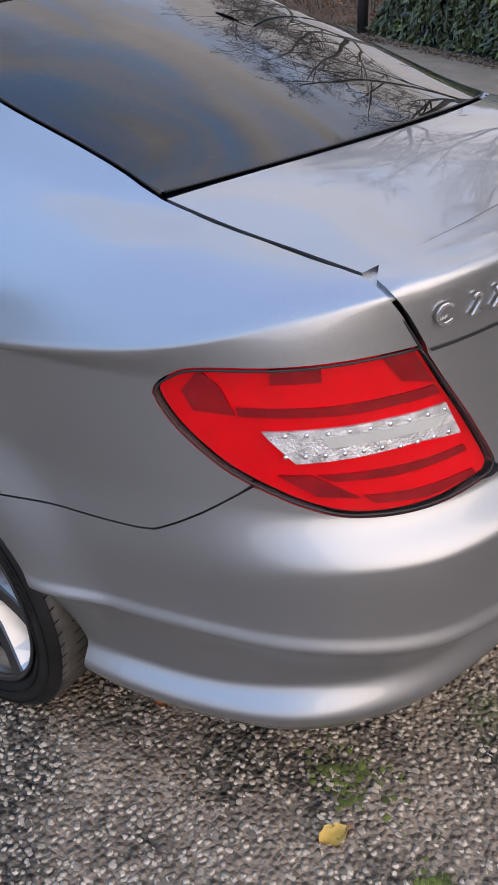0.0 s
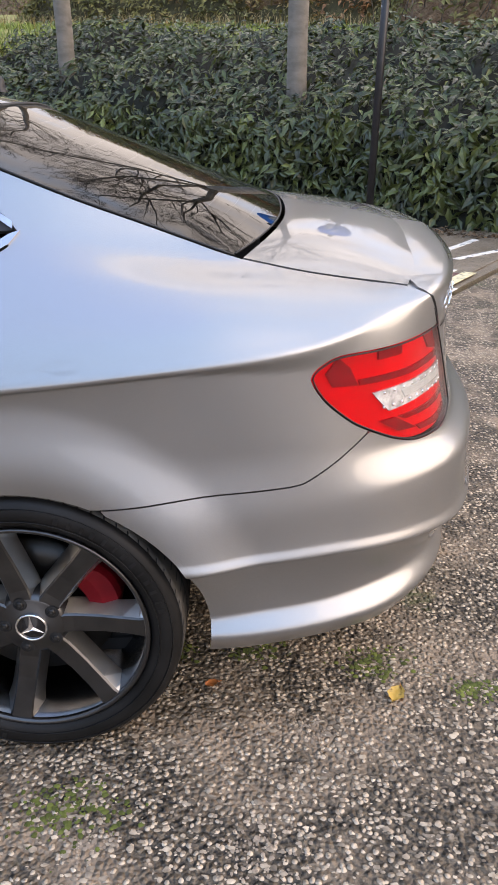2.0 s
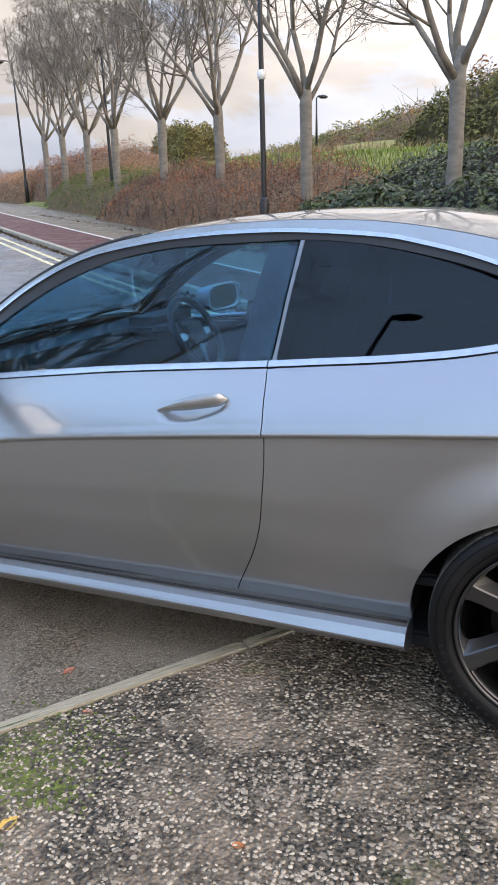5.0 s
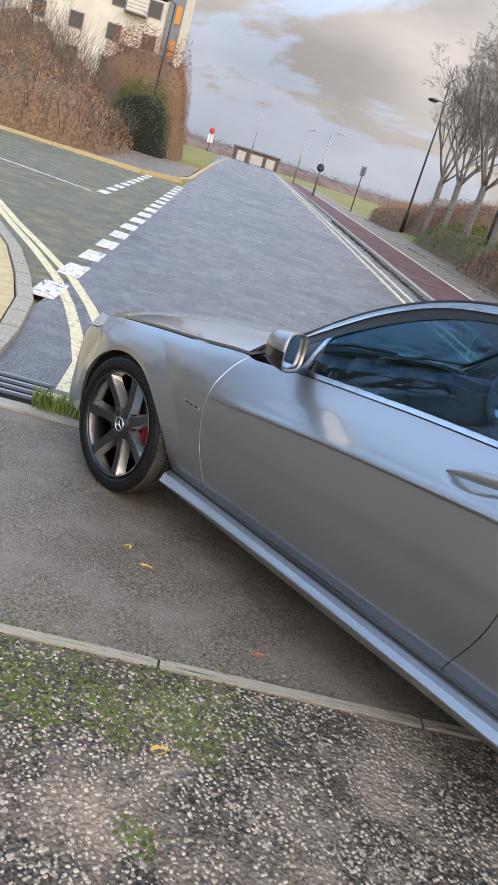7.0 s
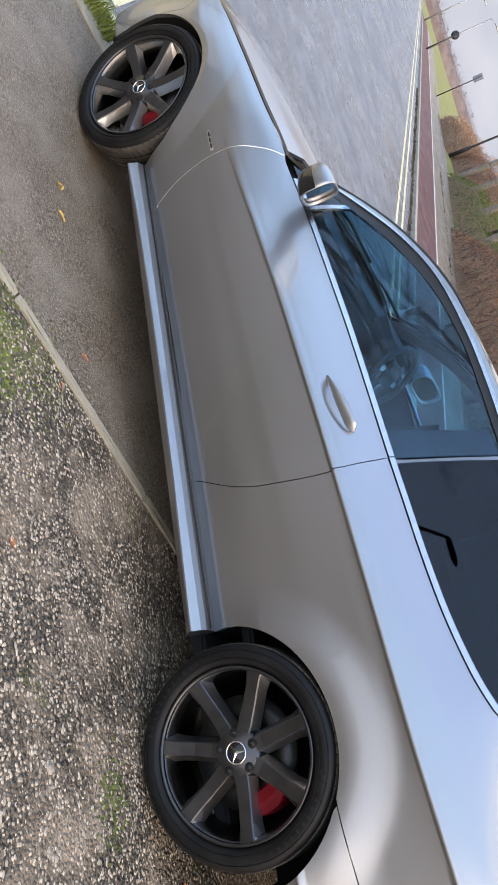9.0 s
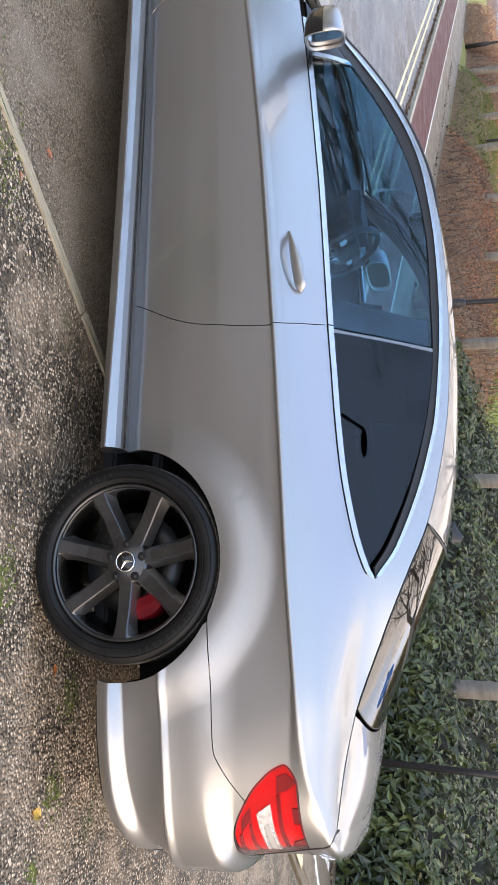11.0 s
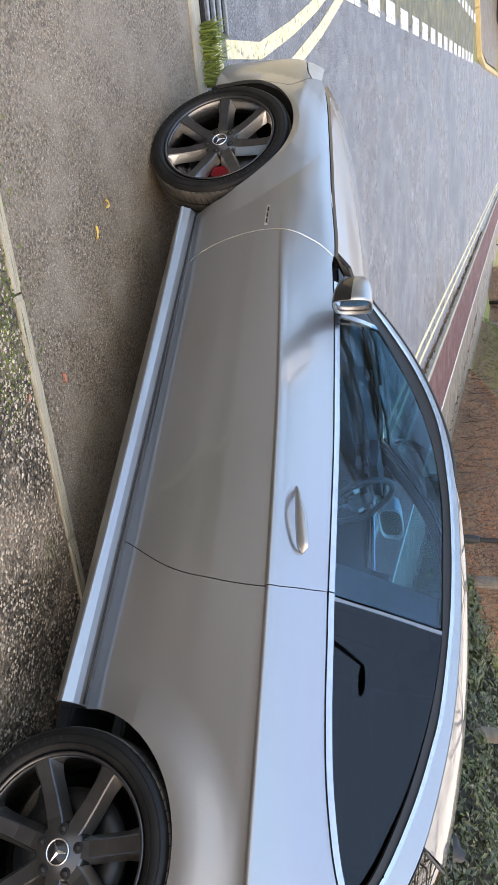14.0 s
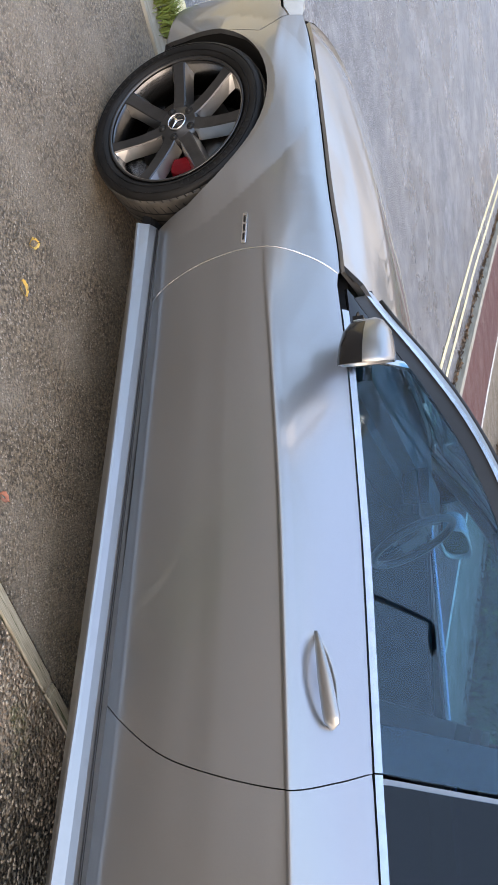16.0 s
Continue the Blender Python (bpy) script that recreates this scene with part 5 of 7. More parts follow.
panel("rear_bumper", SEAM[::-1] + LAMP_BOTTOM[1:-1] + BUMP_TOP + [(U_REAR - 0.003, 0.30), (1.25, 0.278), (1.02, 0.258), (0.9, 0.25), (0.7, 0.245), (0.55, 0.242), (0.366, 0.240)] + arch(HUB_R, -2, 64, 16)[1:-1], dv=0.004, level=True, label="silver rear bumper with moulded ridges")
panel("diffuser", [(1.10, 0.31), (1.27, 0.335), (U_REAR - 0.003, 0.34), (U_REAR - 0.003, 0.292), (1.25, 0.287), (1.12, 0.276)], M_PLASTIC, lift=0.003, label="black lower rear diffuser")
panel("exhaust_trim", [(1.13, 0.300), (1.24, 0.318), (1.245, 0.308), (1.14, 0.290)], M_CHROME, lift=0.008, label="bright exhaust trim")
panel("boot_lid_rear", [(0.928, 0.873), (0.902, 0.916), (0.880, 0.946), (0.8735, 0.9535), (0.880, 0.9585)] + [(u, float(pchip(_crx, _crz, np.array([u]))[0]) + 0.032) for u in np.linspace(0.90, U_REAR - 0.003, 14)] + [(U_REAR - 0.003, 0.682), (1.3, 0.679), (1.15, 0.671), (1.060, 0.660)] + LAMP_RIGHT[2:-1], label="silver rear face of the boot lid")
panel("boot_seam", [(0.935, 0.866), (U_REAR - 0.003, 0.872), (U_REAR - 0.003, 0.868), (0.938, 0.862)], M_RUBBER, gap=0.0, lift=0.0012, rim=0.0, label="thin fold line in the boot lid")

skins = [(0.845, 0.955), (0.885, 0.932), (0.93, 0.950), (0.93, 0.968), (0.862, 0.966)]
both("boot_corner", patch(side, skins, 0.01, 0.004, -0.006, 0.0), M_PAINT, car, "silver corner below the boot gap")
# bright strips and seals round the side windows
both("belt_trim", patch(side, inset(dedupe(low(belt_front[2:]) + belt_front[2:][::-1]), 0.001), 0.03, 0.01, 0.004, 0.01), M_SATIN, car, "bright trim strip below the door glass")
both("belt_trim", patch(side, inset(dedupe(low(belt_rear) + [(0.052, 1.088)] + belt_rear[::-1]), 0.001), 0.03, 0.01, 0.004, 0.01), M_SATIN, car, "bright trim strip round the quarter window")
both("window_trim", patch(side, dedupe(CHROME_TOP + [(u, v + 0.0115) for u, v in CHROME_TOP[::-1]]), 0.03, 0.012, 0.004, 0.008), M_SATIN, car, "bright trim strip along the roof")
both("window_seal", patch(side, dedupe(GLASS_TOP + CHROME_TOP[::-1]), 0.03, 0.012, -0.002, 0.01), M_RUBBER, car, "black rubber window seal")
PILLAR = [(-0.795, 0.969), (-0.757, 1.290)]
glass_front = [p for p in BELT if -1.86 <= p[0] <= -0.80] + [(-0.80, 0.969), (-0.762, 1.289)] + [p for p in GLASS_TOP if -1.845 <= p[0] <= -0.77]
both("door_window", patch(pane, inset(dedupe(glass_front + [(-1.852, 1.03)]), -0.004), 0.05, 0.03, -0.008, 0, 0.004), M_GLASS, car, "lightly tinted door glass").visible_shadow = True
glass_rear = [(-0.772, 0.971)] + [p for p in BELT if -0.77 < p[0] <= 0.02] + [p for p in GLASS_TOP if p[0] >= -0.735] + [(-0.735, 1.289)]
both("quarter_window", patch(pane, inset(dedupe(glass_rear), -0.004), 0.05, 0.03, -0.004, 0, 0.004), M_PRIVACY, car, "dark privacy glass quarter window")
both("pillar_trim", patch(side, [(-0.788, 0.969), (-0.775, 0.971), (-0.737, 1.289), (-0.749, 1.289)], 0.05, 0.03, 0.000, 0.012), M_PILLAR, car, "satin strip between the side windows")
both("pillar_cover", patch(pane, [(-0.905, 0.966), (-0.800, 0.968), (-0.761, 1.288), (-0.855, 1.288)], 0.05, 0.03, -0.024, 0.006), M_TRIM, car, "black pillar behind the glass")
both("mirror_sail", patch(side, [(-2.062, 0.888), (-1.862, 0.905), (-1.862, 1.026), (-2.035, 0.912)], 0.03, 0.02, -0.003, 0.012), M_TRIM, car, "black triangle in front of the door glass")
both("sail_trim", patch(side, [(-1.864, 0.905), (-1.846, 0.906), (-1.842, 1.040), (-1.862, 1.028)], 0.03, 0.02, 0.000, 0.012), M_SATIN, car, "bright upright strip at the front of the door glass")

# ---- upper surfaces, each spanned between its edge and the centre line ----
def deck(edge, centre, power=2.3, bow=2.2):
    """A surface across the car: s runs along edge and centre line from 0 to 1, q across from -1 to 1."""
    e, c = np.array(edge, float), np.array(centre, float)
    es, cs = [np.concatenate([[0], np.cumsum(np.linalg.norm(np.diff(p, axis=0), axis=1))]) for p in (e, c)]
    es, cs = es / es[-1], cs / cs[-1]

    def surf(s, q):
        E, K = pchip(es, e, s), pchip(cs, c, s)
        a = np.abs(q)
        return np.stack([K[:, 0] + (E[:, 0] - K[:, 0]) * a ** bow, E[:, 1] * -q, K[:, 2] + (E[:, 2] - K[:, 2]) * a ** power], 1)
    return surf


def edge_points(pts, lift=0.0):
    return [tuple(p + np.array([0, 0, lift])) for p in side([p[0] for p in pts], [p[1] for p in pts])]


def span(name, surf, material, s0=0.004, s1=0.996, q=0.996, ns=0.03, nq=0.05, rim=0.012, solid=0.0, label="", lift=0.0):
    data = patch(surf, [(s0, -q), (s1, -q), (s1, q), (s0, q)], ns, nq, lift, rim, solid, 0.004)
    verts, polys, norms = data
    up = sum(n[2] for n in norms[: max(10, len(norms) // 3)])
    if up < 0:
        polys, norms = [f[::-1] for f in polys], [tuple(-c for c in n) for n in norms]
    return skin(name, (verts, polys, norms), material, car, label)


cut = lambda a, b: [p for p in ROOF_EDGE if a <= p[0] <= b]
bonnet = deck(edge_points([(u, v) for u, v in BONNET_EDGE[:-3]]), [(-2.02, 0, 0.965), (-2.3, 0, 0.938), (-2.7, 0, 0.893), (-3.1, 0, 0.832), (-3.38, 0, 0.775), (-3.5, 0, 0.730)], 2.6, 2.0)
span("bonnet", bonnet, M_PAINT, ns=0.02, label="long silver bonnet")
screen = deck(edge_points([(-2.085, 0.955)] + cut(-2.0, -1.27)), [(-2.10, 0, 0.965), (-1.75, 0, 1.16), (-1.45, 0, 1.285), (-1.23, 0, 1.356)], 2.4, 2.2)
span("windscreen", screen, M_GLASS, solid=0.005, label="tinted windscreen")
span("cowl", deck([(-2.16, -0.76, 0.862), (-2.08, -0.74, 0.93)], [(-2.08, 0, 0.94), (-2.06, 0, 0.975)], 2.4, 2.2), M_PLASTIC, label="black scuttle panel below the windscreen")
roof_surf = deck(edge_points(cut(-1.27, -0.14)), [(-1.225, 0, 1.358), (-1.05, 0, 1.371), (-0.8, 0, 1.376), (-0.5, 0, 1.363), (-0.25, 0, 1.332), (-0.10, 0, 1.302)], 2.5, 2.2)
span("roof", roof_surf, M_PAINT, q=0.99, label="silver roof panel")
rear_surf = deck(edge_points(cut(-0.15, 0.5) + [(0.500, 1.0185)]), [(-0.095, 0, 1.299), (0.1, 0, 1.224), (0.32, 0, 1.136), (0.56, 0, 1.040)], 2.4, 2.4)
span("rear_window", rear_surf, M_REARGLASS, q=0.985, solid=0.005, label="sloping dark rear window with fine heater lines")
_ru = np.linspace(0.868, U_REAR, 60)
_rear = side(_ru, crease(_ru) + 0.026)


_be = side([p[0] for p in BOOT_GAP[:6]], [p[1] for p in BOOT_GAP[:6]])
_be_s = (_be[:, 0] - _be[0, 0]) / (_be[-1, 0] - _be[0, 0])


def boot_base(s_, q):
    front = rear_surf(np.ones_like(s_), q * 0.985)
    a = np.abs(q)
    k = np.stack([np.interp(a * -_rear[0, 1], -_rear[::-1, 1], _rear[::-1, c]) for c in (0, 2)], 1)
    back = np.stack([k[:, 0], q * -_rear[0, 1], k[:, 1]], 1)
    front[:, 1] = np.sign(q) * np.abs(front[:, 1])
    return front + (back - front) * s_[:, None]


def boot_surf(s_, q):
    """The boot lid's top, from the foot of the rear window to its rear edge, meeting the body along its gap."""
    sg = np.where(q < 0, -1.0, 1.0)
    edge = pchip(_be_s, _be, np.clip(s_, 0, 1)) * np.stack([np.ones_like(q), -sg, np.ones_like(q)], 1)
    out = boot_base(s_, q) + (edge - boot_base(s_, sg)) * (np.abs(q) ** 6)[:, None]
    out[:, 2] += 0.010 * 4 * s_ * (1 - s_) * (1 - q * q) - 0.004 * (1 - s_) * (1 - q * q)
    return out


span("boot_lid_top", boot_surf, M_PAINT, s0=0.03, s1=0.997, q=0.998, lift=0.0008, label="silver top of the boot lid", ns=0.04)


_seal = side([p[0] for p in line(BOOT_GAP, 5)], [p[1] for p in line(BOOT_GAP, 5)])
for _ in range(14):
    _seal[1:-1] = (_seal[:-2] + 2 * _seal[1:-1] + _seal[2:]) / 4
for sgn in (-1, 1):
    part("boot_seal", tube_bm([(p[0], -sgn * p[1], p[2] - 0.0055) for p in _seal], 0.0018, 6), M_RUBBER, car, "dark seal in the boot gap")


# heater lines and black border of the rear window
for k in range(13):
    s = 0.14 + k * 0.064
    pts = [tuple(p + np.array([0, 0, -0.004])) for p in rear_surf(np.full(21, s), np.linspace(-0.86, 0.86, 21))]
    part("heater_line", tube_bm(pts, 0.0008, 3), M_LEDGREY, car)
for sgn in (-1, 1):
    part("window_border", tube_bm([tuple(p) for p in rear_surf(np.linspace(0.0, 1.0, 20), np.full(20, 0.990 * sgn))], 0.0024, 6), M_RUBBER, car)
part("window_border", tube_bm([tuple(p) for p in rear_surf(np.full(31, 0.997), np.linspace(-0.98, 0.98, 31))], 0.0022, 6), M_RUBBER, car)
part("roof_seam", tube_bm([tuple(p) for p in rear_surf(np.full(31, 0.003), np.linspace(-0.98, 0.98, 31))], 0.005, 6), M_RUBBER, car)
for sgn in (-1, 1):
    part("screen_seal", tube_bm([tuple(p) for p in screen(np.linspace(0, 1, 16), np.full(16, 0.99 * sgn))], 0.008, 6), M_RUBBER, car)
# roof aerial
fin = bmesh.new()
ring = [[fin.verts.new((-0.165 + x * w * 0.5, y * w * 0.34, 1.333 + z * 0.6)) for x, y in ((-0.085, 0), (-0.03, 0.03), (0.045, 0.034), (0.07, 0), (0.045, -0.034), (-0.03, -0.03))] for w, z in ((1.15, -0.01), (1.0, 0.012), (0.62, 0.035), (0.3, 0.055))]
for p, q in zip(ring, ring[1:]):
    for i in range(6):
        fin.faces.new((p[i], p[(i + 1) % 6], q[(i + 1) % 6], q[i]))
fin.faces.new(ring[-1])
for v in ring[3] + ring[2]:
    v.co.x += 0.015
smooth_all(fin)
bmesh.ops.recalc_face_normals(fin, faces=fin.faces[:])
part("roof_aerial", fin, M_PLASTIC, car, "small fin-shaped roof aerial")

# ---- tail lamps ----
lamp_outline = dedupe(LAMP_TOP + LAMP_LOW[1:] + LAMP_BOTTOM[1:] + LAMP_RIGHT[1:-1])
BANDS = [  # material, depth, outline
    (M_REDDARK, -0.010, [(0.646, 0.858), (0.620, 0.830), (0.634, 0.803), (0.688, 0.799), (0.671, 0.836)], "dark reflector"),
    (M_REDDARK, -0.010, [(0.690, 0.809), (0.808, 0.807), (0.955, 0.809), (0.963, 0.796), (0.827, 0.794), (0.693, 0.798)], "dark slot"),
    (M_REDDARK, -0.010, [(0.736, 0.861), (0.799, 0.860), (0.800, 0.841), (0.736, 0.841)], "dark upper reflector"),
    (M_REDDARK, -0.010, [(0.874, 0.866), (0.918, 0.866), (0.952, 0.815), (0.905, 0.826)], "dark inner reflector"),
    (M_REDDARK, -0.010, [(0.790, 0.712), (0.884, 0.710), (1.006, 0.709), (1.012, 0.699), (0.896, 0.698), (0.813, 0.702)], "dark slot"),
    (M_REDDARK, -0.010, [(0.740, 0.714), (0.783, 0.713), (0.848, 0.674), (0.790, 0.682)], "dark lower reflector"),
    (M_REDDARK, -0.010, [(0.850, 0.677), (0.924, 0.671), (1.022, 0.668), (1.026, 0.658), (0.944, 0.656), (0.865, 0.664)], "dark slot"),
    (M_LED, -0.009, [(0.722, 0.777), (0.792, 0.778), (0.973, 0.780), (1.000, 0.729), (0.929, 0.738), (0.845, 0.734), (0.764, 0.731), (0.731, 0.766)], "silvered light strip"),
    (M_LEDGREY, -0.007, [(0.797, 0.768), (0.931, 0.767), (0.975, 0.765), (0.962, 0.753), (0.887, 0.753), (0.807, 0.752)], "grey diffuser"),
]
for flip in (False, True):
    lamp = skin("tail_lamp", patch(side, inset(lamp_outline, 0.003), 0.02, 0.0125, -0.014, 0.012), M_REDLENS, car, "red tail lamp with a white light strip", flip)
    for m_, depth, poly, what in BANDS:
        skin("reflector", patch(side, poly, 0.012, 0.006, depth, 0.004), m_, lamp, what, flip)
    frame_in = inset(lamp_outline, 0.011)
    ringed = dedupe(inset(lamp_outline, 0.0025))
    skin("lens", patch(side, inset(lamp_outline, 0.003), 0.02, 0.0125, 0.0, 0.0, 0.003), M_LENS, lamp, "clear outer lens", flip).visible_shadow = False
    loop3 = [tuple(p) for p in side([p[0] for p in ringed], [p[1] for p in ringed])]
    if flip:
        loop3 = [(x, -y, z) for x, y, z in loop3]
    part("lamp_seal", tube_bm(loop3 + loop3[:1], 0.0017, 6), M_RUBBER, lamp, "thin black seal round the lamp")
    if not flip:
        for row, n in ((0.771, 9), (0.741, 10)):
            for k in range(n):
                u = 0.752 + (0.215 if row > 0.75 else 0.222) * k / (n - 1)
                p = side([u], [row - (0.004 if row < 0.75 and k > 5 else 0)])[0]
                p2 = side([u], [row + 0.002])[0]
                nrm = (p - np.array([0.2, 0.0, row]))
                nrm[2] = 0
                nrm = Vector(nrm / np.linalg.norm(nrm))
                bm = bmesh.new()
                bmesh.ops.create_icosphere(bm, subdivisions=2, radius=0.0040)
                bmesh.ops.translate(bm, vec=Vector(p) - nrm * 0.0105, verts=bm.verts)
                part("bulb", smooth_all(bm), M_CHROME, lamp, "small round light emitter")

# ---- inner shell, floor and wheel wells ----
hull = bmesh.new()
us_h = np.linspace(U_FRONT, U_REAR, 150)
for sgn in (1, -1):
    for z0, z1 in ((0.22, 0.35), (0.35, 0.5), (0.5, 0.66), (0.66, 0.8), (0.8, 0.855)):
        cap_h = np.interp(us_h, [-3.6, -3.2, -3.08, -2.62, -2.2, -2.0], [0.54, 0.60, 0.66, 0.76, 0.82, 0.86])
        A_, B_ = side(us_h, np.minimum(z0, cap_h)), side(us_h, np.minimum(z1, cap_h))
        nx, ny = np.interp(us_h, _us, _nm[:, 0]), np.interp(us_h, _us, _nm[:, 1])
        for q in (A_, B_):
            q[:, 2] = np.minimum(q[:, 2], cap_h)
            q[:, 0] -= nx * 0.035
            q[:, 1] -= ny * 0.035
        for i in range(149):
            xm, zm = (A_[i, 0] + A_[i + 1, 0]) / 2, (z0 + z1) / 2
            if min(math.hypot(xm - HUB_R, zm - HUB_Z), math.hypot(xm - HUB_F, zm - HUB_Z)) < 0.43 and zm < 0.74 and A_[i, 1] < -0.5:
                continue
            vs_ = [hull.verts.new((p[0], p[1] * sgn, p[2])) for p in (A_[i], A_[i + 1], B_[i + 1], B_[i])]
            hull.faces.new(vs_)
bmesh.ops.remove_doubles(hull, verts=hull.verts, dist=0.0005)
part("inner_shell", hull, M_HULL, car, "dark inner body shell")
part("underbody", box_bm((3.52, 1.50, 0.05), (-1.52, 0, 0.195), 0.01), M_HULL, car, "dark underbody")
for hub in (HUB_R, HUB_F):
    for sgn in (-1, 1):
        well = bmesh.new()
        outer, inner = [], []
        for w in np.linspace(-8, 188, 26):
            x, z = hub + 0.388 * math.cos(radians(w)), 0.30 + 0.358 * math.sin(radians(w))
            outer.append(well.verts.new((x, sgn * (min(0.865, -float(side([x], [z])[0][1])) - 0.014), z)))
            inner.append(well.verts.new((x, sgn * 0.52, z)))
        for i in range(25):
            well.faces.new((outer[i], outer[i + 1], inner[i + 1], inner[i]))
        well.faces.new(inner)
        part("wheel_well", smooth_all(well), M_HULL, car, "black wheel arch liner")
# side skirts
for sgn in (-1, 1):
    sk = bmesh.new()
    rings = []
    for x in np.linspace(-2.375, -0.378, 40):
        wide = float(np.interp(x, [-2.375, -1.9, -1.3, -0.8, -0.378], [0.0, 0.0, 0.004, 0.010, 0.014]))
        top = float(np.interp(x, [-2.375, -1.4, -0.378], [0.262, 0.266, 0.268]))
        fold = float(np.interp(x, [-2.375, -2.1, -1.6, -1.3, -0.9, -0.378], [0.216, 0.226, 0.234, 0.236, 0.236, 0.228]))
        prof = [(-0.742, top + 0.004), (-0.788, top), (-0.796 - wide, top - 0.003), (-0.816 - wide, top - 0.013), (-0.830 - wide, fold + 0.006), (-0.835 - wide, fold), (-0.834 - wide, fold - 0.007), (-0.806 - wide * 0.5, 0.192), (-0.785, 0.180), (-0.72, 0.176)]
        rings.append([sk.verts.new((x, -sgn * y, z)) for y, z in prof])
    for p, q in zip(rings, rings[1:]):
        for i in range(len(p) - 1):
            sk.faces.new((p[i], q[i], q[i + 1], p[i + 1]))
    sk.faces.new(rings[0])
    sk.faces.new(rings[-1][::-1])
    bmesh.ops.recalc_face_normals(sk, faces=sk.faces[:])
    part("side_skirt", sk, M_PAINT, car, "silver side skirt with a bright upper ledge")
    part("sill_gap", tube_bm([(x, sgn * 0.790, float(np.interp(x, [-2.375, -1.4, -0.378], [0.262, 0.266, 0.268])) + 0.002) for x in np.linspace(-2.37, -0.382, 12)], 0.0035, 6), M_RUBBER, car, "dark gap above the sill")

# ---- wheels ----
def wheel(name, m, spin, caliper_at, side_sign):
    """A seven-spoke wheel, axle along y, its outer face towards -y."""
    w = new(name)
    w.parent = car
    w.matrix_basis = m
    tagged(w, "dark seven-spoke alloy wheel with a low-profile tyre")
    prof = [(0.243, -0.098), (0.247, -0.112), (0.262, -0.124), (0.284, -0.128), (0.303, -0.121), (0.3125, -0.108), (0.3155, -0.09), (0.3165, -0.04), (0.3165, 0.04), (0.3155, 0.09), (0.312, 0.106), (0.300, 0.120), (0.262, 0.122), (0.243, 0.10)]
    tyre = part("tyre", lathe_bm(prof, 72, "Y", True), M_TYRE, w, "black low-profile tyre")
    tread = [(0.3132, -0.1085), (0.3162, -0.092), (0.3174, -0.04), (0.3174, 0.04), (0.3162, 0.092), (0.3128, 0.107), (0.308, 0.1), (0.308, -0.1)]
    part("tread", lathe_bm(tread, 72, "Y", True), M_TREAD, tyre, "dusty grey-brown tread")
    groove = bmesh.new()
    for k in range(72):
        a = 2 * math.pi * k / 72
        for y0, y1, tw in ((-0.112, -0.045, 0.05), (0.035, 0.11, -0.05)):
            pts = []
            for yy, aa in ((y0, a), (y1, a + tw)):
                for da in (-0.006, 0.006):
                    rr = 0.3186 if abs(yy) < 0.1 else 0.3140
                    pts.append((rr * math.cos(aa + da), yy, rr * math.sin(aa + da)))
            v = [groove.verts.new(p) for p in pts]
            groove.faces.new((v[0], v[1], v[3], v[2]))
    for yy in (-0.042, 0.0, 0.032):
        r1 = [[groove.verts.new((0.3184 * math.cos(2 * math.pi * k / 72), yy + d, 0.3184 * math.sin(2 * math.pi * k / 72))) for k in range(72)] for d in (-0.004, 0.004)]
        for k in range(72):
            groove.faces.new((r1[0][k], r1[0][(k + 1) % 72], r1[1][(k + 1) % 72], r1[1][k]))
    part("tread_groove", groove, M_HULL, tyre, "black tread grooves")
    for rr in (0.268, 0.294):
        part("sidewall_ring", lathe_bm([(rr - 0.0015, -0.1262 if rr < 0.28 else -0.1252), (rr, -0.1285 if rr < 0.28 else -0.1272), (rr + 0.0015, -0.1262 if rr < 0.28 else -0.1252)], 64, "Y", True), M_TYRE, tyre)
    marks = bmesh.new()
    for k in [*range(2, 15), *range(38, 51)]:
        a, w_ = 2 * math.pi * k / 72, 0.018 + 0.008 * ((k * 7) % 3)
        v = [marks.verts.new((r * math.cos(a + d), -0.1290 + 0.02 * (r - 0.276), r * math.sin(a + d))) for r, d in ((0.274, 0), (0.288, 0), (0.288, w_), (0.274, w_))]
        marks.faces.new(v)
    bmesh.ops.solidify(marks, geom=marks.faces[:], thickness=0.0012)
    part("sidewall_mark", marks, M_PLASTIC, tyre, "raised bars of small lettering")["kind"] = "stuff"
    rim = part("rim", lathe_bm([(0.247, -0.112), (0.243, -0.116), (0.237, -0.112), (0.232, -0.098), (0.222, -0.07), (0.216, 0.0), (0.218, 0.09), (0.246, 0.10), (0.246, 0.09), (0.235, 0.0)], 64, "Y", True), M_BARREL, w, "satin grey alloy rim barrel")
    part("rim_lip", lathe_bm([(0.2475, -0.113), (0.2475, -0.1195), (0.243, -0.121), (0.238, -0.1175), (0.2355, -0.110)], 64, "Y", True), M_ALLOY, rim, "dark rim lip")
    for k in range(7):
        a = radians(spin) + 2 * math.pi * k / 7
        sp = bmesh.new()
        rows = []
        # (radius, half width at the face, face depth, half width at the back, back depth)
        for r, hw, fy, hb, by in ((0.050, 0.022, -0.094, 0.032, -0.045), (0.085, 0.0215, -0.090, 0.036, -0.046), (0.14, 0.0200, -0.094, 0.035, -0.052), (0.19, 0.0195, -0.103, 0.036, -0.062), (0.225, 0.0210, -0.111, 0.042, -0.070), (0.239, 0.024, -0.114, 0.050, -0.074)):
            rows.append([sp.verts.new((r, y, t)) for t, y in ((-hb, by), (-hw - 0.0015, fy + 0.004), (-hw + 0.002, fy), (hw - 0.002, fy), (hw + 0.0015, fy + 0.004), (hb, by))])
        for p, q in zip(rows, rows[1:]):
            for i in range(5):
                sp.faces.new((p[i], p[i + 1], q[i + 1], q[i]))
            sp.faces.new((p[5], p[0], q[0], q[5]))
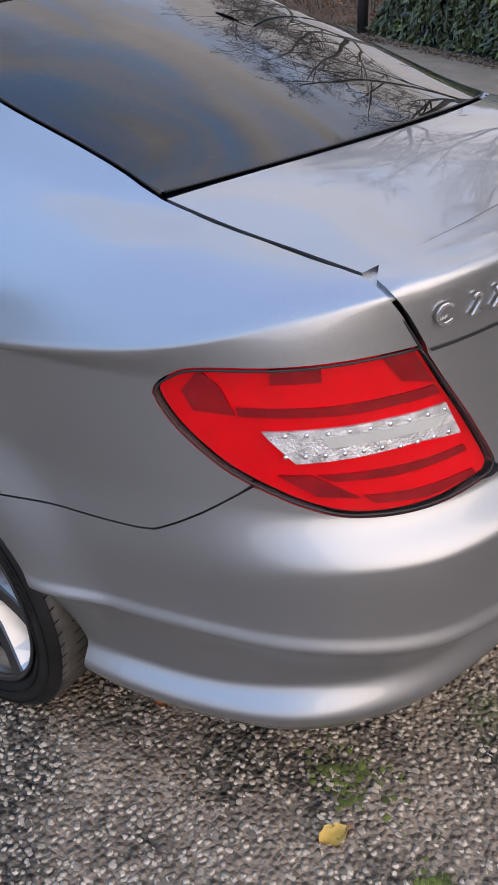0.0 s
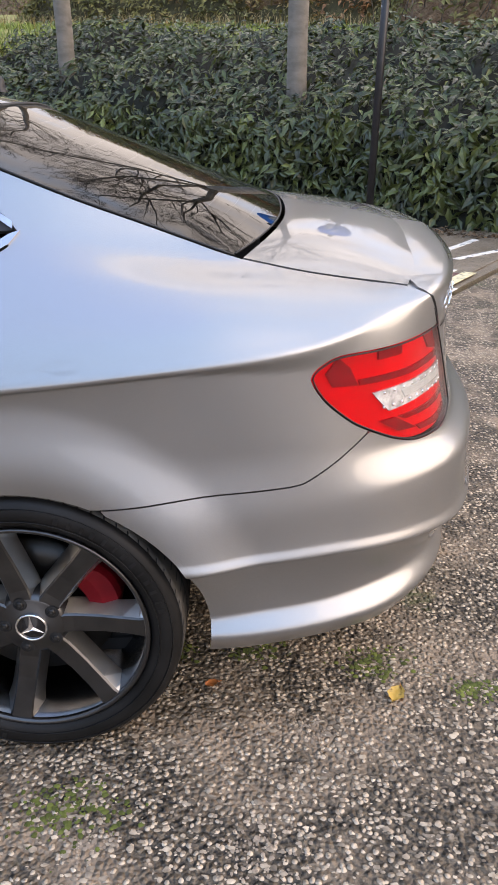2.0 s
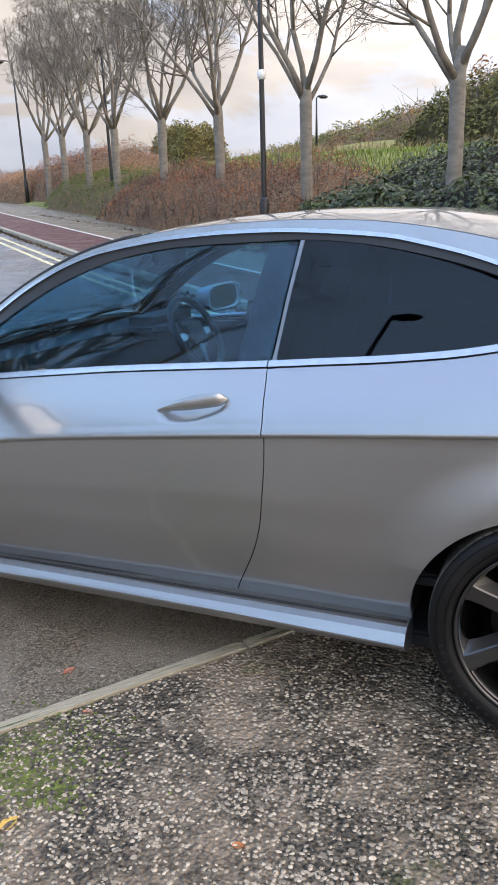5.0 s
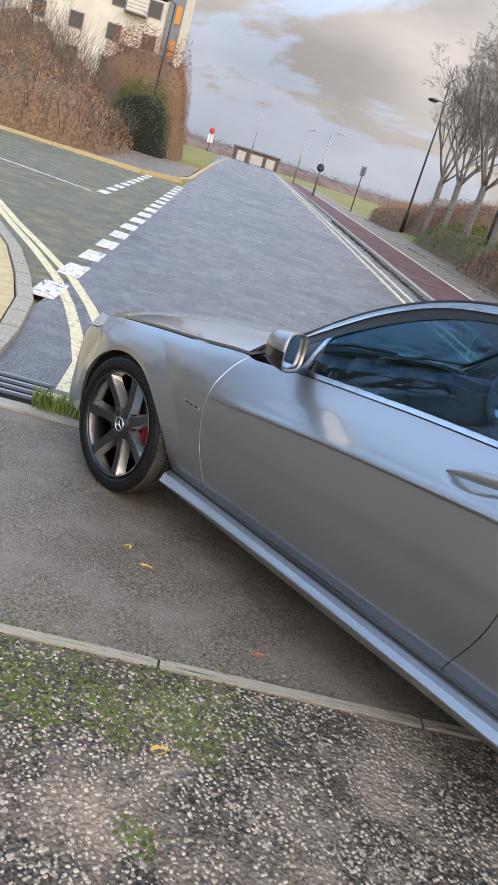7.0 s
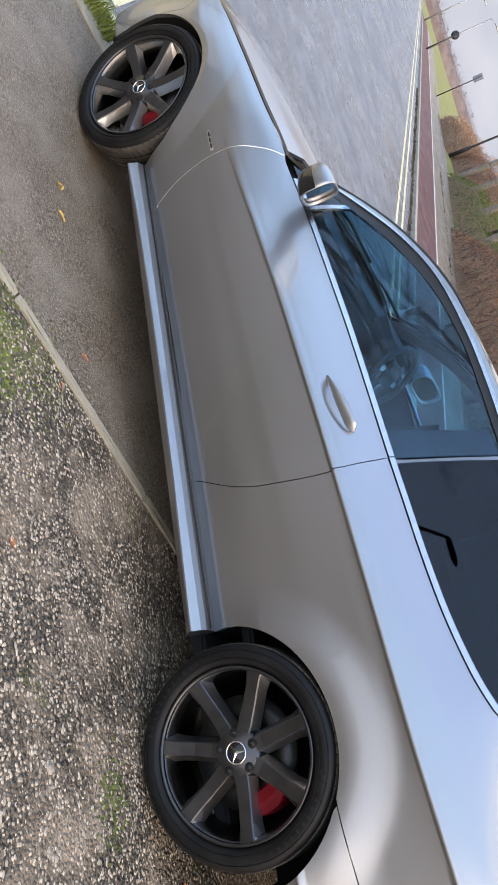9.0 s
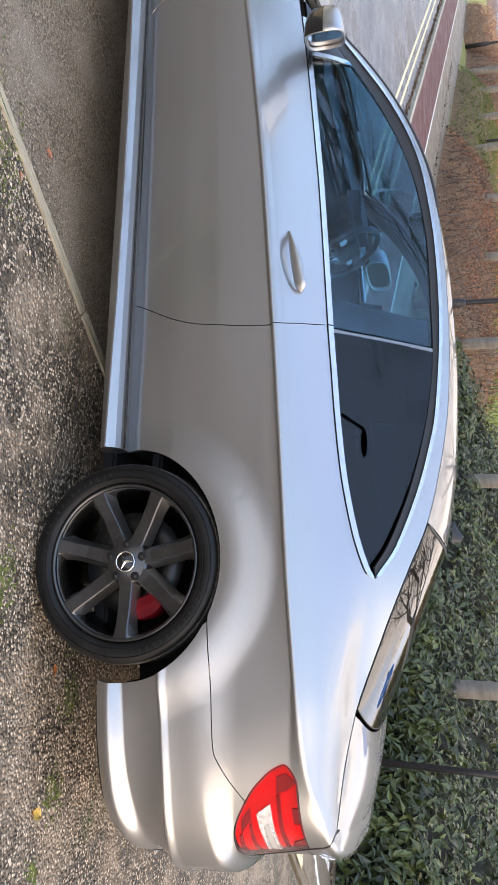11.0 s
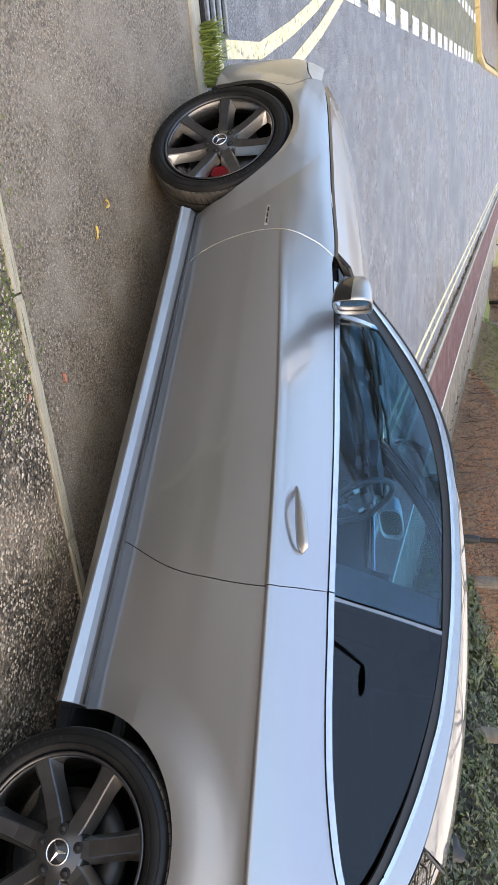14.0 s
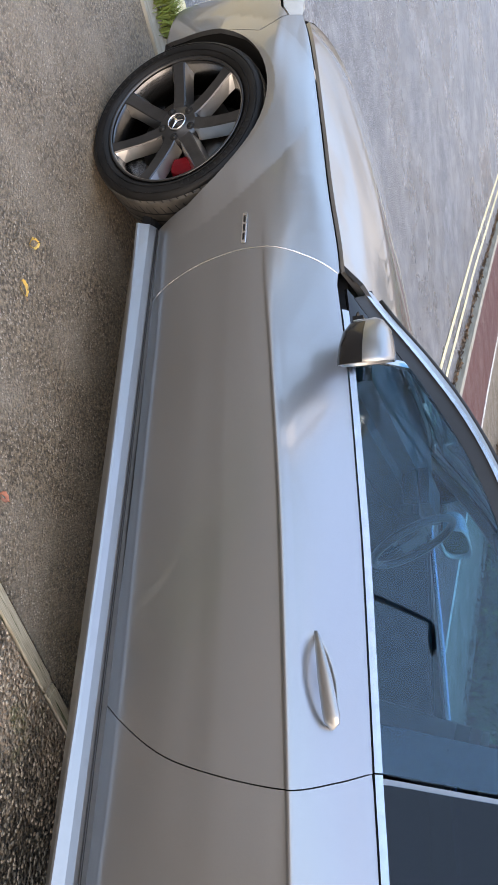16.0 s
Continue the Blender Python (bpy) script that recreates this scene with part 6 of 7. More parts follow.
        sp.faces.new(rows[0])
        sp.faces.new(rows[-1][::-1])
        bmesh.ops.recalc_face_normals(sp, faces=sp.faces[:])
        bmesh.ops.rotate(sp, verts=sp.verts, cent=(0, 0, 0), matrix=Matrix.Rotation(-a, 3, "Y"))
        ob = part("spoke", sp, M_ALLOY, rim, "flat-faced gunmetal spoke")
        ob.data.materials.append(M_RIMEDGE)
        # spoke sides get the pale metal: machining and caught sky light in one colour
        for f in ob.data.polygons:
            ln = f.normal
            if abs(ln.y) < 0.72 and f.area > 0.0004:
                f.material_index = 1
    part("hub", lathe_bm([(0.0, -0.094), (0.062, -0.094), (0.071, -0.088), (0.078, -0.06), (0.078, -0.02), (0.0, -0.02)], 40, "Y"), M_ALLOY, rim, "gunmetal hub")
    for k in range(5):
        a = radians(spin + 36) + 2 * math.pi * k / 5
        c = (0.056 * math.cos(a), -0.0942, 0.056 * math.sin(a))
        # flat black disc on the hub's face, for the shade in a bolt hole
        hole = lathe_bm([(0.0, -0.0008), (0.0140, -0.0008), (0.0146, 0.0), (0.0, 0.0)], 18, "Y")
        bmesh.ops.translate(hole, vec=c, verts=hole.verts)
        part("bolt_recess_shade", hole, M_HULL, rim)
        bolt = lathe_bm([(0.0, 0.0), (0.0085, 0.0), (0.0085, -0.0016), (0.0062, -0.0042), (0.0055, -0.0045), (0.0, -0.0030)], 6, "Y")
        bmesh.ops.translate(bolt, vec=c, verts=bolt.verts)
        part("wheel_bolt", bolt, M_DISC, rim)
    part("centre_cap", lathe_bm([(0.0, -0.1005), (0.028, -0.1005), (0.031, -0.098), (0.033, -0.092), (0.0, -0.092)], 32, "Y"), M_TRIM, rim, "black centre cap")
    part("cap_ring", lathe_bm([(0.0275, -0.1005), (0.031, -0.1035), (0.0335, -0.1015), (0.034, -0.095)], 32, "Y", True), M_CHROME, rim, "bright ring on the cap")
    for k in range(3):
        a = radians(90 + 120 * k)
        b3 = bmesh.new()
        t = Vector((-math.sin(a), 0, math.cos(a)))
        d = Vector((math.cos(a), 0, math.sin(a)))
        v = [b3.verts.new(p + Vector((0, yy, 0))) for p, yy in ((d * 0.0285, -0.1015), (t * 0.0062 - d * 0.0035, -0.1032), (t * -0.0062 - d * 0.0035, -0.1032), (d * 0.001, -0.106), (d * 0.0285 + t * 0.001, -0.101))]
        b3.faces.new((v[0], v[1], v[3]))
        b3.faces.new((v[0], v[3], v[2]))
        b3.faces.new((v[1], v[4], v[2], v[3]))
        part("cap_bar", b3, M_CHROME, rim)
    valve = tube_bm([(0.205 * math.cos(radians(spin + 205)), -0.075, 0.205 * math.sin(radians(spin + 205))), (0.190 * math.cos(radians(spin + 205)), -0.098, 0.190 * math.sin(radians(spin + 205)))], 0.005, 8)
    part("valve", valve, M_RUBBER, rim)
    part("brake_disc", lathe_bm([(0.07, -0.03), (0.165, -0.03), (0.165, -0.002), (0.07, -0.002)], 48, "Y", True), M_DISC, w, "dark brake disc")
    part("disc_hat", lathe_bm([(0.0, -0.05), (0.072, -0.05), (0.075, -0.02), (0.0, -0.02)], 32, "Y"), M_HULL, w)
    cal = bmesh.new()
    arcs = []
    for t in np.linspace(-0.33, 0.33, 9):
        a = radians(caliper_at) + t
        ro = 0.188 - 0.012 * (abs(t) / 0.33) ** 3
        arcs.append([cal.verts.new((r * math.cos(a), y, r * math.sin(a))) for r, y in ((0.112, -0.040), (0.120, -0.060), (0.150, -0.066), (ro - 0.006, -0.060), (ro, -0.044), (ro, 0.02), (0.112, 0.02))])
    for p, q in zip(arcs, arcs[1:]):
        for i in range(7):
            cal.faces.new((p[i], p[(i + 1) % 7], q[(i + 1) % 7], q[i]))
    cal.faces.new(arcs[0])
    cal.faces.new(arcs[-1][::-1])
    bmesh.ops.recalc_face_normals(cal, faces=cal.faces[:])
    part("brake_caliper", cal, M_CALIPER, w, "red painted brake caliper")
    return w


STEER = 3
wheel("wheel", pose(0, -0.745, HUB_Z, 0, 0, 0), 0, 22, -1)
wheel("wheel", pose(HUB_F, -0.745, HUB_Z, 0, 0, STEER), 27, 10, -1)
wheel("wheel", pose(0, 0.745, HUB_Z, 0, 0, 180), 20, 160, 1)
wheel("wheel", pose(HUB_F, 0.745, HUB_Z, 0, 0, 180 + STEER), 33, 20, 1)
# ---- car details ----
def side_frame(u, z, lift=0.0, e=0.002):
    """A frame on the left side: x along the body, y up the skin, z outwards."""
    p = side([u], [z])[0]
    tu, tz = side([u + e], [z])[0] - side([u - e], [z])[0], side([u], [z + e])[0] - side([u], [z - e])[0]
    x = Vector(tu).normalized()
    n = x.cross(Vector(tz)).normalized()
    y = n.cross(x)
    return Matrix.Translation(Vector(p) + n * lift) @ Matrix((x, y, n)).transposed().to_4x4()


def letter(ch, size, depth):
    """One raised character as a mesh."""
    cu = bpy.data.curves.new("letter", "FONT")
    cu.body, cu.size, cu.extrude, cu.bevel_depth, cu.align_x = ch, size, depth, 0.0003, "CENTER"
    tmp = bpy.data.objects.new("letter", cu)
    me = bpy.data.meshes.new_from_object(tmp)
    bpy.data.objects.remove(tmp)
    me.materials.clear()
    me.materials.append(M_CHROME)
    return me


for ch, u, z in (("C", 0.950, 0.894), ("2", 1.003, 0.896), ("2", 1.042, 0.8965), ("0", 1.081, 0.897)):
    part_mesh("badge_letter", letter(ch, 0.040, 0.0012), car, "raised chrome letter on the boot lid").matrix_basis = side_frame(u, z, 0.0042, 0.010)

# number plate in its recess, the characters as plain bars
M_PLATE = mat("yellow_number_plate", (0.62, 0.42, 0.02), 0.35, scale=20)
panel("plate_recess", [(1.135, 0.864), (U_REAR - 0.003, 0.862), (U_REAR - 0.003, 0.725), (1.140, 0.722)], M_PLASTIC, gap=0.0, lift=0.0008, rim=0.002, label="dark recess for the number plate")
plate = skin("number_plate", patch(side, [(1.161, 0.848), (U_REAR - 0.003, 0.847), (U_REAR - 0.003, 0.738), (1.163, 0.736)], 0.03, 0.02, 0.0015, 0.001), M_PLATE, car, "yellow rear number plate")
for k in range(3):
    u_ = 1.20 + 0.075 * k
    skin("plate_bar", patch(side, [(u_ - 0.02, 0.825), (u_ + 0.02, 0.825), (u_ + 0.02, 0.758), (u_ - 0.02, 0.758)], 0.03, 0.02, 0.003, 0.001), M_TRIM, plate)

# fender badge with three plain bars for small lettering
bd = part("fender_badge", box_bm((0.105, 0.016, 0.006), (0, 0, 0.003), 0.002), M_CHROME, car, "slim chrome badge on the front fender")
bd.matrix_basis = side_frame(-2.235, 0.612, 0.0)
for k in range(3):
    part("badge_bar", box_bm((0.022, 0.006, 0.001), (-0.03 + 0.03 * k, 0, 0.0066)), M_TRIM, bd)

# door handles: a grip that bridges the dish
for sgn in (-1, 1):
    bar, rings = bmesh.new(), []
    for t in np.linspace(0, 1, 15):
        u = -1.097 + 0.214 * t
        p = side([u], [0.850 + (u + 0.985) * 0.17 + 0.0095], False)[0]
        rise = min(1.0, (t / 0.5) ** 0.6) * min(1.0, ((1 - t) / 0.10) ** 0.5)
        tall, deep, out = 0.0040 + 0.0150 * rise * (0.72 + 0.45 * t), 0.004 + 0.006 * rise, 0.001 + 0.017 * rise
        rings.append([bar.verts.new((p[0], -sgn * (p[1] - out * 0.9 - deep * math.cos(w)), p[2] + out * 0.42 + tall * math.sin(w) + deep * 0.4 * math.cos(w))) for w in np.linspace(0, 2 * math.pi, 14, endpoint=False)])
    for p, q in zip(rings, rings[1:]):
        for k in range(14):
            bar.faces.new((p[k], p[(k + 1) % 14], q[(k + 1) % 14], q[k]))
    bar.faces.new(rings[0])
    bar.faces.new(rings[-1])
    bmesh.ops.recalc_face_normals(bar, faces=bar.faces[:])
    part("door_handle", smooth_all(bar), M_PAINT, car, "silver bow-shaped door handle over a dish in the door")
    # thin chrome tube stands in for light caught on the gap's painted edge
    part("gap_glint", tube_bm([(x, -sgn * (y - 0.0002), z) for x, y, z in side([p[0] for p in FRONT_GAP], [p[1] for p in FRONT_GAP])], 0.0016, 5), M_CHROME, car, "chrome thread added as the highlight along the door's front gap")
# small round parking sensors on the bumper
for u in (1.03, 1.33):
    ps = part("parking_sensor", lathe_bm([(0.0115, 0.0), (0.0125, 0.0015), (0.0105, 0.002), (0.0, 0.002)], 20), M_PAINT, car, "small round parking sensor")
    ps.matrix_basis = side_frame(u, 0.47, 0.0)

# door mirrors
for sgn in (-1, 1):
    mi = bmesh.new()
    rings = []
    for x, w, h in ((-1.845, 0.35, 0.35), (-1.835, 0.62, 0.62), (-1.81, 0.84, 0.84), (-1.775, 0.96, 0.95), (-1.735, 1.0, 1.0), (-1.722, 0.985, 0.985), (-1.722, 0.90, 0.88), (-1.735, 0.88, 0.86)):
        ring = []
        for k in range(20):
            t = 2 * math.pi * k / 20
            c, s_ = math.copysign(abs(math.cos(t)) ** 0.55, math.cos(t)), math.copysign(abs(math.sin(t)) ** 0.6, math.sin(t))
            y, z = -0.93 + c * 0.098 * w, 0.985 + s_ * 0.068 * h - c * 0.008
            ring.append(mi.verts.new((x - (y + 0.93) * 0.48, sgn * -y if sgn > 0 else y, z)))
        rings.append(ring)
    for p, q in zip(rings, rings[1:]):
        for k in range(20):
            mi.faces.new((p[k], p[(k + 1) % 20], q[(k + 1) % 20], q[k]))
    mi.faces.new(rings[0])
    bmesh.ops.recalc_face_normals(mi, faces=mi.faces[:])
    smooth_all(mi)
    shell_ = [[v.co.copy() for v in ring] for ring in rings]
    housing = part("door_mirror", mi, M_PAINT, car, "silver door mirror with a slim indicator strip")
    gl = bmesh.new()
    gl.faces.new([gl.verts.new((-1.737 - (y + 0.93) * 0.48, sgn * -y if sgn > 0 else y, z)) for y, z in [(-0.93 + math.copysign(abs(math.cos(t)) ** 0.55, math.cos(t)) * 0.086, 0.985 + math.copysign(abs(math.sin(t)) ** 0.6, math.sin(t)) * 0.058) for t in np.linspace(0, 2 * math.pi, 24, endpoint=False)]])
    base_ = bmesh.new()
    for p, q in zip(shell_[1:5], shell_[2:6]):
        for k in range(9, 19):
            quad = [p[k], p[(k + 1) % 20], q[(k + 1) % 20], q[k]]
            if sum((v.z - 0.985) for v in quad) / 4 < -0.012 + 0.30 * sum(abs(v.y) - 0.93 for v in quad) / 4:
                base_.faces.new([base_.verts.new((v.x, sgn * (0.93 + (abs(v.y) - 0.93) * 1.02), 0.985 + (v.z - 0.985) * 1.03)) for v in quad])
    bmesh.ops.remove_doubles(base_, verts=base_.verts, dist=0.0004)
    part("mirror_base", smooth_all(base_), M_TRIM, housing, "black lower shell of the mirror")
    part("mirror_glass", gl, M_CHROME, housing, "mirror glass")
    for k in range(4):
        part("indicator_slot", box_bm((0.004, 0.006, 0.03), (-1.826 + 0.0, sgn * (0.915 + 0.016 * k), 0.972), 0.001), M_LEDGREY if k % 2 else M_AMBER, housing)
    part("mirror_stalk", box_bm((0.09, 0.13, 0.028), (-1.865, sgn * 0.815, 0.945), 0.012), M_TRIM, housing, "black mirror foot")

# wiper arms at the foot of the windscreen
for y0, y1 in ((-0.62, 0.02), (-0.05, 0.60)):
    part("wiper", tube_bm([(-2.07, y0, 0.945), (-2.045, (y0 + y1) / 2, 0.985), (-2.04, y1, 0.985)], 0.008, 6), M_PLASTIC, car, "black windscreen wiper")

# ---- cabin ----
part("cabin_floor", box_bm((2.3, 1.34, 0.04), (-1.0, 0, 0.34), 0.01), M_CABIN, car, "dark cabin floor")
part("dashboard", box_bm((0.42, 1.36, 0.20), (-1.98, 0, 0.83), 0.06), M_CABIN, car, "dark grey dashboard")
part("instrument_hood", box_bm((0.22, 0.40, 0.10), (-1.78, 0.37, 0.92), 0.04), M_CABIN, car)
part("rear_shelf", box_bm((0.5, 1.16, 0.03), (0.25, 0, 0.965), 0.01), M_CABIN, car, "dark parcel shelf")
part("rear_seat", box_bm((0.22, 1.20, 0.55), (0.0, 0, 0.74), 0.06, Matrix.Rotation(radians(12), 4, "Y")), M_CABIN, car, "dark rear seat back")
for sgn in (-1, 1):
    y = 0.37 * sgn
    seat = part("front_seat", box_bm((0.52, 0.50, 0.16), (-1.22, y, 0.55), 0.06), M_CABIN, car, "dark upholstered front seat")
    part("backrest", box_bm((0.16, 0.48, 0.62), (-0.90, y, 0.86), 0.06, Matrix.Rotation(radians(14), 4, "Y")), M_CABIN, seat)
    part("headrest", box_bm((0.11, 0.26, 0.17), (-0.80, y, 1.20), 0.04), M_CABIN, seat)
    part("door_card", box_bm((1.2, 0.03, 0.40), (-1.42, sgn * 0.70, 0.70), 0.01), M_CABIN, car)
sw = part("steering_wheel", lathe_bm([(0.172 + 0.016 * math.cos(t), 0.016 * math.sin(t)) for t in np.linspace(0, 2 * math.pi, 10, endpoint=False)], 40, "Z", True), M_PLASTIC, car, "dark steering wheel on the far side")
sw.matrix_basis = pose(-1.60, 0.37, 0.88, 0, 62, 0)
part("steering_boss", box_bm((0.14, 0.17, 0.05), (0, 0, -0.02), 0.02), M_PLASTIC, sw)
for a in (0, 180, 270):
    part("steering_spoke", box_bm((0.15, 0.035, 0.014), (0.095 * math.cos(radians(a + 90)), 0.095 * math.sin(radians(a + 90)), -0.012), 0.004, None), M_SATIN, sw) if a == 270 else part("steering_spoke", box_bm((0.035, 0.16, 0.014), (0.0, 0.09 * (1 if a == 0 else -1), -0.012), 0.004), M_SATIN, sw)
part("rear_view_mirror", box_bm((0.03, 0.24, 0.07), (-1.50, 0.0, 1.24), 0.015), M_PLASTIC, car, "rear-view mirror")

# ---- street furniture ----
def lamp_post(a, d, height, label, arm=None, group="", base=True):
    """A black street lamp: base door, tapered column, bracket and lantern."""
    root = thing("street_lamp", Matrix.Translation(ad(a, d)), label, "street lamp", group)
    if base:
        part("base", lathe_bm([(0.10, -0.1), (0.10, 0.95), (0.085, 1.0), (0.085, 1.05), (0.075, 1.1)], 16), M_POST, root)
    part("column", lathe_bm([(0.062, 0.0), (0.058, 1.2), (0.05, height * 0.6), (0.036, height)], 12), M_POST, root)
    o = arm if arm is not None else RD * -0.55
    part("bracket", tube_bm([(0, 0, height - 0.02), o * 0.4 + Vector((0, 0, height + 0.10)), o + Vector((0, 0, height + 0.10))], 0.025, 8), M_POST, root)
    head = lathe_bm([(0.03, 0.06), (0.10, 0.04), (0.20, -0.02), (0.21, -0.06), (0.17, -0.08), (0.12, -0.12), (0.0, -0.13)], 16)
    bmesh.ops.scale(head, vec=(1.35, 0.85, 1), verts=head.verts)
    bmesh.ops.rotate(head, verts=head.verts, cent=(0, 0, 0), matrix=Matrix.Rotation(math.atan2(o.y, o.x), 3, "Z"))
    bmesh.ops.translate(head, vec=o * 1.15 + Vector((0, 0, height + 0.09)), verts=head.verts)
    part("lantern", head, M_POST, root, "black domed lantern")
    return root


LAMPS = "street lamps along the road"
near_lamp = lamp_post(12.68, 6.15, 6.6, "black street lamp column standing between the hedge and shrubs", None, LAMPS)
part("camera_dome", lathe_bm([(0.0, 3.30), (0.075, 3.33), (0.085, 3.40), (0.085, 3.46), (0.05, 3.50), (0.0, 3.50)], 16), M_SIGNWHITE, near_lamp, "small pale sensor box")
lamp_post(38.5, 7.4, 6.3, "black street lamp beside the cycle path", None, LAMPS)
lamp_post(44.0, -6.95, 7.6, "black street lamp at the junction corner", None, LAMPS)
lamp_post(26.5, 7.7, 5.2, "thin black street lamp among the trees", RA * 0.4, LAMPS, False)
# the lamp behind the camera, seen mirrored in the quarter window
back = Vector((-2.9, -7.3, 0))
lamp_post(back.dot(RA), back.dot(RD), 7.5, "tall black street lamp in the car park", Vector((0.22, 0.05, 0)), LAMPS)
lamp_post(33.0, 21.1, 2.6, "small lantern post on the crest of the bank", RD * 0.35, LAMPS, False)


def column(a, d, height, label, reach):
    root = thing("street_lamp", Matrix.Translation(ad(a, d)), label, "street lamp", "tall grey lighting columns")
    part("column", tube_bm([(0, 0, -0.2), (0, 0, height * 0.5), (0, 0, height), RD * reach * 0.5 + Vector((0, 0, height + 0.2)), RD * reach + Vector((0, 0, height + 0.25))], [0.09, 0.07, 0.05, 0.04, 0.04], 8), M_GALV, root)
    part("lantern", box_bm((0.25, 0.55, 0.12), RD * reach + Vector((0, 0, height + 0.24)), 0.03, Matrix.Rotation(math.atan2(RD.y, RD.x) - 1.57, 4, "Z")), M_GALV, root)


column(110, 0.7, 8.0, "grey lighting column far along the road", -1.0)
column(86, 5.4, 5.6, "grey lighting column beside the far verge", 1.0)
column(66, 5.6, 5.0, "grey lighting column beside the verge", 1.0)


def sign_post(a, d, height, label, plate):
    root = thing("sign_post", Matrix.Translation(ad(a, d)), label, "sign post")
    part("pole", lathe_bm([(0.038, -0.2), (0.038, height), (0.0, height + 0.01)], 12), M_BLACK, root, "black pole with worn pale patches")
    if plate:
        r, z, m, face = plate
        disc = lathe_bm([(0.0, -0.012), (r, -0.012), (r, 0.0), (0.0, 0.0)], 32)
        bmesh.ops.rotate(disc, verts=disc.verts, cent=(0, 0, 0), matrix=face)
        bmesh.ops.translate(disc, vec=(face @ Vector((0, 0, 0.06))) + Vector((0, 0, z)), verts=disc.verts)
        part("plate", disc, m, root)
    return root


to_cam = (Vector((0.3, -2.4, 2.6)) - ad(2.15, 5.7, 2.6))
facing = to_cam.normalized().to_track_quat("Z", "Y").to_matrix()
cycle_sign = sign_post(2.15, 5.7, 3.1, "black sign pole with a round blue cycle sign beside the hedge", (0.24, 2.74, M_SIGNBLUE, facing))
part("sign_box", box_bm((0.12, 0.16, 0.22), (-0.10, 0.02, 2.62), 0.02), M_GALV, cycle_sign, "grey box behind the sign")
for k, (x, y) in enumerate(((-0.07, -0.03), (0.07, -0.03))):
    wring = lathe_bm([(0.045, -0.001), (0.054, -0.001), (0.054, 0.001), (0.045, 0.001)], 20, "Z", True)
    bmesh.ops.translate(wring, vec=(x, y, 0.064), verts=wring.verts)
    bmesh.ops.rotate(wring, verts=wring.verts, cent=(0, 0, 0), matrix=facing)
    bmesh.ops.translate(wring, vec=(0, 0, 2.74), verts=wring.verts)
    part("symbol_ring", wring, M_SIGNWHITE, cycle_sign)
for p, q in (((-0.07, -0.03), (-0.02, 0.05)), ((-0.02, 0.05), (0.06, 0.05)), ((0.06, 0.05), (0.07, -0.03)), ((-0.02, 0.05), (0.01, -0.03)), ((0.01, -0.03), (0.06, 0.05))):
    bar = tube_bm([facing @ Vector((*p, 0.064)) + Vector((0, 0, 2.74)), facing @ Vector((*q, 0.064)) + Vector((0, 0, 2.74))], 0.006, 6)
    part("symbol_bar", bar, M_SIGNWHITE, cycle_sign)
back_face = RA.to_track_quat("Z", "Y").to_matrix()
sign_post(62, 5.1, 2.4, "dark round road sign seen from behind", (0.3, 2.2, M_POST, back_face))
sp = sign_post(52, 6.8, 2.9, "small square road sign beside the shrubs", None)
part("plate", box_bm((0.5, 0.03, 0.6), (0, 0, 2.7), 0.01), M_GALV, sp, "grey sign plate")
sp = sign_post(120, -5.5, 3.2, "white road sign far along the road", (0.4, 3.0, M_SIGNRED, (RA * -1).to_track_quat("Z", "Y").to_matrix()))
part("plate", box_bm((0.9, 0.04, 1.2), (0, 0, 1.9), 0.01, Matrix.Rotation(0.6, 4, "Z")), M_SIGNWHITE, sp)

# ---- buildings far off ----
turn = Matrix((-RD, RA, Vector((0, 0, 1)))).transposed().to_4x4()  # x to the left of the road, y along it
sub = thing("brick_building", Matrix.Translation(ad(136, 2.4)) @ turn, "low flat brown brick building with pale louvred panels", "building")
part("wall", box_bm((8.0, 5, 2.5), (0, 2.5, 1.0), 0.03), M_BRICK, sub)
part("roof", box_bm((8.4, 5.4, 0.25), (0, 2.5, 2.35), 0.03), M_GREYCLAD, sub)
for x, w in ((-2.6, 1.5), (0, 2.4), (2.6, 1.5)):
    part("panel", box_bm((w, 0.06, 1.6), (x, -0.03, 0.95), 0.02), M_PANEL, sub, "pale louvred panel")
flats = thing("apartment_building", Matrix.Translation(ad(75, -17.2)) @ turn, "tall cream apartment block with grey and orange cladding", "building")
part("wall", box_bm((15, 14, 17), (0, 7, 7.5), 0.05), M_RENDER, flats, "cream rendered walls")
part("cladding", box_bm((1.4, 0.3, 17), (-7.2, -0.1, 7.5), 0.05), M_GREYCLAD, flats, "grey cladding")
part("roof", box_bm((15.6, 14.6, 0.5), (0, 7, 16.2), 0.05), M_GREYCLAD, flats)
for k in range(5):
    z = 2.0 + k * 2.8
    part("orange_panel", box_bm((0.5, 0.2, 1.5), (-7.5, -0.25, z + 0.3), 0.02), M_ORANGE, flats, "orange panel")
    for x in (-5.4, -2.2, 1.2, 4.6):
        win = part("window", box_bm((1.3, 0.12, 1.4), (x, -0.03, z + 0.2), 0.02), M_GREYCLAD, flats, "grey-framed window")
        part("pane", box_bm((1.1, 0.04, 1.2), (x, -0.10, z + 0.2), 0.01), M_TRIM, win)
    bal = part("balcony", box_bm((2.0, 1.0, 0.12), (-3.8, -0.5, z - 0.7), 0.02), M_GREYCLAD, flats)
    for j in range(3):
        part("rail", box_bm((2.0, 0.04, 0.04), (-3.8, -1.0, z - 0.35 + 0.3 * j)), M_GREYCLAD, bal)

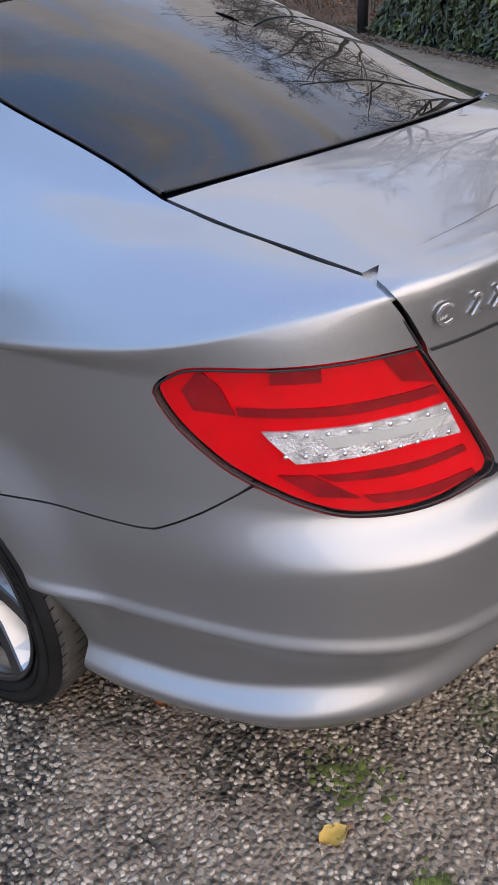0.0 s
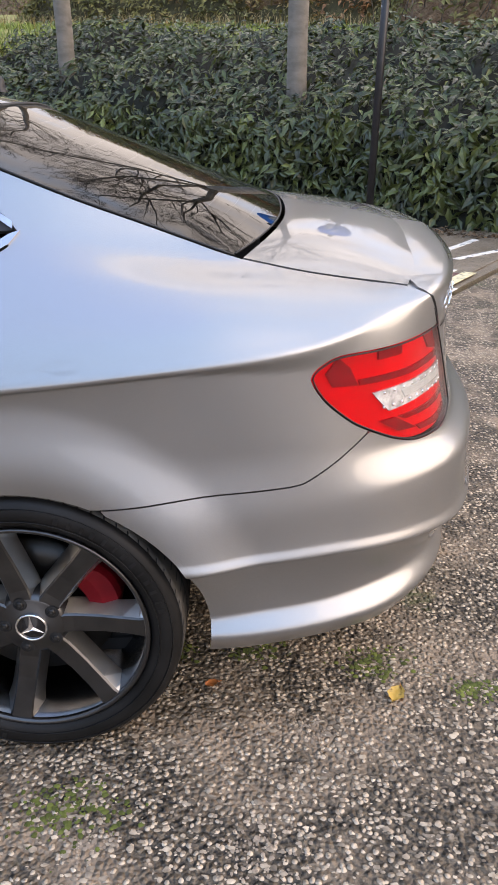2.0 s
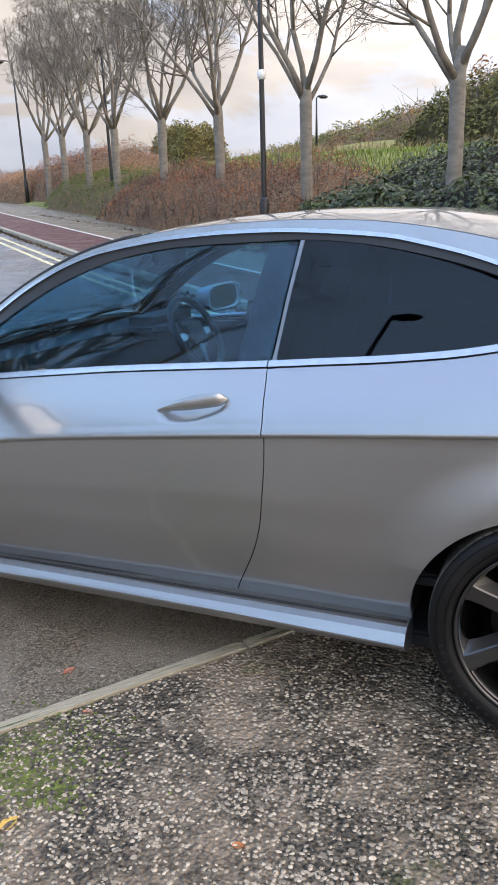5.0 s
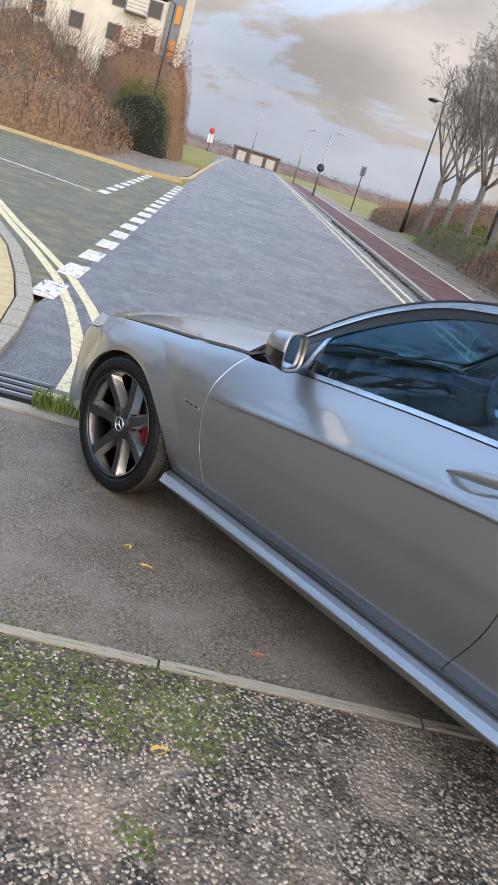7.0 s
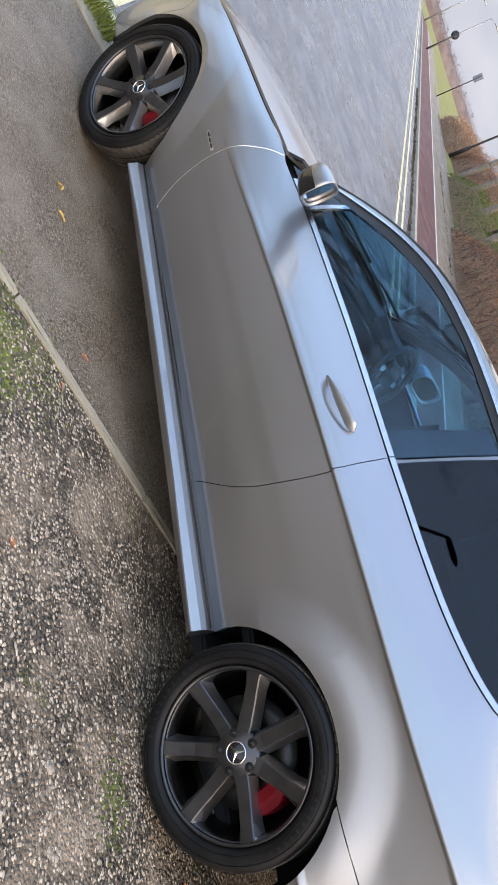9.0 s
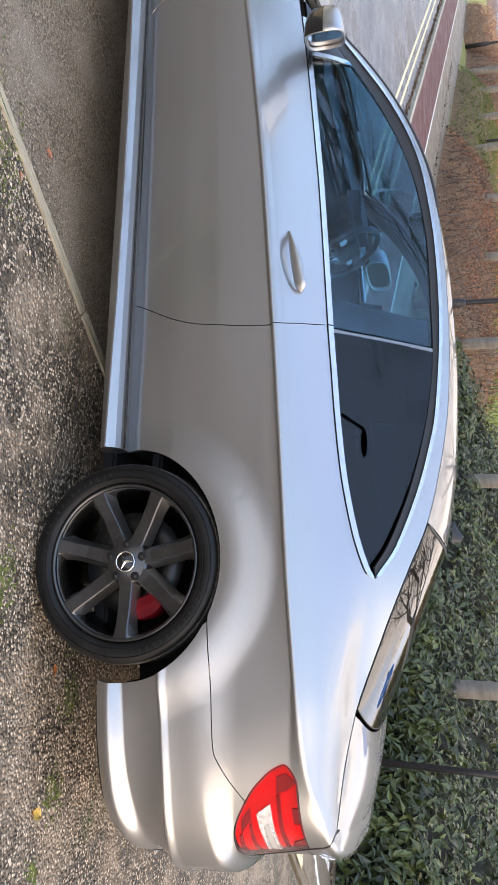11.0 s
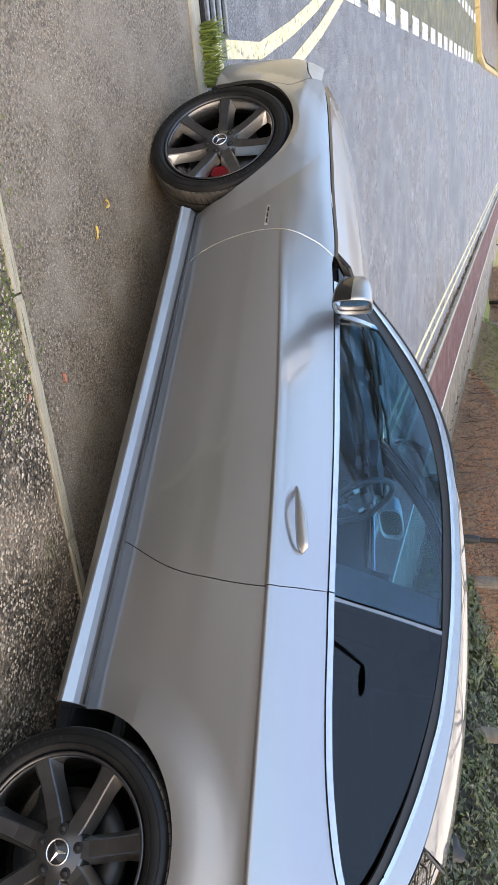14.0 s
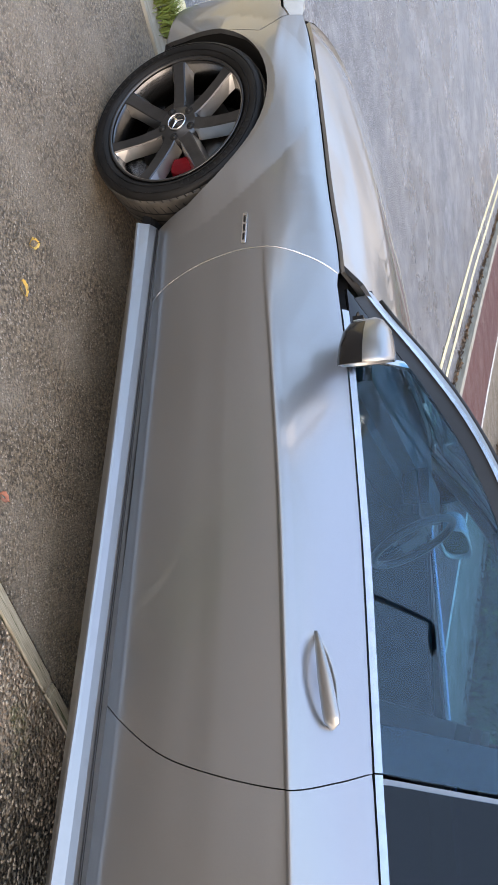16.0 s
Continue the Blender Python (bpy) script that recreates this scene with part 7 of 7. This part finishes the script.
# ---- fallen leaves, loose stones and grit ----
def fallen_leaf(x, y, size, yaw, material, label, curl=0.25):
    bm = bmesh.new()
    n = 9
    rows = []
    for i in range(n):
        t = i / (n - 1)
        w = math.sin(math.pi * min(1, t * 0.97 + 0.02)) ** 0.75 * 0.36 * (1 + 0.12 * math.sin(i * 2.3))
        rows.append([bm.verts.new(((t - 0.5) * size, s_ * w * size, size * (curl * (abs(s_) ** 2) * 0.5 + curl * (t - 0.5) ** 2 + 0.03 * math.sin(3 * t + s_)))) for s_ in (-1, -0.5, 0, 0.5, 1)])
    for p, q in zip(rows, rows[1:]):
        for k in range(4):
            bm.faces.new((p[k], q[k], q[k + 1], p[k + 1]))
    smooth_all(bm)
    root = thing("fallen_leaf", SLOPE @ pose(x, y, 0.004, 0, 0, yaw), label, "leaf", "fallen leaves")
    part("blade", bm, material, root)
    part("stalk", tube_bm([(size * 0.45, 0, size * 0.04), (size * 0.72, size * 0.06, size * 0.05)], 0.0012, 4), M_LEAFO, root)


YL, OL, RL = "yellow fallen leaf lying on the tarmac", "small orange fallen leaf lying on the tarmac", "small pinkish fallen leaf lying on the tarmac"
fallen_leaf(0.789, -0.734, 0.055, 60, M_LEAFY, YL)
fallen_leaf(0.351, -0.68, 0.034, 20, M_LEAFO, OL)
fallen_leaf(-2.184, -1.053, 0.05, 130, M_LEAFY, YL)
fallen_leaf(-2.026, -1.058, 0.05, 40, M_LEAFY, YL)
fallen_leaf(-1.159, -1.558, 0.05, 70, M_LEAFY, YL)
fallen_leaf(-1.236, -1.135, 0.03, 10, M_LEAFR, RL)
fallen_leaf(-1.42, -0.98, 0.04, 75, M_LEAFR, RL)
fallen_leaf(-0.62, -1.42, 0.028, 15, M_LEAFO, OL)
fallen_leaf(0.16, -1.75, 0.03, 85, M_LEAFO, OL)


def chip_mesh(seed):
    rng = random.Random(seed)
    bm = bmesh.new()
    bmesh.ops.create_icosphere(bm, subdivisions=1, radius=1.0)
    for v in bm.verts:
        v.co *= rng.uniform(0.72, 1.15)
        v.co.z *= 0.55
    vs = np.array([v.co[:] for v in bm.verts])
    fs = [[v.index for v in f.verts] for f in bm.faces]
    bm.free()
    return vs, fs


def grit(name, n, a0, a1, d0, d1, lo, hi, material, label, seed, power=2.0):
    """Loose or half-sunk stones over a stretch of tarmac, as one object."""
    rng = np.random.RandomState(seed)
    kinds_ = [chip_mesh(seed + k) for k in range(5)]
    V, F, base = [], [], 0
    for i in range(n):
        vs, fs = kinds_[i % 5]
        s_ = lo + (hi - lo) * rng.rand() ** power
        w = rng.rand() * 6.283
        c, q = math.cos(w), math.sin(w)
        a, d = rng.uniform(a0, a1), rng.uniform(d0, d1)
        p = ad(a, d, s_ * 0.05)
        xy = vs[:, :2] @ np.array([[c, q], [-q, c]]) * s_ * np.array([1.15, rng.uniform(0.5, 0.95)])
        V.append(np.column_stack([xy[:, 0] + p.x, xy[:, 1] + p.y, vs[:, 2] * s_ * 0.42 + p.z]))
        F += [[k + base for k in f] for f in fs]
        base += len(vs)
    me = bpy.data.meshes.new(name)
    me.from_pydata(np.concatenate(V).tolist(), [], F)
    me.materials.append(material)
    return tagged(new(name, me), label, "stones", "", "stuff")


grit("stone_chippings", 30000, -2.6, EDGE_A - 0.05, -3.5, 1.0, 0.0028, 0.0088, M_PEBBLE, "pale stone chippings standing out of the worn tarmac", 31)
grit("grit", 500, EDGE_A + 0.05, 2.4, -3.4, 1.0, 0.0015, 0.004, M_PEBBLE, "scattered grit on the smooth footway", 32)
for (x, y), s_ in {(-1.302, -0.962): 0.013, (-1.926, -0.71): 0.011, (0.357, -0.987): 0.012, (-0.03, -1.304): 0.02, (0.255, -1.379): 0.013, (-1.75, -0.90): 0.007}.items():
    vs, fs = chip_mesh(int(x * 100) + 700)
    me = mesh_from("pebble", [Vector((v[0] * s_, v[1] * s_ * 0.8, v[2] * s_)) for v in vs], fs, M_PEBBLE)
    pb = tagged(new("pebble", me), "single pale pebble lying on the tarmac", "pebble", "loose pebbles")
    pb.matrix_world = SLOPE @ pose(x, y, s_ * 0.3)


M_MOSS = mat("green_moss", (0.06, 0.076, 0.013), 0.95, second=(0.13, 0.15, 0.03), scale=30, random=0.4)
M_PALE = mat("pale_worn_patch", (0.26, 0.20, 0.145), 0.9, second=(0.38, 0.30, 0.22), scale=60, random=0.25)


def clump(name, spots, n, spread, lo, hi, material, label, seed):
    """Small flat tufts gathered round some spots beside the car, as one object."""
    rng = np.random.RandomState(seed)
    kinds_ = [chip_mesh(seed + k) for k in range(4)]
    V, F, base = [], [], 0
    for x, y, r in spots:
        for i in range(int(n * r)):
            vs, fs = kinds_[i % 4]
            s_ = lo + (hi - lo) * rng.rand() ** 2
            px, py = x + rng.randn() * spread * r, y + rng.randn() * spread * r * 0.7
            q = ad(px * RA.x + py * RA.y, px * RD.x + py * RD.y, 0.0005)
            V.append(np.column_stack([vs[:, 0] * s_ * rng.uniform(0.7, 1.2) + q.x, vs[:, 1] * s_ + q.y, vs[:, 2] * s_ * 0.35 + q.z]))
            F += [[k + base for k in f_] for f_ in fs]
            base += len(vs)
    me = bpy.data.meshes.new(name)
    me.from_pydata(np.concatenate(V).tolist(), [], F)
    me.materials.append(material)
    return tagged(new(name, me), label, "moss" if "moss" in name else "stones", "", "stuff")


clump("moss", [*[((0.24 - 0.10 * (k % 3)) * RA.x + d_ * RD.x, (0.24 - 0.10 * (k % 3)) * RA.y + d_ * RD.y, (1.7, 1.0, 0.8)[k % 3]) for k, d_ in enumerate(np.linspace(-3.3, -1.75, 22))], (0.07, -1.02, 0.9), (0.76, -0.62, 0.7), (0.45, -0.55, 0.6), (0.25, -0.55, 0.5), (-0.95, -1.75, 0.5), (0.98, -0.72, 0.5), (-0.1, -1.55, 0.4)], 260, 0.065, 0.0025, 0.009, M_MOSS, "bright green moss growing in the tarmac joints", 41)
clump("pale_patch", [(0.58, -0.831, 0.42), (0.13, -1.102, 0.4), (-0.03, -1.304, 0.3), (0.255, -1.379, 0.25), (-0.30, -1.20, 0.9), (-0.62, -1.22, 1.1), (0.45, -1.12, 0.8), (-0.45, -1.5, 1.0), (0.0, -1.75, 0.9), (-0.9, -1.45, 0.7)], 170, 0.065, 0.002, 0.0065, M_PALE, "pale bleached patches of bare chippings in the tarmac", 42)
